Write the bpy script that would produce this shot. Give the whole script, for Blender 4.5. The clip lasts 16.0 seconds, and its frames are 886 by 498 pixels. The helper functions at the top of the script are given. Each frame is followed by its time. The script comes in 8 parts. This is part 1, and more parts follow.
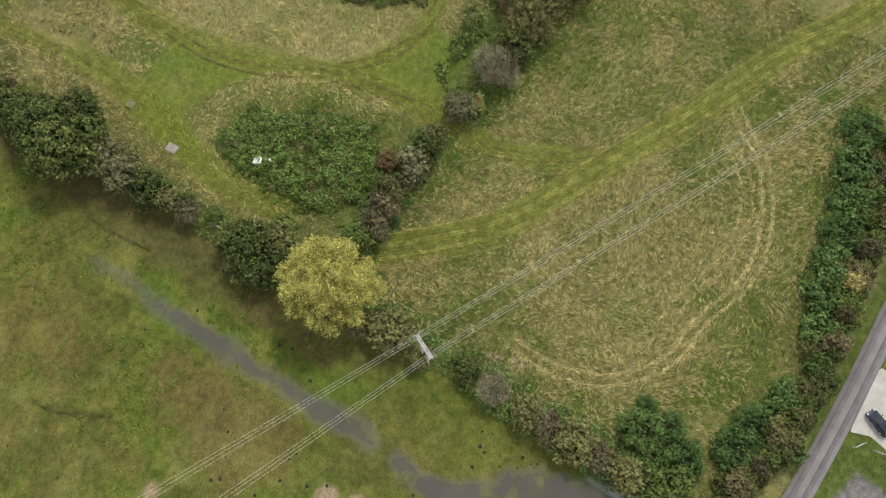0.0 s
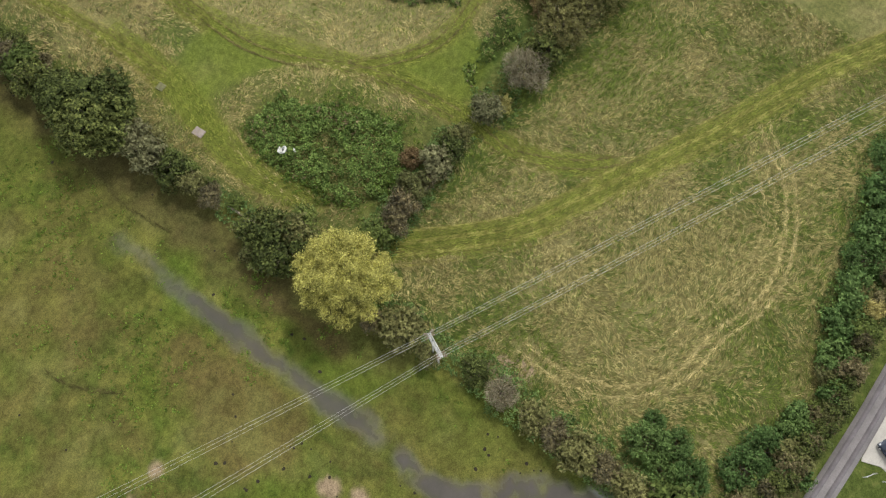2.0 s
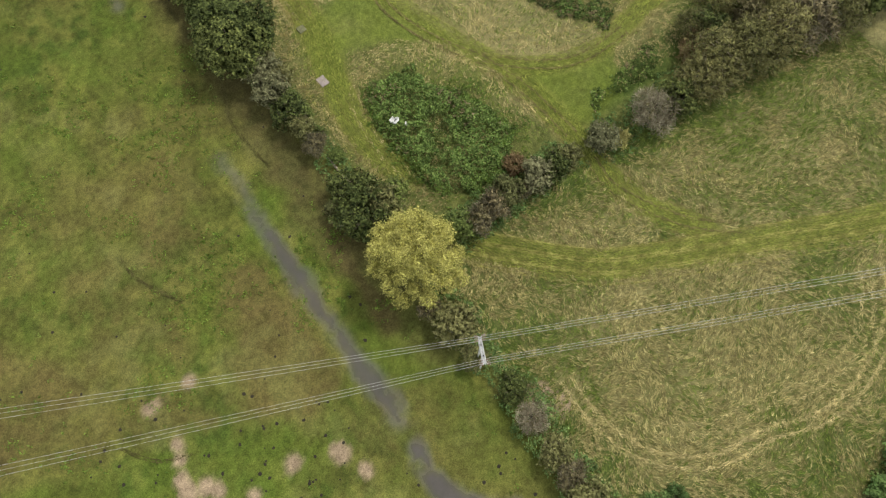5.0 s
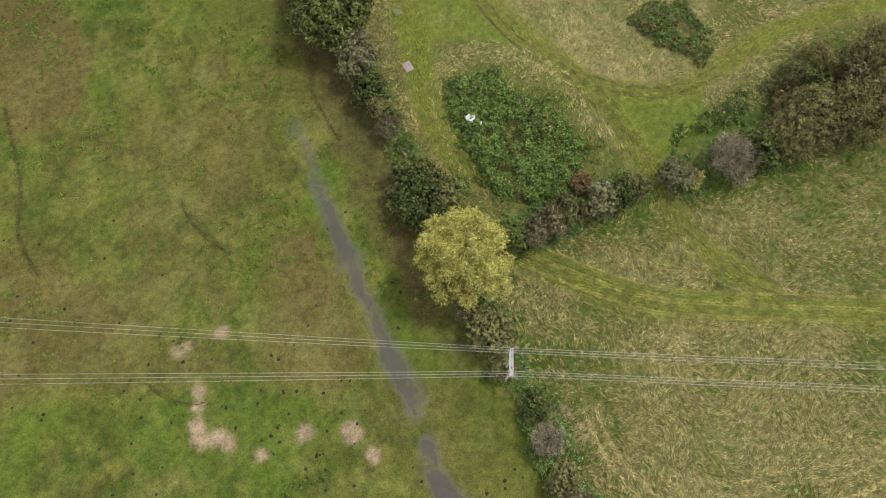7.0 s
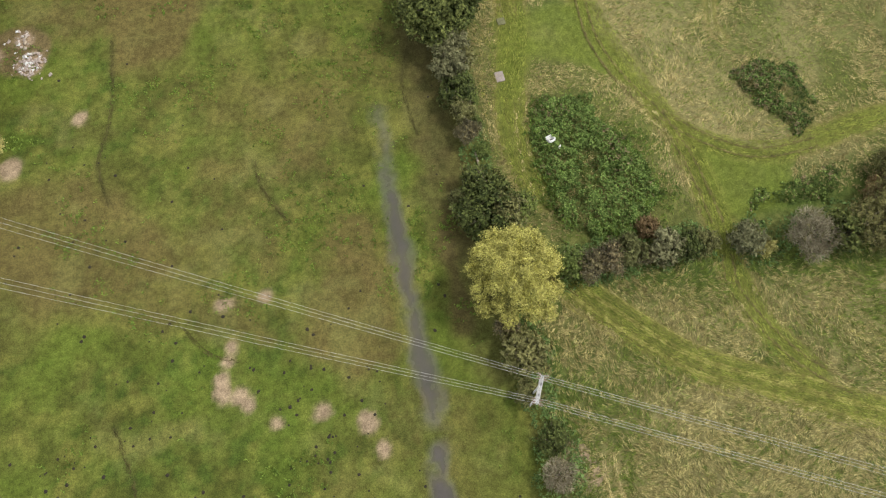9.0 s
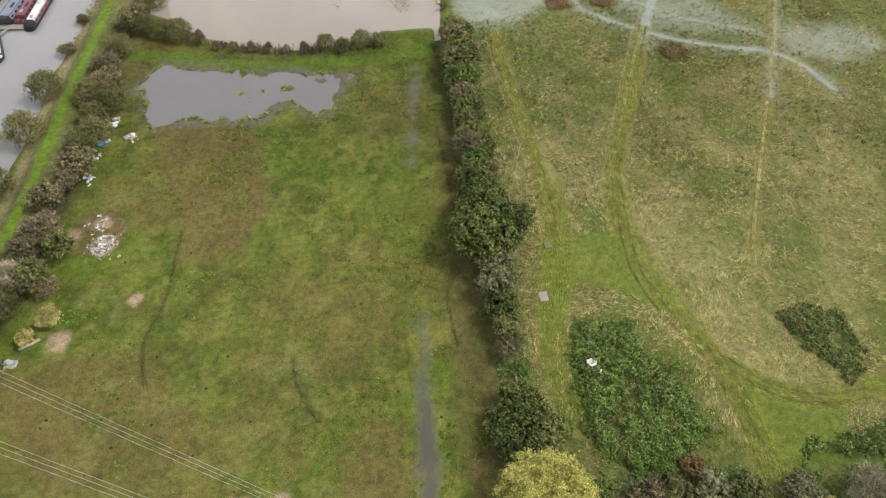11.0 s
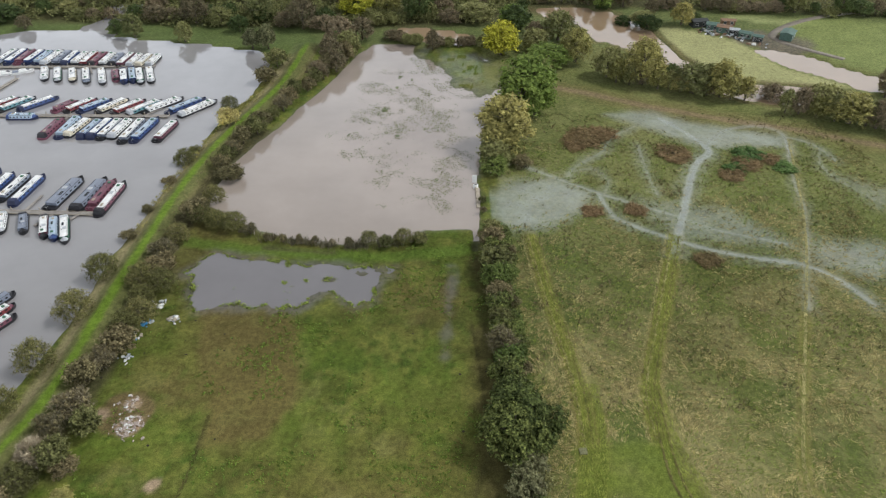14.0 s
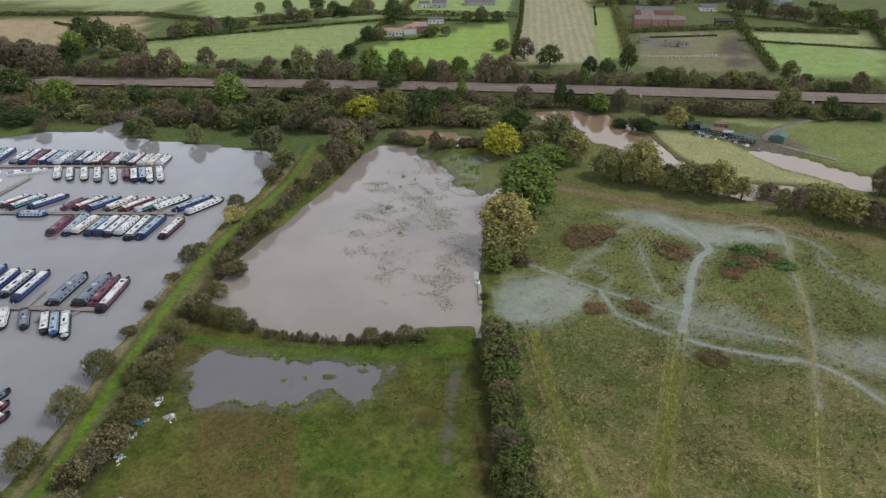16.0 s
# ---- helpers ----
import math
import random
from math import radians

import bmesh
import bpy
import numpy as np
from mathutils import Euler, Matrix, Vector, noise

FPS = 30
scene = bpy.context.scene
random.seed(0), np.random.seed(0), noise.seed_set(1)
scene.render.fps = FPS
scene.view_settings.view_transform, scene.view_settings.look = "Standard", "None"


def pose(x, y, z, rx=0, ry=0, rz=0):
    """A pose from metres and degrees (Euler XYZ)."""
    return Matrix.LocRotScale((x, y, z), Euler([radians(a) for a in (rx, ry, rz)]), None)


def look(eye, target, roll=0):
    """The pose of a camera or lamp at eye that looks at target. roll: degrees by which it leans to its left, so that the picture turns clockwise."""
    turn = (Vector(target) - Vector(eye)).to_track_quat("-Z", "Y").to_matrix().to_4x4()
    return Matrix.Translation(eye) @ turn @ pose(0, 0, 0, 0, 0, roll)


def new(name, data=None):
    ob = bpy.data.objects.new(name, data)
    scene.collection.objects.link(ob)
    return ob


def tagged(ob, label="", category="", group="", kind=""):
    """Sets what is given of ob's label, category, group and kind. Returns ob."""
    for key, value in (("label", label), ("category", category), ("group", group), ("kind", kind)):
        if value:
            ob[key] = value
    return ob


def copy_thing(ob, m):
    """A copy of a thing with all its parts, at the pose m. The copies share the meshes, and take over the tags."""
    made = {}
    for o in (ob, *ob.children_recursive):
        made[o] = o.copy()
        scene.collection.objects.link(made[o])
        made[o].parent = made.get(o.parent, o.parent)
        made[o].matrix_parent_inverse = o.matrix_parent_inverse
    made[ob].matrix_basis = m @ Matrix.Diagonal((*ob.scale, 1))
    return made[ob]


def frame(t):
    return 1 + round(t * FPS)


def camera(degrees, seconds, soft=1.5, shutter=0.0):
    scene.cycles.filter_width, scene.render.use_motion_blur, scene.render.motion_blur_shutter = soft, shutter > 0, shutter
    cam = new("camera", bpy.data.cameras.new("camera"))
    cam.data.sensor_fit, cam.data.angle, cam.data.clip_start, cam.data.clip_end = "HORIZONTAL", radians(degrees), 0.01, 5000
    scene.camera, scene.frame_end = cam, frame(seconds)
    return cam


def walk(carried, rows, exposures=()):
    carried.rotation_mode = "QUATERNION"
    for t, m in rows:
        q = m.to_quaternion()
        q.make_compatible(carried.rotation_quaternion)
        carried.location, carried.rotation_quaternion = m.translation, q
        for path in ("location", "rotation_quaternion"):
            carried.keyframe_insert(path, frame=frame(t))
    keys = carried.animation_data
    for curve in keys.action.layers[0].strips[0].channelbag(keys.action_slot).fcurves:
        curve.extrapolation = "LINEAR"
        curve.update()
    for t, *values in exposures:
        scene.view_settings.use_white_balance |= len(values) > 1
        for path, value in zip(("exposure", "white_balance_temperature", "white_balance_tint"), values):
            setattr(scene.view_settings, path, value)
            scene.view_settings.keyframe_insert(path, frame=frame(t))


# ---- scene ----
# ---- camera and its flight ----
cam = camera(64.48, 16.0, 1.25)
ROWS = [
    (0.0, 0.78, -0.19, 112.08, 19.19, -0.08, -57.58),
    (0.5, 0.77, -0.19, 112.07, 19.18, -0.05, -57.18),
    (1.0, 0.74, -0.20, 112.07, 19.18, -0.02, -56.59),
    (1.5, 0.69, -0.22, 112.05, 19.21, -0.01, -55.67),
    (2.0, 0.63, -0.24, 112.04, 19.25, 0.02, -53.63),
    (2.5, 0.56, -0.24, 111.99, 19.28, 0.08, -49.77),
    (3.0, 0.48, -0.24, 111.93, 19.33, 0.06, -45.68),
    (3.5, 0.41, -0.25, 111.86, 19.41, 0.06, -43.24),
    (4.0, 0.35, -0.26, 111.80, 19.47, 0.05, -41.13),
    (4.2, 0.34, -0.26, 111.79, 19.47, 0.05, -40.24),
    (6.3, 0.09, -0.22, 110.95, 19.60, -0.02, -26.60),
    (6.5, 0.08, -0.22, 110.94, 19.63, -0.03, -25.56),
    (7.0, 0.07, -0.19, 110.87, 19.62, -0.04, -23.33),
    (7.5, 0.07, -0.16, 110.81, 19.60, -0.05, -20.13),
    (8.0, 0.07, -0.13, 110.75, 19.61, -0.06, -16.47),
    (8.2, 0.07, -0.13, 110.74, 19.65, -0.07, -15.08),
    (10.3, 0.04, 0.10, 110.20, 28.30, -0.01, -5.54),
    (10.5, 0.04, 0.10, 110.19, 31.11, 0.01, -5.11),
    (11.0, 0.01, 0.10, 110.12, 37.37, 0.03, -4.10),
    (11.5, 0.00, 0.01, 110.07, 39.83, 0.04, -2.97),
    (12.0, -0.01, 0.01, 110.03, 40.38, 0.02, -1.60),
    (12.5, -0.01, 0.01, 110.01, 42.02, 0.03, -0.55),
    (13.0, -0.02, 0.05, 110.00, 42.26, 0.03, -0.49),
    (13.5, -0.01, 0.13, 110.01, 46.98, 0.00, -0.33),
    (14.0, -0.03, 0.12, 109.98, 53.25, -0.01, -0.21),
    (14.5, -0.02, 0.08, 109.97, 55.38, -0.01, -0.13),
    (15.0, -0.02, 0.06, 109.97, 56.19, -0.02, -0.08),
    (15.5, 0.00, 0.04, 109.98, 60.33, -0.01, 0.00),
    (16.0, 0.00, 0.00, 110.00, 61.12, -0.01, 0.00),
]
EXPOSURES = [(0.0, -0.45, 6500, 7), (6.5, -0.38, 6500, 8.5), (8.0, -0.36, 6500, 9), (10.5, -0.24, 6450, 9), (13.0, -0.54, 6280, 8), (14.0, -0.64, 6120, 8), (14.5, -0.78, 6050, 9), (16.0, -0.96, 5950, 10)]
walk(cam, [(r[0], pose(*r[1:])) for r in ROWS], EXPOSURES)

# ---- world and sun: a bright overcast autumn day ----
world = bpy.data.worlds.new("overcast_sky")
scene.world = world
world.use_nodes = True
wn = world.node_tree
wn.nodes.clear()
w_out = wn.nodes.new("ShaderNodeOutputWorld")
w_bg = wn.nodes.new("ShaderNodeBackground")
w_sky = wn.nodes.new("ShaderNodeTexSky")
w_sky.sky_type = "NISHITA"
w_sky.sun_disc = False
w_sky.sun_elevation = radians(48)
w_sky.sun_rotation = radians(80)
w_sky.dust_density = 6.0
w_hsv = wn.nodes.new("ShaderNodeHueSaturation")
w_hsv.inputs["Saturation"].default_value = 0.16
w_noise = wn.nodes.new("ShaderNodeTexNoise")
w_noise.inputs["Scale"].default_value = 3.0
w_noise.inputs["Detail"].default_value = 5.0
w_map = wn.nodes.new("ShaderNodeMapRange")
w_map.inputs["From Min"].default_value, w_map.inputs["From Max"].default_value = 0.3, 0.7
w_map.inputs["To Min"].default_value, w_map.inputs["To Max"].default_value = 0.72, 1.28
w_mul = wn.nodes.new("ShaderNodeMixRGB")
w_mul.blend_type = "MULTIPLY"
w_mul.inputs["Fac"].default_value = 1.0
wn.links.new(w_sky.outputs["Color"], w_hsv.inputs["Color"])
wn.links.new(w_noise.outputs["Fac"], w_map.inputs["Value"])
wn.links.new(w_map.outputs["Result"], w_mul.inputs["Color2"])
w_dim = wn.nodes.new("ShaderNodeMixRGB")
w_dim.blend_type = "MULTIPLY"
w_dim.inputs["Fac"].default_value = 1.0
w_dim.inputs["Color2"].default_value = (0.12, 0.12, 0.12, 1)
w_cloud = wn.nodes.new("ShaderNodeMixRGB")
w_cloud.inputs["Fac"].default_value = 0.62
w_cloud.inputs["Color2"].default_value = (1.0, 0.99, 0.985, 1)
wn.links.new(w_hsv.outputs["Color"], w_dim.inputs["Color1"])
wn.links.new(w_dim.outputs["Color"], w_cloud.inputs["Color1"])
wn.links.new(w_cloud.outputs["Color"], w_mul.inputs["Color1"])
w_co = wn.nodes.new("ShaderNodeTexCoord")
w_sep = wn.nodes.new("ShaderNodeSeparateXYZ")
w_up = wn.nodes.new("ShaderNodeMapRange")
w_up.inputs["From Min"].default_value, w_up.inputs["From Max"].default_value = 0.0, 0.65
w_up.inputs["To Min"].default_value, w_up.inputs["To Max"].default_value = 0.0, 1.0
w_low = wn.nodes.new("ShaderNodeMixRGB")
w_low.inputs["Color1"].default_value, w_low.inputs["Color2"].default_value = (6.8, 6.95, 7.2, 1), (0.86, 0.85, 0.83, 1)
w_all = wn.nodes.new("ShaderNodeMixRGB")
w_all.blend_type = "MULTIPLY"
w_all.inputs["Fac"].default_value = 1.0
wn.links.new(w_co.outputs["Generated"], w_sep.inputs["Vector"])
wn.links.new(w_sep.outputs["Z"], w_up.inputs["Value"])
wn.links.new(w_up.outputs["Result"], w_low.inputs["Fac"])
wn.links.new(w_mul.outputs["Color"], w_all.inputs["Color1"])
wn.links.new(w_low.outputs["Color"], w_all.inputs["Color2"])
wn.links.new(w_all.outputs["Color"], w_bg.inputs["Color"])
w_bg.inputs["Strength"].default_value = 0.62
wn.links.new(w_bg.outputs["Background"], w_out.inputs["Surface"])

sun_data = bpy.data.lights.new("sun", "SUN")
sun_data.energy = 2.5
sun_data.angle = radians(10)
sun_data.color = (1.0, 0.95, 0.88)
sun = new("sun", sun_data)
sun.matrix_world = look((0, 0, 0), (-0.55, -0.08, -0.75))
# ---- materials ----
def nodes_of(name):
    m = bpy.data.materials.new(name)
    m.use_nodes = True
    t = m.node_tree
    return m, t, t.nodes["Principled BSDF"]


def add_noise(t, scale, detail=4.0, rough=0.55, coord="Object", stretch=(1, 1, 1)):
    c = t.nodes.new("ShaderNodeTexCoord")
    mp = t.nodes.new("ShaderNodeMapping")
    mp.inputs["Scale"].default_value = stretch
    n = t.nodes.new("ShaderNodeTexNoise")
    n.inputs["Scale"].default_value = scale
    n.inputs["Detail"].default_value = detail
    n.inputs["Roughness"].default_value = rough
    t.links.new(c.outputs[coord], mp.inputs["Vector"])
    t.links.new(mp.outputs["Vector"], n.inputs["Vector"])
    return n


def spread(t, value, lo, hi, a=0.3, b=0.7):
    m = t.nodes.new("ShaderNodeMapRange")
    m.inputs["From Min"].default_value, m.inputs["From Max"].default_value = a, b
    m.inputs["To Min"].default_value, m.inputs["To Max"].default_value = lo, hi
    t.links.new(value, m.inputs["Value"])
    return m.outputs["Result"]


def blend(t, kind, fac, a, b):
    m = t.nodes.new("ShaderNodeMixRGB")
    m.blend_type = kind
    for sock, v in (("Fac", fac), ("Color1", a), ("Color2", b)):
        if hasattr(v, "is_output"):
            t.links.new(v, m.inputs[sock])
        elif isinstance(v, (int, float)):
            m.inputs[sock].default_value = v
        else:
            m.inputs[sock].default_value = (*v, 1.0)
    return m.outputs["Color"]


def add_bump(t, bsdf, height, strength=0.4, distance=0.05):
    b = t.nodes.new("ShaderNodeBump")
    b.inputs["Strength"].default_value = strength
    b.inputs["Distance"].default_value = distance
    t.links.new(height, b.inputs["Height"])
    t.links.new(b.outputs["Normal"], bsdf.inputs["Normal"])


def plain(name, colour, rough=0.6, metal=0.0, vary=0.25, scale=1.5, fine=12.0, bump=0.15, coord="Object"):
    """A worn everyday surface: stains at a large scale, grain at a small one."""
    m, t, b = nodes_of(name)
    n1 = add_noise(t, scale, coord=coord)
    n2 = add_noise(t, fine, coord=coord)
    c = blend(t, "MULTIPLY", 1.0, colour, spread(t, n1.outputs["Fac"], 1 - vary, 1 + vary))
    c = blend(t, "MULTIPLY", 1.0, c, spread(t, n2.outputs["Fac"], 1 - vary * 0.6, 1 + vary * 0.6))
    t.links.new(c, b.inputs["Base Color"])
    t.links.new(spread(t, n1.outputs["Fac"], max(0.05, rough - 0.1), min(1.0, rough + 0.1)), b.inputs["Roughness"])
    b.inputs["Metallic"].default_value = metal
    if bump:
        add_bump(t, b, n2.outputs["Fac"], bump, 0.02)
    return m


def leafy(name, dark, light, rough=0.75, shine=0.12, patch=0.55, calm=0.0):
    """Foliage or grass: every leaf its own shade between two colours, every plant its own cast."""
    m, t, b = nodes_of(name)
    g = t.nodes.new("ShaderNodeNewGeometry")
    o = t.nodes.new("ShaderNodeObjectInfo")
    n = add_noise(t, patch, 3.0)
    c = blend(t, "MIX", spread(t, g.outputs["Random Per Island"], 0.25 * calm, 1 - 0.5 * calm, 0, 1), dark, light)
    c = blend(t, "MULTIPLY", 1.0, c, spread(t, n.outputs["Fac"], 0.6, 1.4))
    h = t.nodes.new("ShaderNodeHueSaturation")
    t.links.new(spread(t, o.outputs["Random"], 0.49, 0.512, 0, 1), h.inputs["Hue"])
    t.links.new(spread(t, o.outputs["Random"], 0.78, 1.32, 1, 0), h.inputs["Value"])
    t.links.new(c, h.inputs["Color"])
    t.links.new(h.outputs["Color"], b.inputs["Base Color"])
    b.inputs["Roughness"].default_value = rough
    b.inputs["Specular IOR Level"].default_value = shine
    return m


M = {}
M["oak"] = leafy("oak_leaves", (0.024, 0.037, 0.011), (0.185, 0.215, 0.062))
M["green"] = leafy("green_leaves", (0.034, 0.055, 0.013), (0.22, 0.275, 0.073), calm=0.35)
M["olive"] = leafy("olive_leaves", (0.046, 0.05, 0.016), (0.285, 0.285, 0.11), calm=0.35)
M["yellow"] = leafy("yellow_green_leaves", (0.19, 0.20, 0.02), (0.60, 0.58, 0.07))
M["willow"] = leafy("willow_leaves", (0.13, 0.125, 0.022), (0.92, 0.84, 0.26), patch=0.8, calm=0.25)
M["yellow_dull"] = leafy("sallow_leaves", (0.28, 0.25, 0.08), (0.62, 0.56, 0.21))
M["tawny"] = leafy("tawny_willow_leaves", (0.145, 0.138, 0.042), (0.47, 0.435, 0.15), calm=0.6)
M["rut"] = leafy("rut_soil_and_stubble", (0.11, 0.10, 0.035), (0.22, 0.195, 0.075), 0.85)
M["mown"] = leafy("mown_sward", (0.14, 0.18, 0.028), (0.27, 0.295, 0.065), 0.75)
M["comb"] = leafy("combed_hay", (0.22, 0.22, 0.052), (0.39, 0.365, 0.115), 0.75)
M["comb_dark"] = leafy("combed_green_sward", (0.085, 0.115, 0.02), (0.15, 0.185, 0.035), 0.8)
M["flat_hay"] = leafy("pressed_hay", (0.29, 0.253, 0.095), (0.59, 0.515, 0.24), 0.7)
M["silver"] = leafy("silver_leaves", (0.06, 0.064, 0.028), (0.29, 0.29, 0.15), calm=0.35)
M["brown"] = leafy("autumn_leaves", (0.065, 0.056, 0.026), (0.32, 0.275, 0.14), calm=0.35)
M["red"] = leafy("dead_dock_stems", (0.11, 0.08, 0.036), (0.29, 0.21, 0.105))
M["twig"] = leafy("grey_twigs", (0.10, 0.09, 0.056), (0.33, 0.295, 0.19), calm=0.35)
M["pale"] = leafy("pale_bare_twigs", (0.235, 0.20, 0.138), (0.53, 0.465, 0.325))
M["bramble"] = leafy("bramble_leaves", (0.055, 0.105, 0.022), (0.36, 0.48, 0.13))
# dark tone puts shade into bramble gaps; the rush tussocks share it
M["shade_leaf"] = leafy("gap_shade_and_rush_leaves", (0.03, 0.052, 0.013), (0.11, 0.16, 0.04))
M["dead_stem"] = leafy("dead_brown_stems", (0.13, 0.10, 0.055), (0.31, 0.25, 0.14))
M["ivy"] = leafy("ivy_leaves", (0.05, 0.095, 0.026), (0.20, 0.305, 0.095))
M["bush"] = leafy("willow_bush_leaves", (0.055, 0.056, 0.019), (0.27, 0.262, 0.095), calm=0.3)
M["drowned"] = leafy("drowned_grass_blades", (0.10, 0.125, 0.05), (0.20, 0.235, 0.10), calm=0.5)
M["t_oak"] = leafy("lineside_oak_leaves", (0.030, 0.048, 0.018), (0.155, 0.20, 0.065), calm=0.75)
M["t_green"] = leafy("riverside_leaves", (0.062, 0.105, 0.022), (0.30, 0.375, 0.085), calm=0.75)
M["t_olive"] = leafy("turning_leaves", (0.10, 0.105, 0.036), (0.36, 0.36, 0.145), calm=0.75)
M["t_brown"] = leafy("fading_leaves", (0.10, 0.082, 0.048), (0.315, 0.255, 0.155), calm=0.75)
M["dung"] = plain("dark_dung_and_soil", (0.032, 0.027, 0.016), 1.0, 0, 0.3, 2, 9, 0)
M["bark"] = plain("bark", (0.11, 0.09, 0.065), 0.9, 0, 0.4, 1.2, 9, 0.6)
M["hay"] = leafy("lodged_hay", (0.15, 0.136, 0.044), (0.58, 0.513, 0.225), 0.7, patch=1.3)
M["tussock"] = leafy("tussock_grass", (0.20, 0.18, 0.068), (0.46, 0.405, 0.18), 0.75, patch=0.5)
M["sedge"] = leafy("green_sedge", (0.08, 0.125, 0.02), (0.29, 0.36, 0.075), 0.7, patch=1.3)
M["dock"] = leafy("dock_leaves", (0.05, 0.095, 0.015), (0.165, 0.245, 0.042), 0.7)


def ground_material():
    m, t, b = nodes_of("ground_cover")
    a = t.nodes.new("ShaderNodeAttribute")
    a.attribute_name = "cover"
    r = t.nodes.new("ShaderNodeAttribute")
    r.attribute_name = "long_grass"
    n1 = add_noise(t, 0.12, 6, 0.6)
    n2 = add_noise(t, 0.9, 6, 0.65)
    n3 = add_noise(t, 5.0, 4, 0.7)
    f = t.nodes.new("ShaderNodeAttribute")
    f.attribute_name = "wet_film"

    def calm(v):
        return blend(t, "MIX", spread(t, f.outputs["Fac"], 0.0, 0.85, 0.1, 0.7), v, (1, 1, 1))
    c = blend(t, "MULTIPLY", 1.0, a.outputs["Color"], spread(t, n1.outputs["Fac"], 0.86, 1.14))
    c = blend(t, "MULTIPLY", 1.0, c, calm(spread(t, n2.outputs["Fac"], 0.68, 1.32)))
    c = blend(t, "MULTIPLY", 1.0, c, calm(spread(t, n3.outputs["Fac"], 0.56, 1.44)))
    # straw showing through the sward
    straw = blend(t, "MIX", spread(t, n2.outputs["Fac"], 0.0, 0.45, 0.5, 0.75), c, (0.30, 0.25, 0.10))
    c = blend(t, "MIX", r.outputs["Fac"], c, straw)
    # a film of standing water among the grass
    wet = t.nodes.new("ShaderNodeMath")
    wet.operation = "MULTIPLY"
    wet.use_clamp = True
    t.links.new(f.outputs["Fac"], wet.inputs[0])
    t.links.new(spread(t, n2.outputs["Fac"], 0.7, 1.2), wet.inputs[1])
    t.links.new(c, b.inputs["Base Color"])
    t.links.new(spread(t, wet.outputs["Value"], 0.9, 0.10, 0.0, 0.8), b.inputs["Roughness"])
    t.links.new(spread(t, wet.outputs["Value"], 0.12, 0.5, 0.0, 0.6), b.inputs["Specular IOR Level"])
    bump = t.nodes.new("ShaderNodeBump")
    bump.inputs["Distance"].default_value = 0.12
    t.links.new(spread(t, wet.outputs["Value"], 0.7, 0.02, 0.0, 0.6), bump.inputs["Strength"])
    t.links.new(n3.outputs["Fac"], bump.inputs["Height"])
    t.links.new(bump.outputs["Normal"], b.inputs["Normal"])
    return m


def water_material(name, mud, ior=2.0):
    m, t, b = nodes_of(name)
    n1 = add_noise(t, 0.02, 5, 0.6)
    n2 = add_noise(t, 2.2, 3, 0.5)
    c = blend(t, "MULTIPLY", 1.0, mud, spread(t, n1.outputs["Fac"], 0.85, 1.15))
    t.links.new(c, b.inputs["Base Color"])
    t.links.new(spread(t, n1.outputs["Fac"], 0.02, 0.05), b.inputs["Roughness"])
    b.inputs["IOR"].default_value = ior
    add_bump(t, b, n2.outputs["Fac"], 0.03, 0.02)
    return m


M["steel"] = plain("galvanised_steel", (0.62, 0.62, 0.62), 0.5, 0.2, 0.12)
M["wire"] = plain("aluminium_wire", (0.68, 0.68, 0.67), 0.45, 0.3, 0.05)
M["ceramic"] = plain("brown_insulator", (0.30, 0.22, 0.17), 0.25)
M["asphalt"] = plain("worn_asphalt", (0.27, 0.25, 0.255), 0.9, 0, 0.22, 0.35, 6, 0.3)
M["asphalt_worn"] = plain("wheel_track_asphalt", (0.19, 0.172, 0.185), 0.85, 0, 0.22, 0.5, 6, 0.3)
M["concrete"] = plain("pale_concrete", (0.58, 0.55, 0.51), 0.85, 0, 0.14, 0.5, 5, 0.2)
M["slab"] = plain("weathered_slab", (0.40, 0.34, 0.31), 0.9, 0, 0.2, 1.0, 8, 0.3)
M["mossy"] = plain("mossy_concrete", (0.20, 0.20, 0.10), 0.95, 0, 0.3, 2.0, 8, 0.4)
M["car_paint"] = plain("dark_blue_car_paint", (0.04, 0.052, 0.085), 0.25, 0.3, 0.1, bump=0)
M["glass"] = plain("dark_glass", (0.03, 0.035, 0.04), 0.08, 0, 0.1, bump=0)
M["rubber"] = plain("tyre_rubber", (0.02, 0.02, 0.02), 0.8)
M["chrome"] = plain("bright_metal", (0.7, 0.7, 0.7), 0.25, 0.8, 0.05, bump=0)
M["lamp_lens"] = plain("headlamp_lens", (0.75, 0.77, 0.8), 0.15, 0, 0.05, bump=0)
M["white_paint"] = plain("weathered_white_paint", (0.78, 0.78, 0.76), 0.5, 0, 0.1)
M["white_plastic"] = plain("white_plastic", (0.82, 0.82, 0.80), 0.4, 0, 0.08)
M["blue_sheet"] = plain("blue_tarpaulin", (0.10, 0.33, 0.58), 0.45, 0, 0.2, 3)
M["grey_sheet"] = plain("grey_sheeting", (0.45, 0.48, 0.50), 0.5, 0, 0.25, 3)
M["rubble"] = plain("pale_rubble", (0.50, 0.42, 0.37), 0.9, 0, 0.3, 2)
M["timber"] = plain("weathered_timber", (0.42, 0.37, 0.29), 0.85, 0, 0.25, 1.5, 14)
M["deadwood"] = plain("bleached_deadwood", (0.40, 0.33, 0.25), 0.85, 0, 0.25, 1.5, 14)
M["deck"] = plain("jetty_decking", (0.30, 0.275, 0.25), 0.85, 0, 0.25, 0.8, 9)
M["ballast"] = plain("railway_ballast", (0.42, 0.335, 0.285), 0.95, 0, 0.25, 0.3, 5, 0.4)
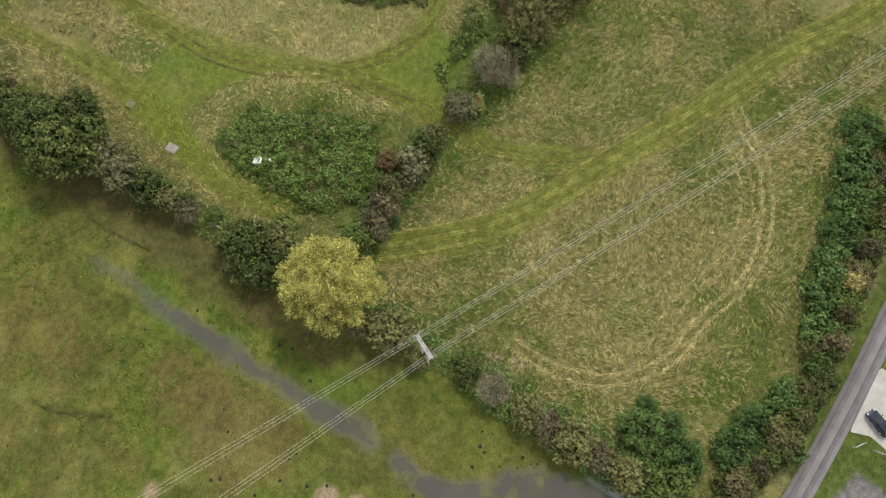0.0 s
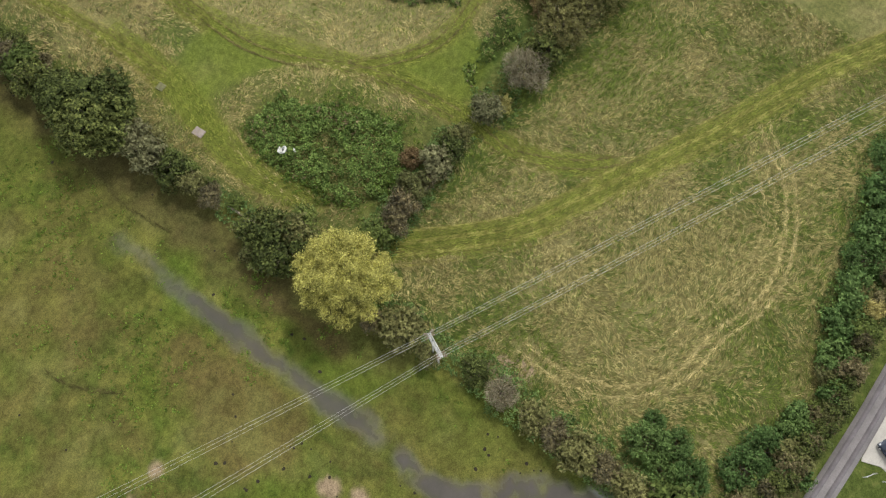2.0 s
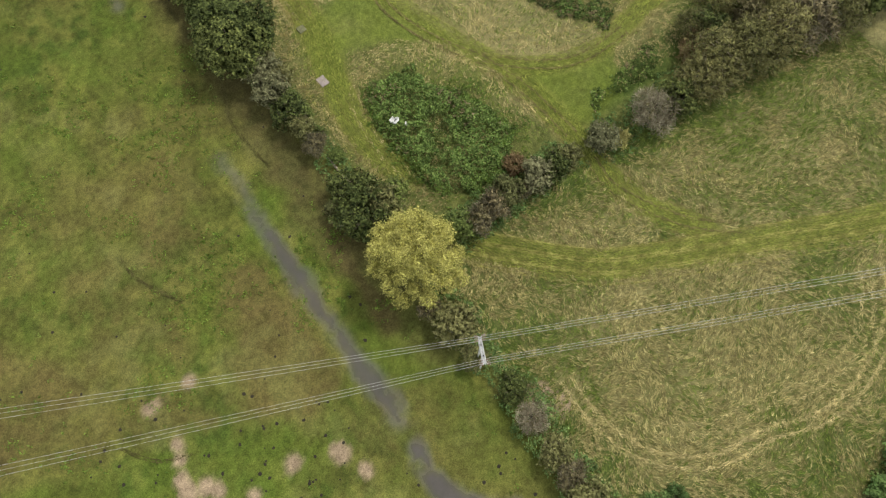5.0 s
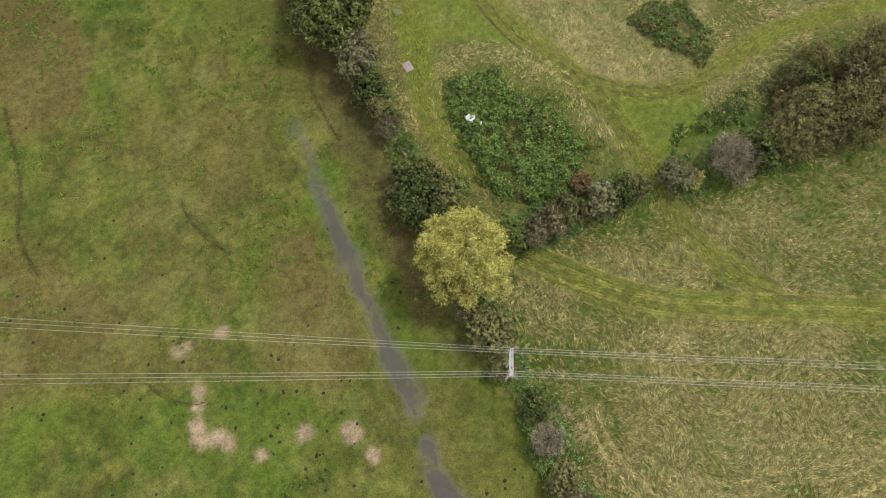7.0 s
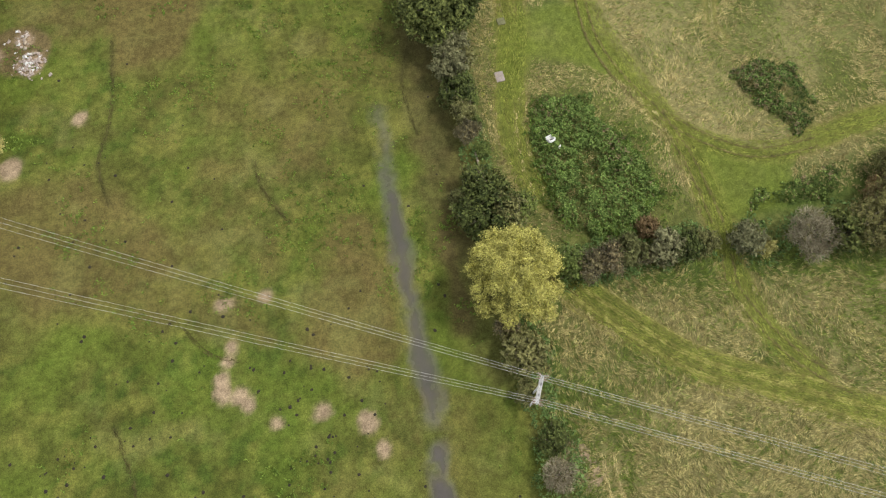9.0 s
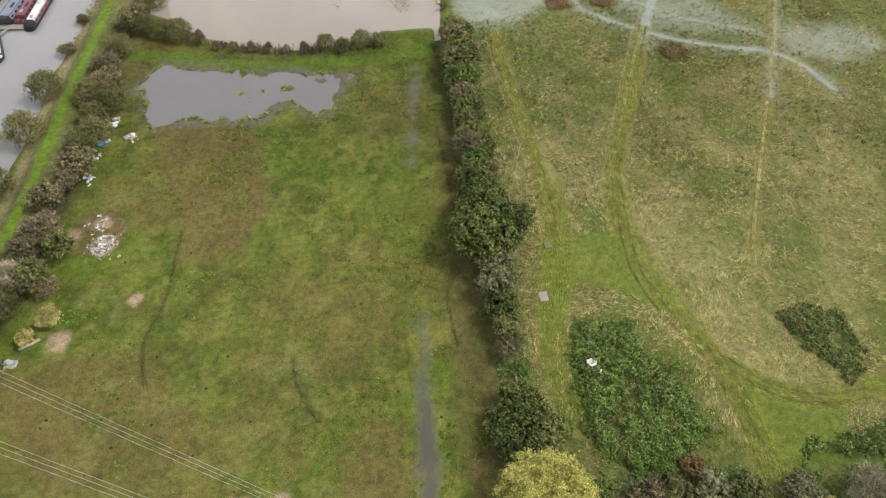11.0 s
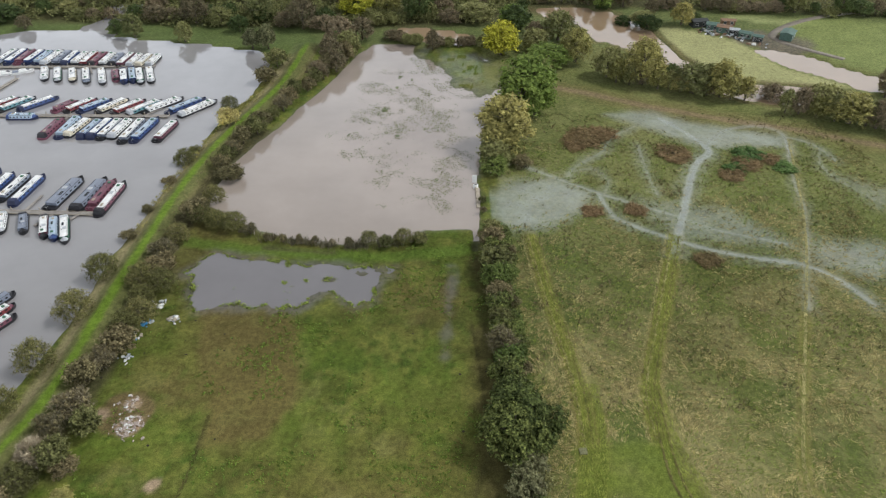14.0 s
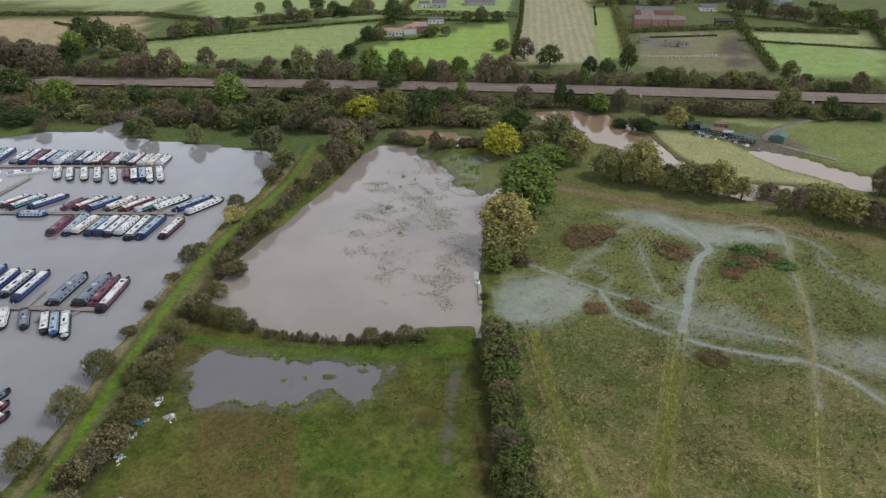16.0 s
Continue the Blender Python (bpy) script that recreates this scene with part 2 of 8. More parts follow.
M["sleeper"] = plain("concrete_sleeper", (0.36, 0.33, 0.30), 0.9)
M["rail"] = plain("worn_rail", (0.34, 0.27, 0.22), 0.45, 0.5)
M["brick"] = plain("red_brick", (0.40, 0.21, 0.165), 0.9, 0, 0.2, 0.4, 6)
M["tile_red"] = plain("orange_clay_tiles", (0.46, 0.31, 0.25), 0.85, 0, 0.2, 0.6, 6)
M["tile_dark"] = plain("slate_grey_tiles", (0.17, 0.16, 0.165), 0.7, 0, 0.2, 0.6, 6)
M["tile_brown"] = plain("brown_roof_tiles", (0.26, 0.20, 0.175), 0.8, 0, 0.2, 0.6, 6)
M["render"] = plain("cream_render", (0.86, 0.84, 0.79), 0.85, 0, 0.1)
M["shed_dark"] = plain("dark_stained_boards", (0.05, 0.055, 0.055), 0.8)
M["shed_green"] = plain("green_painted_sheet", (0.10, 0.17, 0.14), 0.6)
M["rust"] = plain("rusty_sheet", (0.26, 0.16, 0.10), 0.75)
M["gravel_path"] = plain("wet_gravel_track", (0.24, 0.21, 0.17), 0.9, 0, 0.25, 0.4, 5)
for key, tone in {"b_white": (0.90, 0.90, 0.89), "b_cream": (0.70, 0.64, 0.50), "b_blue": (0.045, 0.085, 0.24), "b_sky": (0.45, 0.55, 0.66), "b_navy": (0.02, 0.028, 0.075), "b_grey": (0.52, 0.54, 0.57),
                  "b_slate": (0.24, 0.27, 0.34), "b_maroon": (0.19, 0.07, 0.10), "b_red": (0.26, 0.055, 0.06), "b_black": (0.018, 0.018, 0.022), "b_teal": (0.14, 0.30, 0.34), "b_green": (0.04, 0.14, 0.08)}.items():
    M[key] = plain("boat_paint_" + key[2:], tone, 0.42, 0, 0.12, 0.8, 7, 0.05)
M["trodden"] = leafy("trodden_soil", (0.06, 0.056, 0.02), (0.125, 0.112, 0.04), 0.9)
M["ground"] = ground_material()
M["marina_water"] = water_material("marina_water", (0.335, 0.326, 0.332))
M["flood_water"] = water_material("flood_water", (0.40, 0.34, 0.297))
M["pond_water"] = water_material("pond_water", (0.21, 0.20, 0.208))
M["river_water"] = water_material("river_water", (0.385, 0.275, 0.175))
# ---- helpers for shapes ----
def mesh_of(name, verts, faces):
    """A mesh from an array of places and an array of corner indices (all faces with as many corners)."""
    verts, faces = np.asarray(verts, np.float32), np.asarray(faces, np.int32)
    me = bpy.data.meshes.new(name)
    k = faces.shape[1]
    me.vertices.add(len(verts))
    me.vertices.foreach_set("co", verts.ravel())
    me.loops.add(faces.size)
    me.loops.foreach_set("vertex_index", faces.ravel())
    me.polygons.add(len(faces))
    me.polygons.foreach_set("loop_start", np.arange(len(faces), dtype=np.int32) * k)
    me.update(calc_edges=True)
    return me


def part(name, shape, material, parent=None, label="", smooth=False):
    """One mesh object, from a bmesh or a mesh, under a thing or a part."""
    if isinstance(shape, bmesh.types.BMesh):
        me = bpy.data.meshes.new(name)
        bmesh.ops.recalc_face_normals(shape, faces=shape.faces)
        shape.to_mesh(me)
        shape.free()
    else:
        me = shape
    if material and not me.materials:
        me.materials.append(material)
    if smooth:
        me.polygons.foreach_set("use_smooth", [True] * len(me.polygons))
    ob = new(name, me)
    if parent:
        ob.parent = parent
    if label:
        tagged(ob, label)
    return ob


def box(bm, x0, x1, y0, y1, z0, z1, bevel=0.0, taper=0.0):
    r = bmesh.ops.create_cube(bm, size=1.0)
    vs = r["verts"]
    for v in vs:
        top = v.co.z > 0
        s = 1 - taper if top else 1
        v.co = Vector(((x0 + x1) / 2 + v.co.x * (x1 - x0) * s, (y0 + y1) / 2 + v.co.y * (y1 - y0) * s, z1 if top else z0))
    if bevel:
        es = list({e for v in vs for e in v.link_edges})
        bmesh.ops.bevel(bm, geom=es, offset=bevel, segments=1, affect="EDGES")
    return bm


def a_box(*args, **kw):
    return box(bmesh.new(), *args, **kw)


def tube_arrays(points, radii, sides=6):
    """A tapered tube along points, as places and quads."""
    points = np.asarray(points, float)
    V, F = [], []
    for i, p in enumerate(points):
        d = points[min(i + 1, len(points) - 1)] - points[max(i - 1, 0)]
        d = d / (np.linalg.norm(d) + 1e-9)
        u = np.cross(d, (0.3, 0.9, 0.2) if abs(d[2]) > 0.7 else (0, 0, 1))
        u /= np.linalg.norm(u)
        w = np.cross(d, u)
        for k in range(sides):
            a = 2 * math.pi * k / sides
            V.append(p + radii[i] * (math.cos(a) * u + math.sin(a) * w))
    for i in range(len(points) - 1):
        for k in range(sides):
            F.append((i * sides + k, i * sides + (k + 1) % sides, (i + 1) * sides + (k + 1) % sides, (i + 1) * sides + k))
    return np.array(V), np.array(F)


def join_arrays(pieces):
    V, F, n = [], [], 0
    for v, f in pieces:
        V.append(v), F.append(f + n)
        n += len(v)
    return np.concatenate(V), np.concatenate(F)


# ---- the lie of the land ----
def lattice(ix, iy, seed):
    h = np.sin(ix * 127.1 + iy * 311.7 + seed * 74.7) * 43758.5453
    return h - np.floor(h)


def vnoise(X, Y, size, seed=0):
    x, y = X / size, Y / size
    ix, iy = np.floor(x), np.floor(y)
    fx, fy = x - ix, y - iy
    fx, fy = fx * fx * (3 - 2 * fx), fy * fy * (3 - 2 * fy)
    a = lattice(ix, iy, seed) * (1 - fx) + lattice(ix + 1, iy, seed) * fx
    b = lattice(ix, iy + 1, seed) * (1 - fx) + lattice(ix + 1, iy + 1, seed) * fx
    return a * (1 - fy) + b * fy


def fbm(X, Y, size, seed=0, octaves=4):
    s, amp, tot = 0, 1.0, 0
    for k in range(octaves):
        s = s + amp * vnoise(X + 13.7 * k, Y - 7.3 * k, size / 2 ** k, seed + k)
        tot += amp
        amp *= 0.55
    return s / tot


def near(X, Y, pts, margin=32.0):
    xs, ys = [p[0] for p in pts], [p[1] for p in pts]
    return (X > min(xs) - margin) & (X < max(xs) + margin) & (Y > min(ys) - margin) & (Y < max(ys) + margin)


def line_distance(X, Y, pts):
    """Distance to a line; far from it just a large number."""
    out = np.full(np.shape(X), 1e4)
    m = near(X, Y, pts)
    x, y = X[m], Y[m]
    if not x.size:
        return out
    d = np.full(x.shape, 1e8)
    for (ax, ay), (bx, by) in zip(pts[:-1], pts[1:]):
        vx, vy = bx - ax, by - ay
        t = np.clip(((x - ax) * vx + (y - ay) * vy) / (vx * vx + vy * vy + 1e-9), 0, 1)
        d = np.minimum(d, (x - ax - t * vx) ** 2 + (y - ay - t * vy) ** 2)
    out[m] = np.sqrt(d)
    return out


def area_distance(X, Y, pts):
    """Distance to an outline: below zero inside it."""
    loop = list(pts) + [pts[0]]
    out = line_distance(X, Y, loop)
    m = near(X, Y, pts, 1.0)
    x, y = X[m], Y[m]
    inside = np.zeros(x.shape, bool)
    for (ax, ay), (bx, by) in zip(loop[:-1], loop[1:]):
        inside ^= ((ay > y) != (by > y)) & (x < (bx - ax) * (y - ay) / (by - ay + 1e-12) + ax)
    out[m] = np.where(inside, -out[m], out[m])
    return out


def soft(d, edge):
    """1 inside, 0 outside, over an edge that wide."""
    t = np.clip(0.5 - d / edge, 0, 1)
    return t * t * (3 - 2 * t)


def curve(pts, steps=6):
    """A smooth line through points."""
    out = []
    for i in range(len(pts) - 1):
        p0, p1, p2, p3 = (np.array(pts[min(max(j, 0), len(pts) - 1)], float) for j in (i - 1, i, i + 1, i + 2))
        for s in range(steps):
            t = s / steps
            out.append(tuple(0.5 * (2 * p1 + (p2 - p0) * t + (2 * p0 - 5 * p1 + 4 * p2 - p3) * t * t + (3 * p1 - p0 - 3 * p2 + p3) * t ** 3)))
    out.append(tuple(pts[-1]))
    return out


MARINA = [(-89.5, 98), (-88, 104), (-86, 118), (-85.5, 130), (-86, 144), (-84, 155), (-82.6, 174), (-79.5, 193), (-78, 212), (-76.3, 230), (-71.6, 239), (-69.5, 259), (-69.9, 273), (-75.8, 284), (-84.5, 286), (-101, 292.6),
          (-122.6, 296.4), (-143.6, 302), (-155.6, 310.4), (-185, 309.4), (-200, 301), (-230, 300), (-420, 315), (-420, 60), (-130, 62), (-97, 82)]
FLOOD = [(-17.5, 295), (-29, 292.5), (-34.7, 281.7), (-42.2, 253), (-52.2, 226), (-59, 207), (-65, 192), (-66.2, 178), (-66, 168), (-59.8, 163), (-49, 156), (-40, 152), (-31, 150), (-21.3, 149.6), (-10.5, 152),
         (-3.6, 155.5), (9.8, 156.5), (11.4, 178), (12.4, 199), (14.4, 214), (16.4, 226), (22, 242), (25.4, 253), (25, 269), (16.3, 282), (0, 288.5)]
POND = [(-59, 145.7), (-52.7, 143.8), (-42.6, 142), (-36.5, 140.4), (-28, 140.4), (-19, 139.2), (-12.6, 138.3), (-15.5, 133.3), (-16.8, 126.5), (-20.5, 124.7), (-24, 128.5), (-26.7, 130.6), (-30.7, 127.6), (-33.6, 124),
        (-39, 124), (-42, 125.8), (-46, 124.4), (-51.4, 124.8), (-57, 123.3), (-59.6, 125.8), (-61.3, 135.5), (-64, 137.2), (-61.7, 141.5)]
DIKE = curve([(-56.5, 292), (-58.4, 262), (-60.5, 246), (-65, 228.6), (-69.5, 213), (-73, 197), (-75.2, 182), (-76.5, 166), (-77.3, 150), (-78, 135), (-78.4, 120), (-79, 100), (-82, 84), (-92, 66), (-130, 50)], 3)
SPLASH = curve([(0.6, 69), (1.0, 62.5), (0.4, 57.5), (0.5, 48), (0.6, 42), (0.5, 36), (0.8, 31.8), (1.0, 24), (1.2, 19), (1.4, 13)], 4)
SPLASH_SOUTH = curve([(0.8, 8), (0.2, 3.5), (1.4, -2), (5.4, -8.5), (10, -16), (13, -30)], 4)
SPLASH_NORTH = curve([(3.0, 139), (2.2, 128), (1.4, 117), (0.8, 108)], 4)
RIVER = [(45.5, 338.5), (63, 342.5), (81, 335.5), (87.7, 324), (94.5, 308), (97, 293), (99, 277), (108, 262), (114, 254), (123, 251.5), (141, 249), (148, 246), (152, 238), (141, 234), (126, 233), (113, 236), (104, 243), (94, 262),
         (90, 273), (84, 281), (79.4, 287.6), (74, 294.6), (67, 297), (65.6, 308), (62.6, 321), (50, 327)]
RIVER_EAST = [(130, 287), (140.4, 287.5), (147, 283), (155, 278.5), (161, 267.5), (169, 259.5), (182, 252), (230, 232), (420, 180), (420, 165), (230, 216), (180, 236), (165, 243), (157.8, 244), (155.5, 249), (150, 256), (143, 262.5), (137, 268.5), (133, 278)]
POOL_WEST = [(-25, 312), (-11, 313.5), (0, 312), (10, 307), (14.5, 302), (12, 294), (0, 294), (-12.5, 300), (-23, 302)]
INLET = [(-160, 346), (-143, 346), (-140, 335), (-150, 322), (-152, 308), (-162, 308), (-158, 325)]
DITCH = curve([(40, 250), (57, 242), (84, 227.5), (119, 214), (145, 202), (220, 175)], 4)
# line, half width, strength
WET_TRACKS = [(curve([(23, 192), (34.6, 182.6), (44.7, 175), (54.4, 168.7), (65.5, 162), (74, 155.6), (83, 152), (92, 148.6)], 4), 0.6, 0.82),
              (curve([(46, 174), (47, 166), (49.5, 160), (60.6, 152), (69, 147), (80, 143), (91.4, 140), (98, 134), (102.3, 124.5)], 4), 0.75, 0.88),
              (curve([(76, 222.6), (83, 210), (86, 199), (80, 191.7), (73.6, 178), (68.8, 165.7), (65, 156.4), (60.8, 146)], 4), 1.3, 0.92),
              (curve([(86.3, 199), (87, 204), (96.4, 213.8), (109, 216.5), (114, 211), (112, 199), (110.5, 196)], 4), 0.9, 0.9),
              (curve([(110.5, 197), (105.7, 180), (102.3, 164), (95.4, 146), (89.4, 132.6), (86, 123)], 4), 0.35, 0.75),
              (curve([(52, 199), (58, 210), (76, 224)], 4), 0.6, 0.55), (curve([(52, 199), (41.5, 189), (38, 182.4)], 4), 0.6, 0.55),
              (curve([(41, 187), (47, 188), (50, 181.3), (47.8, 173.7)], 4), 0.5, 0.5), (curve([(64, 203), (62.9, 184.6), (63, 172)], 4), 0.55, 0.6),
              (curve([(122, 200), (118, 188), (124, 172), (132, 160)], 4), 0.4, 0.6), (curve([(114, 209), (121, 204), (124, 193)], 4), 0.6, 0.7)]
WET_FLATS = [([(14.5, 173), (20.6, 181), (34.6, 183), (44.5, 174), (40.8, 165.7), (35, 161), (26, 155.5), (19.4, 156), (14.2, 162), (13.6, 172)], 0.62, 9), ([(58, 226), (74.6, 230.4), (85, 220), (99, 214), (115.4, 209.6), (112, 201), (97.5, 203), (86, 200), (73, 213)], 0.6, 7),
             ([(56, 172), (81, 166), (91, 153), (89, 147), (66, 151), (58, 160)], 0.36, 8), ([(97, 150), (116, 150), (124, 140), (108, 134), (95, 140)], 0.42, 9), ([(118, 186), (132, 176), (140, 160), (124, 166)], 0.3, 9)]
RAIL = curve([(-420, 398), (-214, 391), (-111, 386.6), (0, 380), (96, 371.6), (220, 357.5), (420, 330)], 3)


def wobble(X, Y, size, much, seed):
    return (fbm(X, Y, size, seed) - 0.5) * 2 * much


def terrain(X, Y):
    """Height of the ground and a mask of what lies wet."""
    X, Y = np.asarray(X, float), np.asarray(Y, float)
    w1, w2 = wobble(X, Y, 6, 1.0, 3), wobble(X, Y, 22, 1.0, 9)
    Z = 0.28 + 0.06 * w2 + 0.05 * w1 + 0.10 * (fbm(X, Y, 3.2, 17, 3) - 0.5)
    hill = np.clip((Y - 440) / 900, 0, 4)
    Z = Z + hill * hill * 10
    d = area_distance(X, Y, MARINA) + 0.9 * w1
    Z = Z - 2.0 * soft(d, 4.0)
    d = area_distance(X, Y, FLOOD) + 1.0 * w1
    shoal = soft(area_distance(X, Y, [(-12, 288), (-2, 262), (14, 240), (26, 258), (24, 275), (6, 290)]), 18)
    drowned = np.clip(fbm(X, Y, 5, 31) - 0.52, 0, 1) * (0.25 + 0.9 * soft(area_distance(X, Y, [(-45, 200), (-20, 165), (9, 160), (12, 250), (-25, 280)]), 26))
    Z = Z - soft(d, 3.0) * (0.62 - 0.85 * shoal * (0.2 + fbm(X, Y, 9, 77)) - 1.1 * drowned)
    Z = Z - 0.40 * soft(line_distance(X, Y, [(9, 147), (9.5, 152), (9, 158)]) - 0.9 + 0.4 * w1, 1.2)
    for pts, inset in ((RIVER, 1.0), (RIVER_EAST, 2.2), (POOL_WEST, 1.0), (INLET, 1.5)):
        Z = Z - 1.4 * soft(area_distance(X, Y, pts) + inset + 1.0 * w1, 3.0)
    fine = wobble(X, Y, 2.0, 1.0, 43)
    pond = soft(area_distance(X, Y, POND) - 0.8 + 1.1 * w1 + 1.5 * fine, 6.0)
    tussocks = np.clip(fbm(X, Y, 2.4, 47, 3) - 0.55, 0, 1) * (0.1 + 0.8 * soft(-(X + 34) + 8 * w2, 30) * soft(-(Y - 134), 8))
    Z = Z - pond * (0.25 - tussocks)
    d = line_distance(X, Y, DIKE) - 2.0 + 0.4 * w1
    Z = Z + 1.5 * soft(d - 1.0, 4.0)
    Z = Z + 2.2 * soft(line_distance(X, Y, RAIL) - 8.0, 7.0)
    d = area_distance(X, Y, [(140, -47), (29, -43), (-60, -34), (-60, -120), (140, -120)])
    Z = np.where(d < 0, 0.3, Z)
    return Z


GRASS, MUD, STRAW, MOWN, RANK = (0.119, 0.142, 0.028), (0.156, 0.126, 0.044), (0.30, 0.268, 0.118), (0.165, 0.200, 0.034), (0.078, 0.128, 0.026)
MEADOW, BARE, SILT = (0.115, 0.140, 0.034), (0.40, 0.30, 0.20), (0.12, 0.09, 0.05)
MOWN_TRACKS = [(curve([(30, 100), (29, 84), (25.7, 70.5), (24, 61), (24.4, 52), (26.3, 46.5)], 4), 2.6),
               (curve([(43, 100), (43.6, 84), (47.5, 68), (52.5, 54.5), (54, 45), (54.6, 35), (54, 27.6), (56.5, 17), (62, 8)], 4), 2.2),
               (curve([(52.7, 55), (60.4, 50), (70, 47.5), (80.6, 49.5), (93.7, 51), (113.6, 48.5), (150, 45)], 4), 2.0),
               (curve([(27, 30), (35.5, 21), (43.3, 14), (54, 8.3), (65, 3), (82.5, -5.2), (102, -13.4), (121, -24), (160, -40)], 4), 2.6),
               (curve([(24, 153), (25.1, 135.4), (26.5, 119), (27.8, 107), (28.3, 97), (28, 84)], 4), 1.5),
               (curve([(63, 153), (60.3, 146), (53.8, 128.4), (47.3, 111), (42.7, 97.3), (42, 86)], 4), 1.7),
               (curve([(67, 72), (67, 80), (82.7, 117), (95, 145.6), (104.5, 172.6), (114.6, 207)], 4), 0.7)]
MOWN_HEARTS = [[(25, 84), (44, 86), (50, 66), (44, 66), (38, 72), (31, 74), (27, 66), (23, 68)], [(54, 53), (62, 48), (72, 46), (66, 37), (56, 36)]]
STRAWY = [[(45.7, 96), (75.6, 49.2), (67.5, 47.4), (57.6, 52.8), (51.2, 62), (44, 78), (44.4, 88)], [(30.8, 119.5), (43, 100.4), (39.8, 95.7), (32.4, 93), (28.9, 100), (29.3, 112)]]
RUTS = [curve([(54.3, 36.3), (53.8, 42.6), (52.9, 49.5), (50.4, 58), (45.7, 66.8), (42.7, 76.9), (43, 89), (43.8, 99.2)], 5), curve([(76.4, 47.9), (65.3, 47.7), (56.9, 52.3), (50.8, 58.4)], 5),
        curve([(54, 30.2), (53.3, 25), (55.6, 18.5), (60.3, 11.1), (66.7, 5.4)], 5)]
FAINT_LINES = [curve([(27.9, 116.7), (29, 108), (29.2, 96.7), (26.6, 87), (24.1, 79.4), (21.4, 71), (20.6, 62.6), (21.3, 55), (24.4, 44)], 4), curve([(27.1, 101.4), (26.5, 93.3), (24.6, 84.4), (21.6, 74.7)], 4),
               curve([(53.8, 28.5), (51.5, 22.3), (51.1, 17.4)], 4), curve([(44.1, 25.6), (51.2, 15.9), (58.4, 10.1)], 4), curve([(57.4, 16.4), (62.4, 17.7), (68.7, 15.8), (75.2, 9.9), (79.4, 1.9)], 4),
               curve([(45.7, 98), (48, 84), (53, 70), (60, 57), (70, 51.5), (80, 52)], 4), curve([(30, 149), (30.5, 126), (30.6, 111)], 4), curve([(24, 153), (25.1, 135.4), (26.5, 119), (27.8, 107)], 4)]
STRAW_RINGS = [(curve([(85.3, -9.5), (81, -14), (77.5, -18.5), (67, -23.7), (56, -25), (46, -21.6), (37, -20), (29.3, -13.7), (26, -5), (26, 3)], 4), 0.85),
               (curve([(25.8, 45.2), (25.1, 52.8), (25.4, 59.8), (27, 65), (30.4, 68), (35.3, 69.7), (41, 68.4), (45.3, 64.7), (50, 57)], 4), 0.16),
               (curve([(78, -12), (70, -19), (58, -20.5), (48, -17.5), (40, -16), (32, -11)], 4), 0.35), (curve([(74, -9), (66, -15), (56, -16), (47, -13), (40, -9)], 4), 0.14)]
PINK_PATCHES = [((-28.5, 29.7), 1.1), ((-29.3, 27.1), 1.0), ((-30.2, 24.7), 1.3), ((-30.2, 22.5), 1.6), ((-28.0, 21.6), 1.5), ((-26.7, 20.1), 1.3), ((-22.7, 16.6), 0.9), ((-22.5, 36.8), 1.1), ((-29, 36.5), 1.3), ((-8.8, 13.8), 1.6),
                ((-7, 9.5), 1.3), ((-15.5, 17), 1.4), ((21, 3.0), 2.6), ((23, 0.5), 2.2), ((-60.9, 89.6), 2.3), ((-62.6, 95), 1.8), ((-67.5, 92.5), 1.6), ((-63, 93), 5.5), ((-52, 76), 1.6), ((-64, 68), 2.4)]
FIELDS = [((0.328, 0.391, 0.151), [(-210, 497), (-42, 572), (-66, 449), (-188, 440)]), ((0.444, 0.348, 0.213), [(-360, 577), (-240, 588), (-217, 506), (-294, 472), (-400, 470)]),
          ((0.314, 0.440, 0.106), [(-47, 480), (-25, 506), (51, 566), (45, 464), (16, 425), (-40, 440)]), ((0.405, 0.383, 0.232), [(78, 720), (140, 720), (98, 440), (43, 440)]),
          ((0.336, 0.405, 0.142), [(140, 720), (160, 720), (116, 448), (98, 440)]), ((0.244, 0.234, 0.124), [(143, 525), (221, 535), (197, 415), (119, 425)]),
          ((0.299, 0.405, 0.132), [(208, 500), (294, 472), (263, 410), (206, 412)]), ((0.383, 0.427, 0.195), [(225, 535), (300, 520), (294, 474), (208, 502)]),
          ((0.353, 0.427, 0.178), [(-175, 560), (-44, 586), (-30, 720), (-260, 720)]), ((0.360, 0.399, 0.195), [(-460, 680), (-240, 600), (-200, 720), (-460, 800)]),
          ((0.336, 0.427, 0.160), [(-35, 590), (50, 580), (70, 720), (-25, 720)]), ((0.383, 0.383, 0.178), [(98, 312), (104, 316), (128, 297), (137, 266), (148, 257), (156, 248), (148, 248), (122, 254), (113, 257), (102, 277), (99, 293)]),
          ((0.321, 0.355, 0.151), [(128, 330), (190, 322), (172, 312), (150, 318)]), ((0.222, 0.263, 0.088), [(160, 316), (175, 325), (260, 312), (280, 240), (200, 248), (165, 268), (156, 284), (152, 300)])]


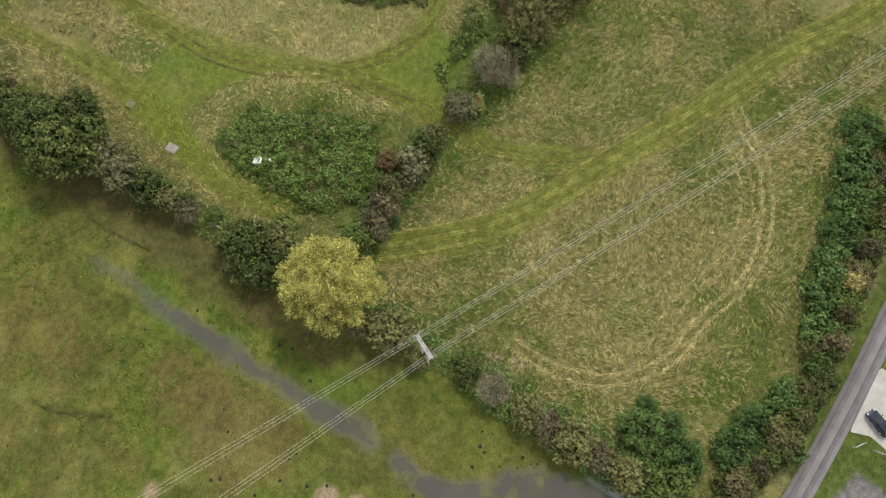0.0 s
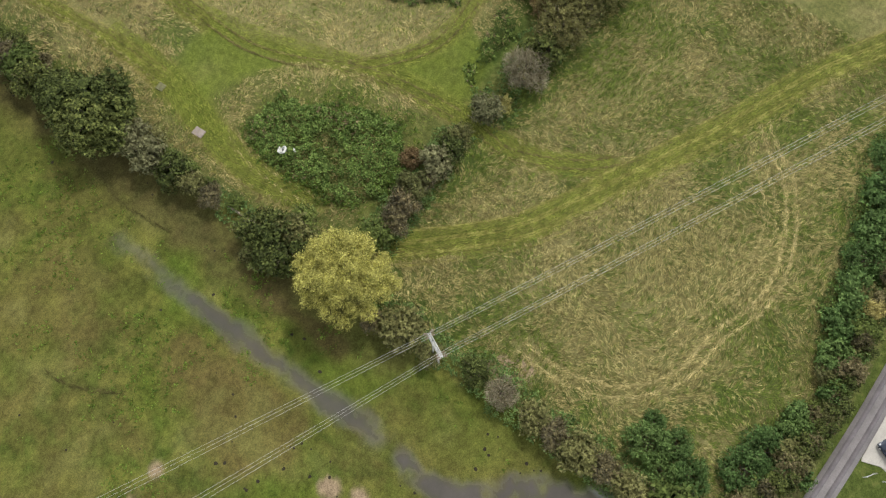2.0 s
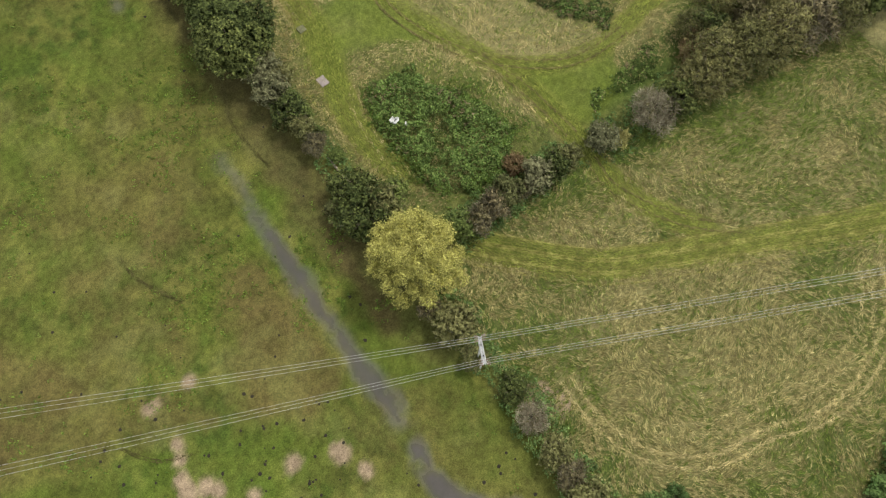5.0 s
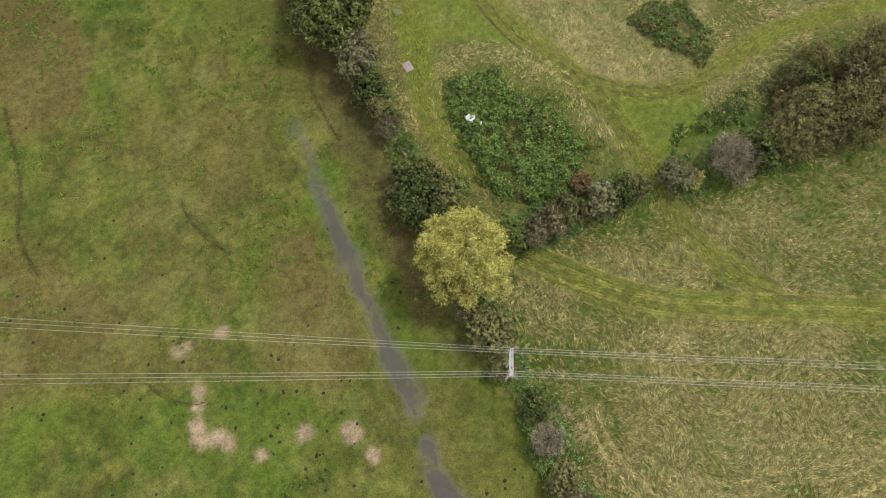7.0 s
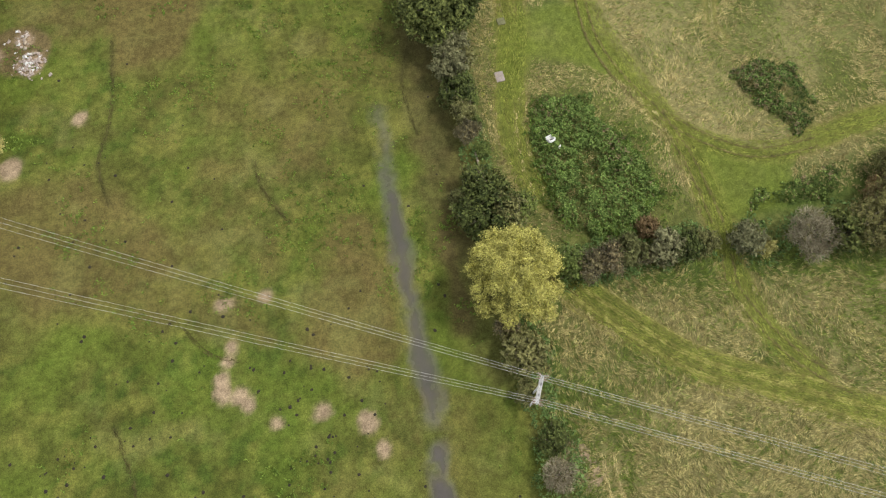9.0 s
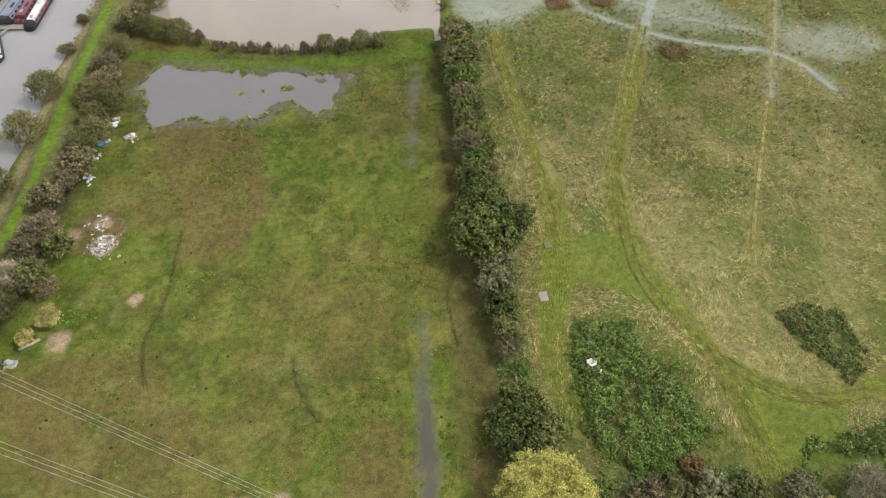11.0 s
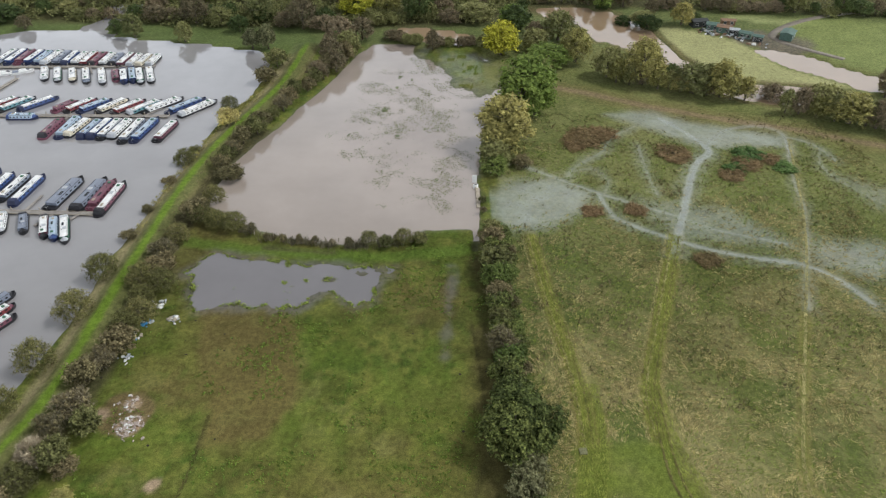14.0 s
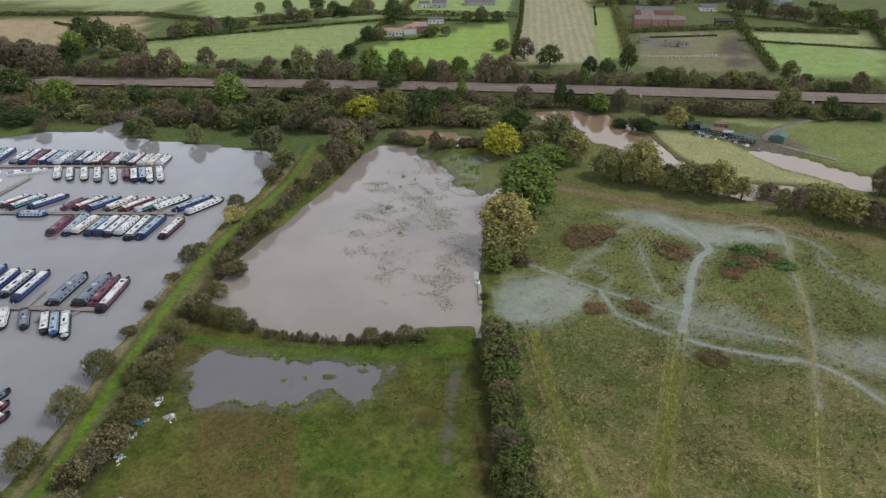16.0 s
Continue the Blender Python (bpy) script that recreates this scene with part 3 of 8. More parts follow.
def pools(X, Y):
    """Rain pools in the pasture, with ragged soft edges."""
    w1, w2 = wobble(X, Y, 5, 1.0, 65), wobble(X, Y, 1.8, 1.0, 67)
    m = 0.75 * soft(area_distance(X, Y, POND) - 1.0 + 1.6 * w1 + 1.0 * w2, 5.0)
    for pts, half, much in ((SPLASH, 1.25, np.clip((78 - Y) / 28, 0.2, 0.92)), (SPLASH_SOUTH, np.clip(0.9 + (10 - Y) * 0.13, 0.9, 3.2), 1.0), (SPLASH_NORTH, 0.9, 0.5)):
        m = np.maximum(m, much * soft(line_distance(X, Y, pts) - half + 1.5 * w1 + 0.8 * w2, 2.6))
    gap = soft(line_distance(X, Y, [(-2, 12), (6, 9)]) - 1.0 + 1.5 * w1 + 1.0 * w2, 3.5)
    m = m * (1 - 0.5 * gap)
    return m * np.clip(1.05 - 0.9 * np.clip(fbm(X, Y, 3.0, 69) - 0.55, 0, 1) * 4, 0.3, 1)


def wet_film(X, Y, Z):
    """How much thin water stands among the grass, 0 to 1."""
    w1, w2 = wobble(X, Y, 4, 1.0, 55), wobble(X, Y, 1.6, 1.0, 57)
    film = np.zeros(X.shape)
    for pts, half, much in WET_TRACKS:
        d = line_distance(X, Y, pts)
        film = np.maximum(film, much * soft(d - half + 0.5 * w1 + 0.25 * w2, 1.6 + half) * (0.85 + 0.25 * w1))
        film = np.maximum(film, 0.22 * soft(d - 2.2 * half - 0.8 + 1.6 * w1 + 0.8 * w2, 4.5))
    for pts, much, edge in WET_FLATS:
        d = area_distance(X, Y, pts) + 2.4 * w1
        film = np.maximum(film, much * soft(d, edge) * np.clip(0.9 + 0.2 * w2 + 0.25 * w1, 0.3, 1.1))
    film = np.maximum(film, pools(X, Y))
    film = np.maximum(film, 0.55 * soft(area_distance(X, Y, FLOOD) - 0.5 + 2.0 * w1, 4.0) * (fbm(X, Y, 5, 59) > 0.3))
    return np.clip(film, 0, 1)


def lay(col, mask, colour):
    return col + mask[..., None] * (np.array(colour) - col)


def cover(X, Y, Z):
    """Colours of what grows or lies where, some shade and sky sheen laid in, and how long the grass is."""
    w1, w2, w3 = wobble(X, Y, 5, 1.0, 5), wobble(X, Y, 18, 1.0, 15), wobble(X, Y, 2.2, 1.0, 25)
    col = np.broadcast_to(np.array(GRASS), X.shape + (3,)).copy()
    long_grass = np.zeros(X.shape)
    east = soft(-(X - 17.5) + 0.6 * w1, 2.0)
    # grazed pasture: worn brown, with green left in patches
    brown = np.clip(0.17 + 2.6 * (fbm(X, Y, 26, 61) - 0.50) + 0.2 * w1, 0, 0.8) * (1 - east)
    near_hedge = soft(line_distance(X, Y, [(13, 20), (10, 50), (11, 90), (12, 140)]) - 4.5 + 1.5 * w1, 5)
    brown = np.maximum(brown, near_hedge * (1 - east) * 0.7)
    brown = np.maximum(brown, soft(area_distance(X, Y, [(-59, 126), (-34, 124), (-32.5, 113), (-29, 97), (-34, 86), (-46, 86), (-49, 97), (-53, 107)]) + 2.2 * w1 + 1.5 * w2, 4) * 0.95)
    brown = np.maximum(brown, soft(area_distance(X, Y, [(-11, 50), (-6, 53), (-2, 48), (-1, 34), (-2, 22), (-10, 20), (-19, 27), (-15, 36)]) + 3 * w1, 6) * 0.95)
    brown = np.maximum(brown, soft(area_distance(X, Y, [(-60, 48), (-36, 44), (-22, 36), (-22, 29), (-58, 41)]) + 3 * w1, 6) * 0.65)
    brown = np.maximum(brown, soft(line_distance(X, Y, [(11, 52), (8.5, 40), (9, 26)]) - 2.2 + 1.2 * w1, 3) * 0.95)
    brown = np.maximum(brown, soft(area_distance(X, Y, [(-80, 60), (-50, 66), (-36, 52), (-34, 42), (-60, 40)]) + 4 * w2, 8) * 0.9)
    brown = np.maximum(brown, soft(area_distance(X, Y, [(-6, 20), (10, 15), (15, 0), (15, -12), (2, -14), (-9, 0)]) + 3 * w1, 7) * 0.6)
    col = lay(col, brown, MUD)
    mottle = np.clip((fbm(X, Y, 3.6, 73, 3) - 0.5) * 5, -1, 1) * (1 - east) * (1 - 0.7 * brown)
    col = col * (1 + 0.26 * mottle)[..., None]
    sward = (1 - east) * (1 - 0.85 * brown)
    weeds = np.clip((0.5 * fbm(X, Y, 1.7, 201, 2) + 0.5 * fbm(X, Y, 12, 203) - 0.53) * 9, 0, 1) * sward
    col = lay(col, weeds * 0.7, (0.066, 0.112, 0.018))
    gold = np.clip((0.6 * fbm(X, Y, 2.6, 205, 2) + 0.4 * fbm(X, Y, 15, 207) - 0.55) * 9, 0, 1) * sward
    col = lay(col, gold * 0.6, (0.215, 0.215, 0.05))
    pale = np.clip((fbm(X, Y, 6, 75) - 0.57) * 6, 0, 1) * (1 - east)
    col = lay(col, pale * 0.45, (0.22, 0.215, 0.07))
    # hedge-foot mud again, darker, with the hedge's shadow put into its colour
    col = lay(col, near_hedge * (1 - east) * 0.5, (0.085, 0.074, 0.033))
    fresh = soft(line_distance(X, Y, [(13, 24), (11, 12), (10, 2), (12, -8)]) - 3.2 + 1.2 * w1, 4) * (1 - east)
    col = lay(col, fresh * 0.2, (0.115, 0.165, 0.026))
    lush = np.clip((fbm(X, Y, 11, 71) - 0.52) * 6, 0, 1) * (1 - east) * (1 - 0.95 * brown)
    col = lay(col, lush * 0.65, (0.112, 0.158, 0.023))
    trampled = soft(area_distance(X, Y, [(-59, 125.5), (-34, 123.5), (-32.5, 113), (-29.5, 97), (-34, 84), (-45, 84), (-48, 97), (-52.5, 107)]) + 2.0 * w1 + 1.5 * w2, 6)
    col = lay(col, trampled * (0.48 + 0.12 * w3), (0.150, 0.122, 0.041))
    for pts in (curve([(-46, 92), (-46.5, 76), (-49, 66), (-47, 58)], 4), curve([(-22, 62), (-21, 56), (-17, 49)], 4), curve([(7, 118), (8.5, 100), (9, 84), (6, 74)], 4), curve([(-47, 20), (-44, 8), (-46, -6)], 4)):
        col = lay(col, 0.5 * soft(line_distance(X, Y, pts) - 0.3 + 0.3 * w1, 1.4) * (1 - east), (0.075, 0.068, 0.028))
    # long grass east of the hedge
    straw = np.clip(0.5 + 1.6 * (fbm(X, Y, 26, 81) - 0.5) + 0.3 * w1, 0, 1)
    col = lay(col, east, MEADOW)
    tan = np.clip((0.6 * fbm(X, Y, 8, 83) + 0.4 * fbm(X, Y, 30, 85) - 0.44) * 6 + 0.25 * w3, 0, 1) * soft(-(Y - 40), 10)
    lodged = soft(Y - 30 + 2 * w1, 6) * np.clip(0.5 + 0.35 * w3 + 0.5 * (fbm(X, Y, 9, 87) - 0.5) * 3, 0, 0.9)
    col = lay(col, east * np.maximum(np.maximum(straw * 0.35, tan * 0.62), lodged), STRAW)
    col = lay(col, east * np.clip((fbm(X, Y, 14, 91) - 0.54) * 4, 0, 1) * 0.5, RANK)
    rank = soft(line_distance(X, Y, [(24, 28), (40, 29), (60, 27), (80, 26), (100, 24)]) - 3 + 1.5 * w1, 5)
    rank = np.maximum(rank, soft(line_distance(X, Y, [(21, 20), (22, 0), (24, -18), (40, -30), (70, -30), (95, -22)]) - 2.5 + 1.5 * w1, 5))
    rank = np.maximum(rank, soft(line_distance(X, Y, [(64, 39), (75, 39), (90, 42), (120, 42)]) - 3 + 1.2 * w1, 4))
    col = lay(col, east * rank * 0.8, RANK)
    long_grass = east * (0.75 + 0.25 * w1)
    north = soft(-(Y - 150) + 6 * w2, 30) * east
    col = lay(col, north * np.clip(0.6 + 0.3 * w1, 0, 1), (0.185, 0.205, 0.072))
    for k, (pts, half) in enumerate(MOWN_TRACKS):
        d = line_distance(X, Y, pts)
        m = soft(d - half + 1.0 * w1 + 0.4 * w3, 2.0) * east
        col = lay(col, m * np.clip(0.74 + 0.2 * w3 + 0.22 * np.cos(d * 5.2), 0, 1), MOWN if k not in (4, 5) else (0.205, 0.225, 0.04))
        rut = np.exp(-((d - 0.8) / 0.28) ** 2)
        col = lay(col, np.clip(rut, 0, 1) * m * 0.45, (0.19, 0.165, 0.05))
        col = lay(col, 0.5 * np.exp(-((d - half - 0.3) / 0.5) ** 2) * east, (0.30, 0.25, 0.09))
        long_grass = long_grass * (1 - m)
    worn = soft(line_distance(X, Y, [(27.0, 29.0), (29.6, 24.2), (33.1, 20.6), (37.0, 16.8), (43.7, 12.9), (51.2, 9.7)]) - 0.9 + 0.6 * w1, 2.0)
    col = lay(col, worn * np.clip(0.75 - (X - 24) / 30, 0, 0.75), (0.165, 0.128, 0.05))
    for pts in MOWN_HEARTS:
        m = soft(area_distance(X, Y, pts) + 1.0 * w1, 3)
        col = lay(col, m * np.clip(0.72 + 0.3 * w3 + 0.25 * w1, 0, 1), (0.158, 0.200, 0.032))
        long_grass = long_grass * (1 - m)
    for pts, half in STRAW_RINGS:
        d = np.abs(line_distance(X, Y, pts) - 0.9) - 0.25 * half
        col = lay(col, soft(d + 0.2 * w3, 1.6) * 0.3 * east, (0.40, 0.34, 0.14))
    for (cx, cy), r in sorted(PINK_PATCHES, key=lambda q: -q[1]):
        m = soft(np.hypot(X - cx, Y - cy) - r + 0.9 * w3 + 0.6 * w1, 1.2)
        col = lay(col, m * 0.95, BARE if r < 4 else (0.17, 0.13, 0.06))
    # colours up to a fifth darker between about y 98 and 175
    dark_band = np.clip((Y - 98) / 22, 0, 1) * np.clip((175 - Y) / 20, 0, 1)
    col = col * (1 - dark_band * (0.20 - 0.07 * east))[..., None]
    for pts in STRAWY:
        m = soft(area_distance(X, Y, pts) + 1.2 * w1, 3) * east
        col = lay(col, m * np.clip(0.55 + 0.5 * w3 + 0.25 * w1, 0, 1), STRAW)
    # dike: a mown green path with straw-coloured banks
    d = line_distance(X, Y, DIKE)
    col = lay(col, soft(d - 5.0 + 1.2 * w1, 2.5), (0.19, 0.175, 0.075))
    bank = soft(line_distance(X, Y, [(x - 4.2, y) for x, y in DIKE]) - 2.0 + 0.9 * w1 + 0.5 * w3, 1.5)
    col = lay(col, bank * 0.75, (0.31, 0.27, 0.145))
    # litter under the thorn shrubs, their shadow coloured in with it
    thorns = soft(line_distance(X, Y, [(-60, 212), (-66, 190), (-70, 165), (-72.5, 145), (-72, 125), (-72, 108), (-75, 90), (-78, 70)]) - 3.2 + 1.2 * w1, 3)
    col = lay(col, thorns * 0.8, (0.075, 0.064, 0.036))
    col = lay(col, soft(d - 3.4 + 1.4 * w1 + 0.5 * w3, 1.5) * 0.6, (0.125, 0.15, 0.045))
    col = lay(col, soft(d - 1.05 + 0.6 * w1 + 0.4 * w3, 1.2), (0.15, 0.235, 0.028))
    # a green bank between pool and flood
    col = lay(col, soft(line_distance(X, Y, [(-66, 150), (-58, 148.6), (-50, 147), (-40, 145.6), (-28, 144), (-14, 143.4), (6, 146.5)]) - 2.2 + 0.9 * w1, 2.5) * 0.8, (0.105, 0.165, 0.025))
    col = lay(col, soft(line_distance(X, Y, [(-46, 147.6), (-38, 146.4), (-28, 145.4)]) - 0.8 + 0.9 * w1, 2) * 0.7, (0.085, 0.07, 0.04))
    # the lane's verges and yard
    south = soft(Y + 43.5, 1.5)
    col = lay(col, south, (0.10, 0.135, 0.03))
    col = lay(col, soft(area_distance(X, Y, [(37, -51.8), (31.5, -50.4), (26, -60), (35.5, -62)]) + 0.8 * w1, 1.5), (0.21, 0.19, 0.20))
    # beyond the meadows
    far = soft(-(Y - 292), 10)
    col = lay(col, far, (0.14, 0.17, 0.06))
    # ground turned darker brown under the lineside tree belts
    belt_floor = soft(area_distance(X, Y, [(-420, 440), (-200, 420), (0, 408), (120, 398), (300, 376), (300, 318), (150, 338), (60, 344), (20, 318), (-40, 312), (-70, 312), (-130, 318), (-200, 322), (-420, 330)]) + 3 * w2, 8)
    col = lay(col, belt_floor * 0.85, (0.085, 0.078, 0.036))
    shelf = soft(area_distance(X, Y, [(-420, 330), (-200, 322), (-130, 318), (-62, 314), (-52, 298), (-66, 270), (-76, 286), (-122, 298), (-156, 312), (-200, 302), (-420, 316)]) + 1.5 * w1, 4)
    col = lay(col, shelf * np.clip(0.8 + 0.4 * w1, 0, 1), (0.115, 0.155, 0.05))
    for tone, pts in FIELDS:
        m = soft(area_distance(X, Y, pts), 2.5)
        stripes = 1.0 + (0.10 * np.sin(X * 1.1 - Y * 0.12) if tone[2] == 0.232 else 0.0)
        col = lay(col, m, tone) * np.where(m > 0.5, stripes, 1.0)[..., None]
    m = soft(area_distance(X, Y, [(183.2, 479.2), (206.1, 514.5), (214.7, 508.3), (201.1, 452.9), (185.9, 429.1), (173.2, 429.1), (177.4, 448.0)]) + 3 * w2, 8)
    col = lay(col, m * 0.85, (0.115, 0.09, 0.07))
    for cx, cy in [(186.7, 471.0), (183.0, 457.0), (194.1, 457.0), (173.5, 519.6), (187.7, 520.9)]:
        col = lay(col, soft(np.hypot((X - cx) * 0.45, Y - cy) - 2.6 + 1.2 * w1, 2.5) * 0.8, (0.36, 0.29, 0.21))
    col = lay(col, soft(area_distance(X, Y, [(142.0, 514.5), (148.6, 508.3), (159.5, 499.2), (168.3, 493.4), (168.3, 468.4), (133.8, 471.0)]) + 1.5 * w1, 4) * 0.8, (0.23, 0.20, 0.17))
    for pts in ([(217.0, 476.5), (243.3, 472.7), (272.0, 469.5), (289.8, 464.2)], [(279.6, 489.4), (287.7, 484.9), (299.7, 482.1)]):
        col = lay(col, soft(line_distance(X, Y, pts) - 0.7, 1.6) * 0.8, (0.42, 0.40, 0.27))
    col = lay(col, pools(X, Y) * 0.92, (0.118, 0.105, 0.104))
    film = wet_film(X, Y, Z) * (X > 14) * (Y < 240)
    # pale tint paints in the sky reflection of the thin water
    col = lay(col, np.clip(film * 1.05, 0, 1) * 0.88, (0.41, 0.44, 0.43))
    # drowned grass and silt under and beside the water
    wet = np.clip((0.14 - Z) / 0.14, 0, 1)
    col = lay(col, wet * 0.8 * (Y < 330), (0.10, 0.105, 0.05))
    d = line_distance(X, Y, DITCH)
    col = lay(col, soft(d - 6 + 2.5 * w1, 6) * 0.55, (0.20, 0.17, 0.07))
    col = lay(col, soft(d - 1.8 + 0.9 * w1, 2.0) * 0.8, (0.27, 0.20, 0.12))
    col = lay(col, soft(area_distance(X, Y, [(126, 306), (142, 309), (158, 300), (160, 290), (148, 280), (136, 287), (128, 296)]) + 1.5 * w1, 3) * 0.85, (0.17, 0.145, 0.12))
    d = area_distance(X, Y, RIVER)
    col = lay(col, soft(np.abs(d - 1.5) - 1.5 + w1, 2) * 0.6, (0.16, 0.12, 0.06))
    return col, np.clip(long_grass, 0, 1)


def axis(lo, hi, step, far, growth):
    a = list(np.arange(lo, hi + step * 0.5, step))
    for sign in (-1, 1):
        s, x = step, a[0] if sign < 0 else a[-1]
        while abs(x) < far:
            s = min(s * growth, 400)
            x += sign * s
            a = [x] + a if sign < 0 else a + [x]
    return np.array(a)


gx = axis(-96, 120, 0.6, 4200, 1.085)
gy = axis(-58, 232, 0.6, 4200, 1.05)
GX, GY = np.meshgrid(gx, gy)
GZ = terrain(GX, GY)
GC, GL = cover(GX, GY, GZ)
ny, nx = GX.shape


def cell(X, Y):
    i, j = np.clip(np.searchsorted(gx, X) - 1, 0, nx - 2), np.clip(np.searchsorted(gy, Y) - 1, 0, ny - 2)
    return i, j, (X - gx[i]) / (gx[i + 1] - gx[i]), (Y - gy[j]) / (gy[j + 1] - gy[j])


def heights(X, Y):
    """Height of the ground sheet at places."""
    i, j, u, v = cell(np.asarray(X, float), np.asarray(Y, float))
    return (GZ[j, i] * (1 - u) + GZ[j, i + 1] * u) * (1 - v) + (GZ[j + 1, i] * (1 - u) + GZ[j + 1, i + 1] * u) * v


def ground_z(x, y):
    return float(heights(np.array([x]), np.array([y]))[0])


idx = np.arange(ny * nx).reshape(ny, nx)
quads = np.stack([idx[:-1, :-1], idx[:-1, 1:], idx[1:, 1:], idx[1:, :-1]], -1).reshape(-1, 4)
me = mesh_of("ground", np.stack([GX, GY, GZ], -1).reshape(-1, 3), quads)
at = me.attributes.new("cover", "FLOAT_COLOR", "POINT")
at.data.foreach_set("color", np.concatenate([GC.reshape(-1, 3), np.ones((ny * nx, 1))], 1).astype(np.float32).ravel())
at = me.attributes.new("long_grass", "FLOAT", "POINT")
at.data.foreach_set("value", GL.astype(np.float32).ravel())
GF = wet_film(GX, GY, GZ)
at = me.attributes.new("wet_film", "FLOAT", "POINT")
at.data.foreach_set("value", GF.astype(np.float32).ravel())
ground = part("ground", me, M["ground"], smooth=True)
tagged(ground, "flood-plain pasture, hay meadow and fields", "ground", kind="structure")


def water_sheet(name, outline, material, label, z=0.0):
    bm = bmesh.new()
    bm.faces.new([bm.verts.new((x, y, z)) for x, y in outline])
    bmesh.ops.triangulate(bm, faces=bm.faces)
    for f in bm.faces:
        f.normal_update()
        if f.normal.z < 0:
            f.normal_flip()
    me = bpy.data.meshes.new(name)
    bm.to_mesh(me)
    bm.free()
    return tagged(part(name, me, material), label, "water", kind="structure")


water_sheet("water_marina", [(-81, 40), (-81, 160), (-74, 208), (-64, 240), (-60, 262), (-62, 300), (-136, 312), (-138, 348), (-165, 350), (-170, 320), (-450, 325), (-450, 40)], M["marina_water"], "still grey-brown water of a flooded marina basin", 0.008)
water_sheet("water_flood", [(-78, 160), (-70, 150), (-30, 149), (13, 151), (14.2, 200), (29, 250), (30, 262), (27, 290), (-14, 299), (-34, 297), (-59, 262), (-73, 208)], M["flood_water"], "shallow brown flood water lying over a meadow")
water_sheet("water_pond", [(-72, 148), (-10, 146), (-8, 134), (-20, 123), (-62, 119), (-66, 128)], M["pond_water"], "still shallow pool of rain water in a pasture", 0.12)
water_sheet("water_river", [(-30, 316), (-26, 300), (4, 291), (29, 293), (60, 292), (88, 262), (106, 232), (151, 228), (180, 228), (440, 150), (440, 200), (190, 262), (150, 292), (110, 300), (90, 345), (40, 345), (20, 320)], M["river_water"], "silty tan river in spate", -0.01)
# ---- plants ----
rng = np.random.default_rng(7)


def unit(v):
    return v / (np.linalg.norm(v, axis=-1, keepdims=True) + 1e-9)


def leaf_quads(places, normals, along, length, width, fold=0.12):
    """Diamond leaves or sprays at places, facing normals, pointing along."""
    a = unit(along - normals * np.sum(along * normals, -1, keepdims=True))
    b = np.cross(normals, a)
    L, W = length[:, None] * a, width[:, None] * b
    V = np.stack([places - 0.5 * L, places + 0.5 * W - fold * normals * width[:, None], places + 0.5 * L, places - 0.5 * W - fold * normals * width[:, None]], 1).reshape(-1, 3)
    return V, np.arange(len(V)).reshape(-1, 4)


def on_lobes(lobes, n, r, low=-0.75, shell=(0.72, 1.05)):
    lobes = np.array(lobes, float)
    weight = lobes[:, 3] * lobes[:, 5]
    k = r.choice(len(lobes), n, p=weight / weight.sum())
    d = unit(r.normal(size=(n, 3)))
    d[:, 2] = np.where(d[:, 2] < low, -d[:, 2], d[:, 2])
    s = r.uniform(*shell, n)[:, None]
    return lobes[k, :3] + d * lobes[k, 3:] * s, d, k


def lobes_for(r, radius, height, base, count, flat=0.8, fine=False):
    """An uneven crown out of several overlapping lobes."""
    mid, half = (height + base) / 2, (height - base) / 2
    if fine:
        out = [(0, 0, mid, radius * 0.74, radius * 0.74, half * 0.92)]
        for i in range(count):
            up, a = 1 - 1.75 * (i + 0.5) / count, 2.399 * i + r.uniform(-0.3, 0.3)
            ring = math.sqrt(max(0.04, 1 - up * up)) * r.uniform(0.84, 1.08) * (1.06 - 0.22 * up)
            s = radius * r.uniform(0.17, 0.30)
            out.append((radius * 0.72 * ring * math.cos(a), radius * 0.72 * ring * math.sin(a), mid + up * half * r.uniform(0.72, 0.9), s, s, s * flat * r.uniform(0.8, 1.15)))
        return out
    out = [(0, 0, mid, radius * 0.62, radius * 0.62, half * 0.9)]
    for i in range(count):
        a, up = 2.4 * i + r.uniform(-0.4, 0.4), r.uniform(-0.75, 0.8)
        d = radius * 0.62 * math.sqrt(max(0.1, 1 - up * up * 0.8)) * r.uniform(0.75, 1.12)
        s = radius * r.uniform(0.20, 0.40)
        out.append((d * math.cos(a), d * math.sin(a), mid + up * half * 0.72, s, s, s * flat * r.uniform(0.8, 1.1)))
    return out


def leaf_tris(places, normals, along, length, width):
    """Pointed leaves as single triangles."""
    a = unit(along - normals * np.sum(along * normals, -1, keepdims=True))
    b = np.cross(normals, a)
    L, W = length[:, None] * a, width[:, None] * b
    V = np.stack([places - 0.4 * L + 0.5 * W, places - 0.4 * L - 0.5 * W, places + 0.6 * L], 1).reshape(-1, 3)
    return V, np.arange(len(V)).reshape(-1, 3)


SPRAY = 7


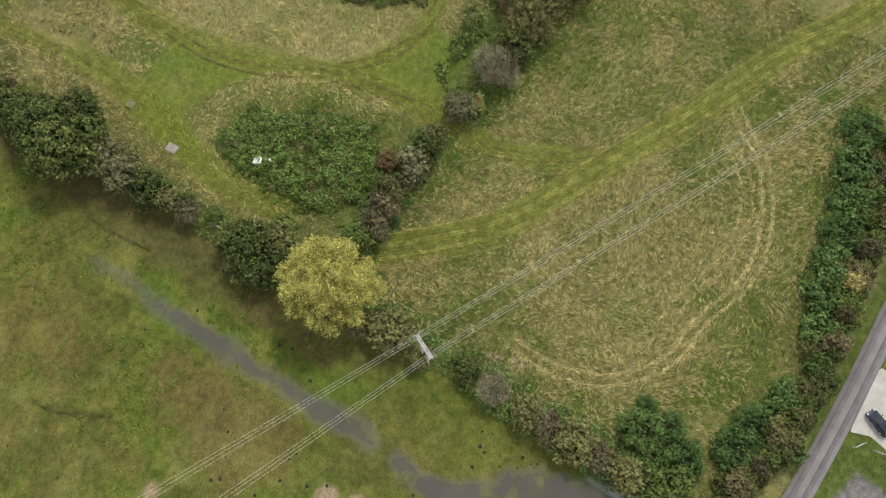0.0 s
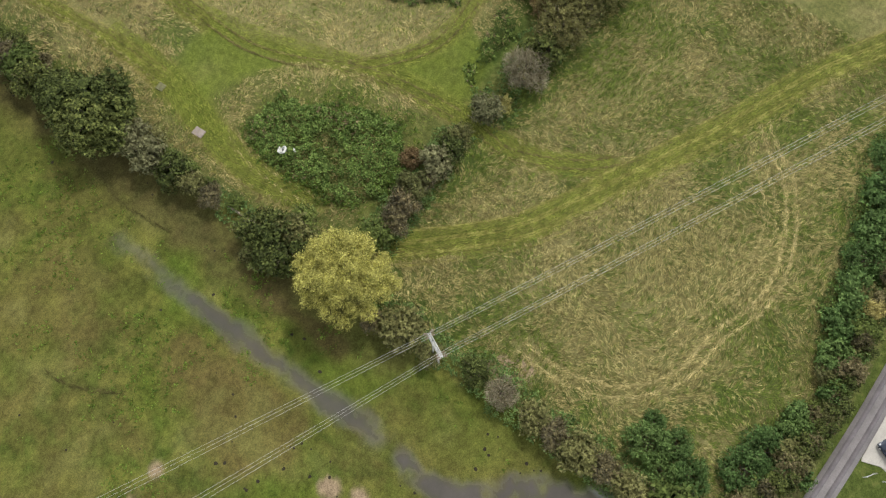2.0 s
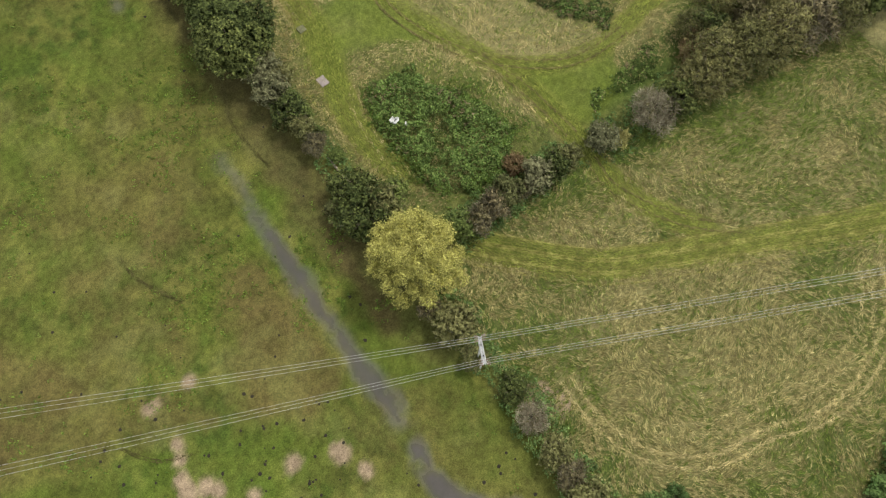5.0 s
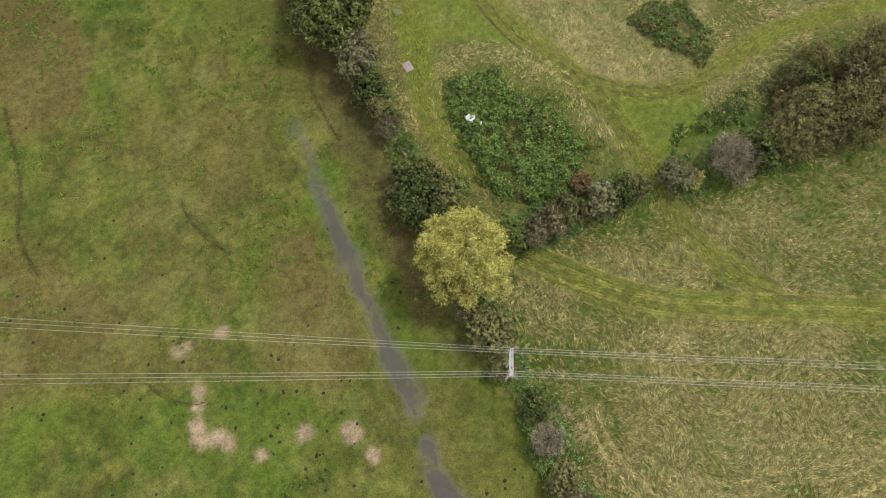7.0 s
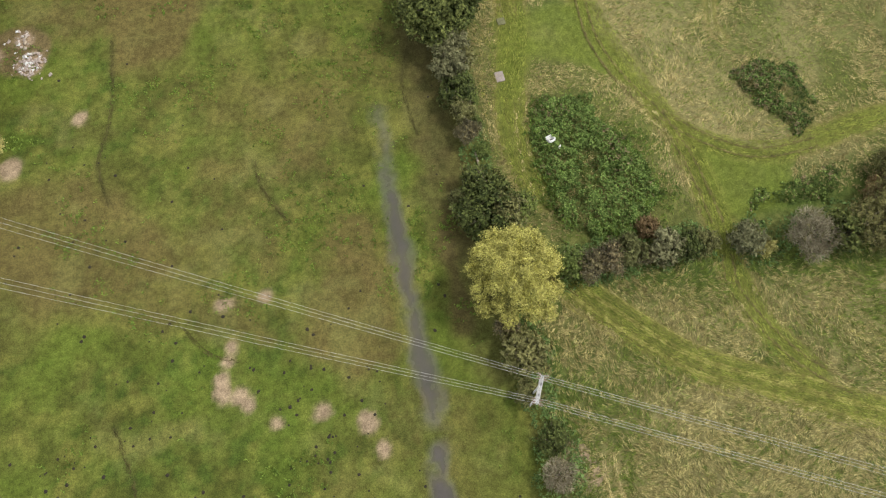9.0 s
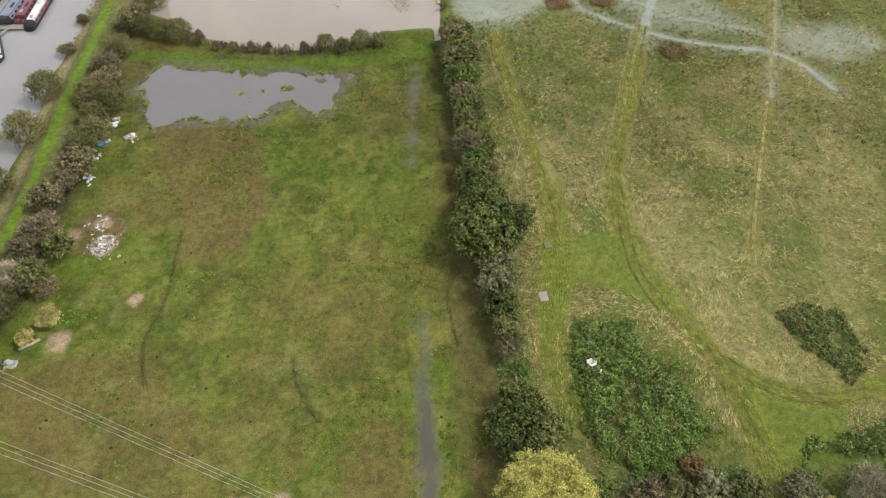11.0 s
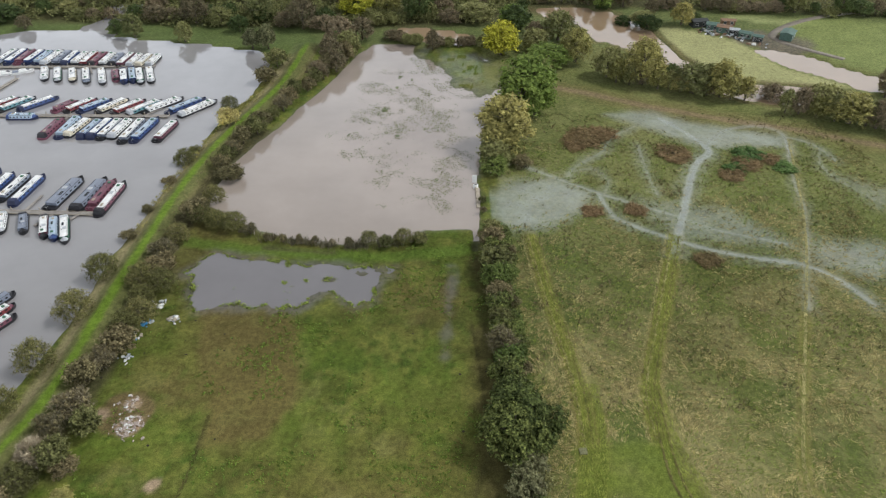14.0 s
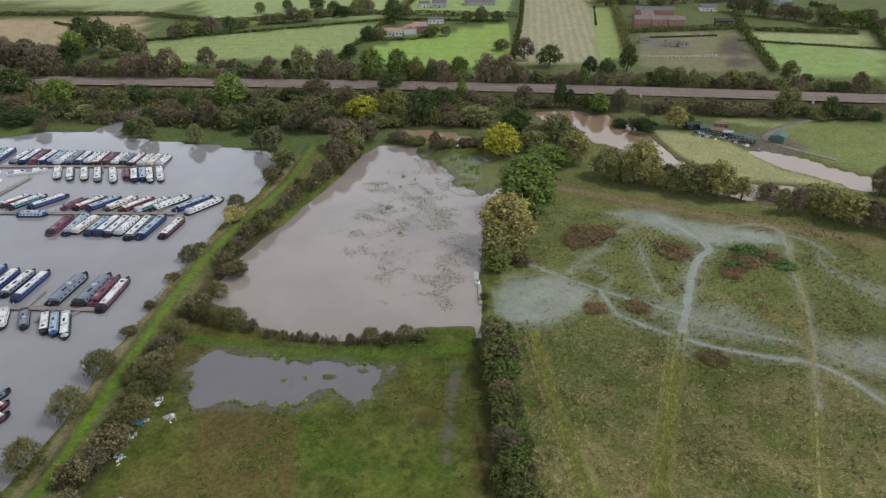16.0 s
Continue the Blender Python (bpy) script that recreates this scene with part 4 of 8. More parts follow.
def leaves_mesh(name, r, lobes, n, length, width, up=0.35, droop=0.0, shell=(0.66, 1.0), reach=1.6):
    """Leaves in loose sprays that stand out of the lobes."""
    m = n // SPRAY
    p, d, _ = on_lobes(lobes, m, r, shell=shell)
    axis_ = unit(d + r.normal(size=d.shape) * 0.5 + np.array([0, 0, 0.25 - droop]))
    p, d, axis_ = (np.repeat(q, SPRAY, 0) for q in (p, d, axis_))
    k = len(p)
    p = p + axis_ * (r.uniform(-0.4, 1.0, k) * reach * length)[:, None] + r.normal(size=(k, 3)) * length * 0.42
    nrm = unit(d + r.normal(size=d.shape) * 0.6 + np.array([0, 0, up]))
    along = unit(r.normal(size=d.shape) * 0.8 + axis_)
    V, F = leaf_tris(p, nrm, along, length * r.uniform(0.7, 1.5, k), width * r.uniform(0.7, 1.5, k))
    return mesh_of(name, V, F)


def twigs_mesh(name, r, lobes, n, length, width):
    p, d, _ = on_lobes(lobes, n, r, shell=(0.55, 1.0))
    along = unit(d + r.normal(size=d.shape) * 0.45 + np.array([0, 0, 0.25]))
    nrm = unit(np.cross(along, r.normal(size=d.shape)))
    nrm = np.where(nrm[:, 2:] < 0, -nrm, nrm)
    V, F = leaf_quads(p, nrm, along, length * r.uniform(0.5, 1.5, n), width * r.uniform(0.6, 1.4, n), 0.3)
    return mesh_of(name, V, F)


def wood_mesh(name, r, lobes, height, base, thick, limbs=6, stems=1):
    """A tapered trunk, or several stems, with limbs into the lobes."""
    out = []
    for s in range(stems):
        lean = r.normal(size=2) * (0.12 if stems == 1 else 0.35) * height * 0.3
        foot = r.normal(size=2) * (0 if stems == 1 else 0.25)
        pts = [(foot[0], foot[1], -0.4)] + [(foot[0] + lean[0] * t + r.normal() * 0.04 * height * t, foot[1] + lean[1] * t + r.normal() * 0.04 * height * t, height * 0.85 * t) for t in (0.12, 0.35, 0.6, 1.0)]
        out.append(tube_arrays(pts, [thick * 1.3, thick, thick * 0.75, thick * 0.5, thick * 0.15], 6))
        for i in range(limbs):
            l = lobes[1 + (i + s * limbs) % (len(lobes) - 1)]
            t = r.uniform(0.25, 0.7)
            a = np.array(pts[2]) * (1 - t) + np.array(pts[3]) * t
            b = np.array(l[:3])
            m = (a + b) / 2 + np.array([0, 0, r.uniform(-0.05, 0.15) * height])
            out.append(tube_arrays([a, m, b, b + (b - m) * 0.5], [thick * 0.42, thick * 0.3, thick * 0.16, thick * 0.05], 3))
    return mesh_of(name, *join_arrays(out))


# kind: radius, height, crown base, lobes, leaves, leaf length, leaf width, leaf material, twigs, twig material, label, category
KINDS = {
    "oak": (6.0, 11.0, 0.4, 30, 9000, 0.4, 0.34, "oak", 0, None, "dark green oak in full leaf in a field hedge", "tree"),
    "olive_shrub": (2.6, 4.2, 0.2, 17, 2400, 0.30, 0.23, "olive", 260, "twig", "olive-brown hawthorn shrub thinning in autumn", "shrub"),
    "green_shrub": (2.6, 4.2, 0.1, 17, 2400, 0.30, 0.23, "green", 120, "twig", "dense green shrub of a field hedge", "shrub"),
    "dark_shrub": (2.6, 4.0, 0.1, 17, 2400, 0.30, 0.23, "oak", 200, "twig", "dark green thorn shrub with bare twig tips", "shrub"),
    "twig_shrub": (2.6, 4.0, 0.2, 14, 1400, 0.24, 0.16, "brown", 1500, "twig", "grey-brown shrub nearly bare of leaves", "shrub"),
    "pale_shrub": (2.8, 4.2, 0.2, 12, 300, 0.22, 0.16, "brown", 2300, "pale", "bare shrub with pale lichened twigs", "shrub"),
    "brown_shrub": (2.6, 4.0, 0.1, 17, 2400, 0.30, 0.23, "brown", 300, "twig", "russet autumn shrub on the bank", "shrub"),
    "yellow_shrub": (2.0, 2.8, 0.1, 11, 2600, 0.26, 0.15, "yellow_dull", 60, "twig", "small yellow sallow bush", "shrub"),
    "silver_shrub": (2.6, 4.6, 0.2, 17, 2400, 0.30, 0.23, "silver", 200, "twig", "silvery grey-green sallow in the hedge", "shrub"),
    "red_clump": (2.6, 1.6, 0.0, 14, 2200, 0.32, 0.13, "red", 700, "red", "low clump of dead reddish brown stems", "shrub"),
    "ivy_mound": (4.2, 2.3, -0.5, 40, 8500, 0.21, 0.17, "ivy", 60, "twig", "low spreading mound of dark ivy and bramble", "shrub"),
    "bramble_mound": (3.0, 1.7, -0.3, 16, 3200, 0.3, 0.27, "ivy", 60, "red", "low green bramble mound", "shrub"),
    "round_bush": (4.2, 6.0, -0.3, 40, 5200, 0.34, 0.13, "bush", 500, "twig", "round dark olive willow bush at the waterside", "shrub"),
    "green_tree": (5.0, 12.0, 0.2, 34, 2900, 0.58, 0.46, "t_green", 0, None, "green riverside tree in leaf", "tree"),
    "dark_tree": (5.0, 12.0, 0.2, 34, 2900, 0.58, 0.46, "t_oak", 0, None, "dark green tree of a lineside belt", "tree"),
    "olive_tree": (5.0, 11.0, 0.1, 34, 2900, 0.58, 0.46, "t_olive", 120, "twig", "olive tree turning in autumn", "tree"),
    "brown_tree": (5.0, 11.0, 0.1, 32, 2500, 0.54, 0.36, "t_brown", 260, "twig", "brown tree losing its leaves", "tree"),
    "yellow_tree": (5.0, 10.0, 0.3, 36, 5200, 0.5, 0.42, "yellow", 0, None, "bright yellow-green tree in early autumn colour", "tree"),
    "silver_tree": (4.5, 10.0, 0.8, 30, 3800, 0.6, 0.36, "silver", 0, None, "silver-leaved willow at the waterside", "tree"),
    "tan_willow": (4.5, 11.0, 0.5, 30, 3800, 0.62, 0.3, "tawny", 100, "twig", "tawny yellow willow on the river bank", "tree"),
}
PLANTED = {}
VARIANTS = 3
LEANING = ("shrubs of the cross hedge",)


def plant(kind, x, y, radius=None, height=None, group="", label=""):
    R0, H0, base, nl, n, ll, lw, leaf, nt, tw, text, cat = KINDS[kind]
    radius, height = (radius or R0) * 1.38, (height or H0) * 1.15
    v = int(rng.integers(VARIANTS))
    key = (kind, v)
    name = "tree" if cat == "tree" else "shrub"
    if group in LEANING:
        x, y = x - 0.3, y - 0.5
    m = pose(x, y, ground_z(x, y) - 0.05, 0, 0, rng.uniform(0, 360))
    size = (radius / R0 * rng.uniform(0.94, 1.06), radius / R0 * rng.uniform(0.94, 1.06), height / H0)
    if key not in PLANTED:
        r = np.random.default_rng(sum(map(ord, kind)) * 7 + v)
        lobes = lobes_for(r, R0, H0, base, nl, 0.75 if "willow" not in kind else 1.2, kind == "round_bush" or cat == "tree" and kind != "oak")
        root = new(name)
        part("trunk", wood_mesh("trunk", r, lobes, H0, base, 0.035 * H0 if cat == "tree" else 0.09, 6, 1 if cat == "tree" else 3), M["bark"], root, smooth=True)
        part("crown", leaves_mesh("crown", r, lobes, n, ll, lw, droop=1.2 if "willow" in kind else 0.0), M[leaf], root)
        if nt:
            part("twig_canopy", twigs_mesh("twig_canopy", r, lobes, nt, 0.9 if cat != "tree" else 2.2, 0.055 if cat != "tree" else 0.14), M[tw], root, "bare twigs")
        root.matrix_basis = m
        PLANTED[key] = root
        ob = root
    else:
        proto = PLANTED[key]
        ob = copy_thing(proto, m)
    ob.scale = size
    tagged(ob, label or text, cat, group)
    return ob


HEDGE_GROUP = "shrubs of the pasture hedge"
for x, y, r, h, k in [(19, -28, 3.4, 4, "green_shrub"), (17.4, -22, 2.5, 3.8, "olive_shrub"), (17.6, -17, 2.5, 3.6, "twig_shrub"), (17.2, -13, 2.7, 4, "olive_shrub"),
                      (17.7, -8.6, 2.2, 3.5, "twig_shrub"), (17.8, -4.8, 2.2, 3.5, "olive_shrub"), (17.7, 1.2, 2.3, 3.8, "pale_shrub"), (18.3, 6.4, 2.1, 3, "dark_shrub"),
                      (16.2, 14, 1.8, 2.8, "olive_shrub"), (16.7, 20, 3.1, 4.6, "olive_shrub"), (15, 24.5, 1.9, 3, "twig_shrub")]:
    plant(k, x, y, r, h, HEDGE_GROUP)
for x, y, r, h, k in [(13.6, 44, 3.0, 4.6, "dark_shrub"), (16.6, 45.5, 3.0, 5.4, "dark_shrub"), (15.8, 41.5, 2.8, 5, "dark_shrub"), (19.2, 43.5, 2.8, 4.6, "olive_shrub"), (12.6, 47.5, 2.0, 3, "olive_shrub"), (18.5, 47.5, 2.2, 3.6, "dark_shrub"), (15.5, 49.5, 2.8, 4.2, "dark_shrub"), (21.5, 44.5, 2.6, 3.6, "green_shrub"),
                      (15.6, 60, 2.0, 3.4, "twig_shrub"), (15.6, 64, 2.0, 4, "olive_shrub"), (15.4, 68, 2.6, 4.6, "dark_shrub"), (15.0, 73, 3.0, 5.2, "silver_shrub"), (15.6, 78, 3.0, 5, "silver_shrub"), (17.6, 75, 2.2, 3.6, "olive_shrub")]:
    plant(k, x, y, r, h, HEDGE_GROUP)
for x, y, r, h in [(13.2, 83.4, 5.4, 10), (16.6, 86, 5.0, 9.5), (14.0, 90, 4.8, 9)]:
    plant("oak", x, y, r, h, "oaks of the pasture hedge")
for x, y, r, h, k in [(14, 96.5, 2.8, 5, "dark_shrub"), (13.6, 101, 3, 5.4, "dark_shrub"), (14.2, 105, 3, 5, "green_shrub"), (13.6, 109.5, 3, 5.5, "twig_shrub"),
                      (13.8, 114, 2.6, 4.6, "dark_shrub"), (13.4, 118.5, 2.4, 4, "olive_shrub"), (13.6, 123, 2.6, 4.6, "dark_shrub"), (13.6, 127.5, 2.6, 4, "brown_shrub"),
                      (13.2, 132.5, 3.2, 5.4, "green_shrub"), (13.2, 138, 3.6, 6, "olive_shrub"), (13.8, 143.5, 3.0, 5, "dark_shrub"), (13.3, 148.5, 2.8, 5, "brown_shrub"), (13.6, 153, 2.2, 4, "olive_shrub"),
                      (11.8, 164, 0.9, 1.8, "twig_shrub"), (11.9, 169.5, 1.0, 2, "olive_shrub")]:
    plant(k, x, y, r, h, HEDGE_GROUP)
for i in range(15):
    y = 95 + 4.1 * i
    plant(("green_shrub", "dark_shrub", "brown_shrub", "green_shrub", "dark_shrub")[i % 5], 16.4 + rng.uniform(-0.5, 0.6), y, rng.uniform(1.7, 2.3), rng.uniform(2.4, 3.6), HEDGE_GROUP)
for y in (56.5, 62, 66.5, 71, 80):
    plant("green_shrub", 17.6, y, 1.3, 1.8, HEDGE_GROUP)
for x, y, r, h, k in [(86, 40, 3.0, 4.5, "round_bush"), (92, 41.5, 3.2, 5, "round_bush"), (98, 38, 3.6, 6, "round_bush"), (104, 39, 3.6, 6, "round_bush"), (95, 35.5, 3.2, 5.5, "brown_shrub"), (109, 35, 3.4, 6, "olive_shrub"), (83, 36.5, 2.4, 3.4, "red_clump")]:
    plant(k, x, y, r, h, "scrub north of the cross hedge")
for x, y, r, h, k in [(16.5, 186, 3.4, 4.6, "green_shrub"), (16.8, 191.5, 3.6, 7, "olive_tree"), (17.8, 198, 4.2, 9.5, "tan_willow"), (20, 203, 4.4, 9, "tan_willow"),
                      (23.5, 209, 4, 8, "brown_tree"), (27, 222, 6, 14, "green_tree"), (33, 226, 5, 13, "green_tree"), (30, 234, 5, 12, "dark_tree"), (25, 190, 2.6, 3, "brown_shrub")]:
    plant(k, x, y, r, h, "trees beside the flooded meadow")

for x, y, r, h, k in [(27.5, 33.5, 2.6, 3.6, "green_shrub"), (31, 32.6, 2.6, 4, "twig_shrub"), (34.5, 33.2, 2.5, 4, "twig_shrub"), (37.6, 33.6, 2.4, 4, "olive_shrub"),
                      (40.4, 32.6, 1.5, 3, "twig_shrub"), (44, 33, 2.6, 4.2, "silver_shrub"), (47.4, 32.8, 2.3, 4, "dark_shrub"), (50.3, 33.2, 2.1, 3.6, "olive_shrub"), (42.5, 37.5, 2, 1.6, "red_clump"),
                      (57.2, 32.4, 2.5, 4.2, "silver_shrub"), (60.2, 30.6, 1.4, 3, "yellow_shrub"), (67.6, 31, 3.6, 5.4, "pale_shrub"), (74, 30.6, 2.8, 4.6, "dark_shrub")]:
    plant(k, x, y, r, h, "shrubs of the cross hedge")
for x, y, r, h, k in [(79, 31, 4.2, 6, "round_bush"), (84.5, 32.5, 4.6, 7, "round_bush"), (90, 31, 4.8, 7.5, "round_bush"), (96.5, 30, 5, 8, "round_bush"), (88, 38, 3, 5, "dark_shrub"), (103, 29, 4.8, 7, "twig_shrub"),
                      (110, 28, 4.8, 7, "round_bush"), (117, 27, 4.6, 7, "dark_shrub"), (124, 26, 4.6, 7, "olive_shrub")]:
    plant(k, x, y, r, h, "shrubs of the cross hedge")

EAST_HEDGE = curve([(24, -36), (31, -39), (39.5, -40.6), (46, -40.8), (55, -40.6), (65, -40.2), (76, -39.5), (88, -37.5), (104, -35), (125, -33)], 5)
for i, (x, y) in enumerate(EAST_HEDGE):
    k = ("dark_shrub", "brown_shrub", "olive_shrub", "dark_shrub", "twig_shrub", "green_shrub")[i % 6]
    plant(k, x + rng.uniform(-0.6, 0.6), y - 0.2 + rng.uniform(-0.6, 0.6), rng.uniform(1.4, 2.1), rng.uniform(2.4, 3.8), "shrubs of the lane hedge")
for x, y, r in [(30, -35, 3.4), (34.5, -36.2, 3.6), (41, -38, 2.6), (60, -36.8, 3.0), (66, -36, 3.2), (72, -35, 3.4), (78, -34, 3.2), (85, -32.5, 3.2), (92, -31, 3.4), (54, -38, 2.4)]:
    plant("bramble_mound" if r < 3.3 else "ivy_mound", x, y, r, 1.9, "brambles before the lane hedge")
plant("yellow_shrub", 64, -39.4, 1.6, 3.6, "shrubs of the lane hedge")
for i in range(26):
    x = 30 + 3.1 * i + rng.uniform(-1, 1)
    plant(("green_shrub", "bramble_mound", "olive_shrub", "bramble_mound", "brown_shrub")[i % 5], x, -39.6 + 0.06 * max(0, x - 55) + rng.uniform(-1.2, 1.6), rng.uniform(1.5, 2.3), rng.uniform(1.6, 2.8), "shrubs of the lane hedge")
for x, y, r, h in [(25, -21, 3.0, 2.4), (22.6, -24.5, 2.4, 2.0), (27.6, -24.6, 2.3, 1.7), (24.6, -28.5, 2.6, 2.2), (28.4, -20.2, 1.6, 1.2), (21.6, -29, 2.0, 2.0)]:
    plant("ivy_mound", x, y, r, h, "ivy mounds in the field corner")

WEST = [(-67.5, 183, "brown"), (-69, 171, "round"), (-72, 161, "brown"), (-73.5, 151, "round"), (-75.5, 144, "twig"), (-74, 138, "brown"), (-77, 133, "round"), (-71, 131, "round"), (-74.5, 126, "round"), (-73, 120.5, "round"),
        (-75, 116, "round"), (-74, 110, "brown"), (-76, 105, "twig"), (-78, 101, "brown"), (-77, 93, "twig"), (-72, 88, "olive"), (-79, 87.5, "twig"), (-77, 81.5, "pale"), (-73, 81, "olive"), (-78, 76, "round"), (-80, 71, "brown")]
for x, y, k in WEST:
    plant(k + ("_bush" if k == "round" else "_shrub"), x + (4.2 if y > 84 else 2.0), y, rng.uniform(2.4, 3.3), rng.uniform(3.6, 5.4), "shrubs along the dike")
for x, y, r, h, k in [(-80, 64, 3, 5, "dark_shrub"), (-83, 57, 3, 5, "olive_shrub"), (-79, 56, 2.6, 4, "twig_shrub"), (-74, 62, 2.6, 3.6, "dark_shrub"), (-66.5, 72.5, 1.9, 2.6, "yellow_shrub"), (-69.5, 68.4, 1.3, 2.4, "yellow_shrub"), (-69, 79, 2.2, 2.6, "brown_shrub")]:
    plant(k, x, y, r, h, "shrubs along the dike")
for x, y, r, h, k in [(-83.4, 136, 3.3, 5.6, "round_bush"), (-84.2, 121.5, 3.7, 6, "round_bush"), (-85.8, 105.5, 3.5, 5.8, "round_bush"), (-79.8, 193, 2.8, 4.8, "round_bush"), (-75, 231, 2.6, 4.6, "round_bush"), (-88, 93, 3.2, 5, "round_bush"), (-72, 217, 3, 5.4, "yellow_shrub"),
                      (-66.5, 254, 3.4, 5, "brown_shrub"), (-65, 270, 4, 6, "olive_shrub"), (-81, 180, 1.8, 2.2, "brown_shrub"), (-83, 152, 1.8, 2.2, "brown_shrub"), (-82.4, 165, 1.5, 2, "brown_shrub"), (-79, 200, 1.6, 2.2, "olive_shrub")]:
    plant(k, x, y, r, h, "shrubs along the marina bank")
for i, t in enumerate(np.linspace(0, 1, 17)):
    x, y = -66.5 + 32 * t ** 1.25 + rng.uniform(-1, 1), 188 + 92 * t + rng.uniform(-1, 1)
    plant(("brown_shrub", "olive_shrub", "twig_shrub", "brown_shrub", "olive_shrub")[i % 5], x - 1.5, y, rng.uniform(2.0, 3.2), rng.uniform(3.2, 5.2) + 2.5 * t, "shrubs along the dike")
for x, y, r, h, k in [(-66, 160, 3.4, 4.4, "round_bush"), (-61, 158, 3.4, 4, "round_bush"), (-56, 156.5, 3.6, 4.6, "round_bush"), (-51, 154, 2.2, 2.8, "twig_shrub"), (-46, 152.6, 1.8, 2.2, "twig_shrub"), (-41.5, 151.5, 1.8, 2.4, "brown_shrub"),
                      (-37, 151, 1.9, 2.8, "twig_shrub"), (-33, 150.5, 1.8, 2.6, "twig_shrub"), (-28.5, 150, 1.6, 2.2, "pale_shrub"), (-24, 149.6, 2.0, 2.8, "twig_shrub"), (-19, 151.6, 2.6, 3.2, "round_bush"),
                      (-14.5, 149.8, 2.2, 3, "olive_shrub"), (-10, 152, 2.8, 3.4, "round_bush"), (-5.5, 151.5, 2.2, 2.6, "olive_shrub")]:
    plant(k, x, y - (1.6 if x > -50 else 0.0), r * (0.74 if x < -50 or x > -22 else 0.5), h, "shrubs between the two meadows")
for x, y, r, h in [(48, 208, 6.5, 1.8), (54, 211, 5, 1.6), (44, 203, 4, 1.5), (74, 197, 5.5, 1.8), (95, 190, 4.5, 1.6), (103, 193, 3.5, 1.5), (42.6, 164.5, 3, 1.3), (55, 165, 3.4, 1.3), (68, 142, 3.4, 1.3), (88, 184, 4, 1.4)]:
    plant("red_clump", x, y, r * 0.9, h * 0.55, "dead dock stands in the meadow")
for x, y, r, h in [(98, 196, 4.4, 1.0), (91, 188, 3, 0.8), (106, 188, 3, 0.8)]:
    plant("bramble_mound", x, y, r, h, "bramble islands in the meadow")

# the great yellow willow
r = np.random.default_rng(11)
WL = [(0, 0, 5.6, 3.4, 3.4, 3.4)]
for i in range(34):
    a, ring = 2.399 * i, math.sqrt((i + 0.5) / 34)
    s = r.uniform(1.1, 2.0)
    WL.append((7.4 * ring * math.cos(a), 7.4 * ring * math.sin(a), 11.8 - 6.8 * ring ** 2 + r.uniform(-1.6, 1.6), s * 0.9, s * 0.9, s * 1.4))
willow = new("tree")
part("trunk", wood_mesh("trunk", r, WL, 11, 2, 0.55, 10), M["bark"], willow, smooth=True)
part("crown", leaves_mesh("crown", r, WL, 46000, 0.36, 0.10, up=0.3, droop=0.0, shell=(0.66, 1.04), reach=2.0), M["willow"], willow)
willow.matrix_basis = pose(17.6, 31.3, 0.2)
tagged(willow, "large yellow-leaved willow at the meeting of two hedges", "tree")

# far belts and lone trees
def plant_all(rows, group):
    for x, y, r, h, k in rows:
        plant(k, x, y, r, h, group)


plant_all([(30.7, 230.8, 7.9, 17.5, "green_tree"), (20.3, 202, 6.7, 14.9, "tan_willow"), (25, 281.5, 5.7, 11.9, "yellow_tree"), (33.2, 309.8, 5.7, 10.1, "dark_tree"), (50.7, 298.4, 5.5, 11.3, "olive_tree"), (54.4, 273.8, 4.9, 12.1, "tan_willow"), (43.4, 269.6, 7.3, 7.7, "green_tree"), (39.3, 286.5, 4.2, 8.2, "olive_tree"), (64.7, 258.7, 4.9, 10.1, "olive_tree"), (76.7, 253, 6.1, 15.1, "tan_willow"), (93.1, 243.9, 5.7, 10, "olive_tree"), (102.7, 240.2, 5.1, 12.1, "tan_willow"), (100.2, 247.3, 4.2, 8.5, "olive_tree"), (121.8, 239.7, 4.1, 5.6, "brown_tree"), (134.1, 227.3, 4.9, 9, "olive_tree"), (139.8, 218.7, 5.7, 9.7, "tan_willow"), (147.4, 215, 4.2, 8.7, "brown_tree"), (162.8, 239.3, 3.1, 11.2, "brown_tree"), (130.5, 233.3, 3, 4.5, "brown_tree"), (87.7, 254.2, 3.2, 6.2, "dark_tree")], "riverside trees")
plant_all([(72.2, 257.9, 3.3, 6.3, "brown_tree")], "riverside trees")
plant_all([(-228.1, 368.9, 7.3, 12.5, "dark_tree"), (-219, 366.8, 2.9, 6.8, "olive_tree"), (-196, 351.8, 6, 12.1, "green_tree"), (-160.8, 337.6, 5.1, 10.6, "olive_tree"), (-153.8, 351.3, 4.9, 9.7, "dark_tree"), (-141.8, 355.7, 3.9, 7.3, "olive_tree"), (-129.4, 347.3, 3.1, 7.3, "dark_tree"), (-133.6, 337, 3.7, 6.6, "brown_tree"), (-216.1, 344.4, 6.9, 5.7, "brown_tree"), (-202.4, 324.3, 7.2, 6.1, "dark_tree"), (-174.9, 334.2, 4, 5.2, "olive_tree"), (-186.4, 312.8, 2.9, 5.5, "brown_tree"), (-166.3, 326, 2, 4.6, "olive_tree"), (-161.2, 326.3, 2.7, 4.5, "brown_tree"), (-131, 323.1, 4.6, 6.6, "brown_tree"), (-122.9, 322.5, 3.3, 6, "brown_tree"), (-111.7, 320.6, 5.2, 11.3, "brown_tree"), (-142.9, 306.2, 2.5, 5.9, "dark_tree"), (-133.7, 303, 3.4, 8.8, "olive_tree"), (-109.9, 296.5, 2.8, 8, "olive_tree")], "trees south of the railway")
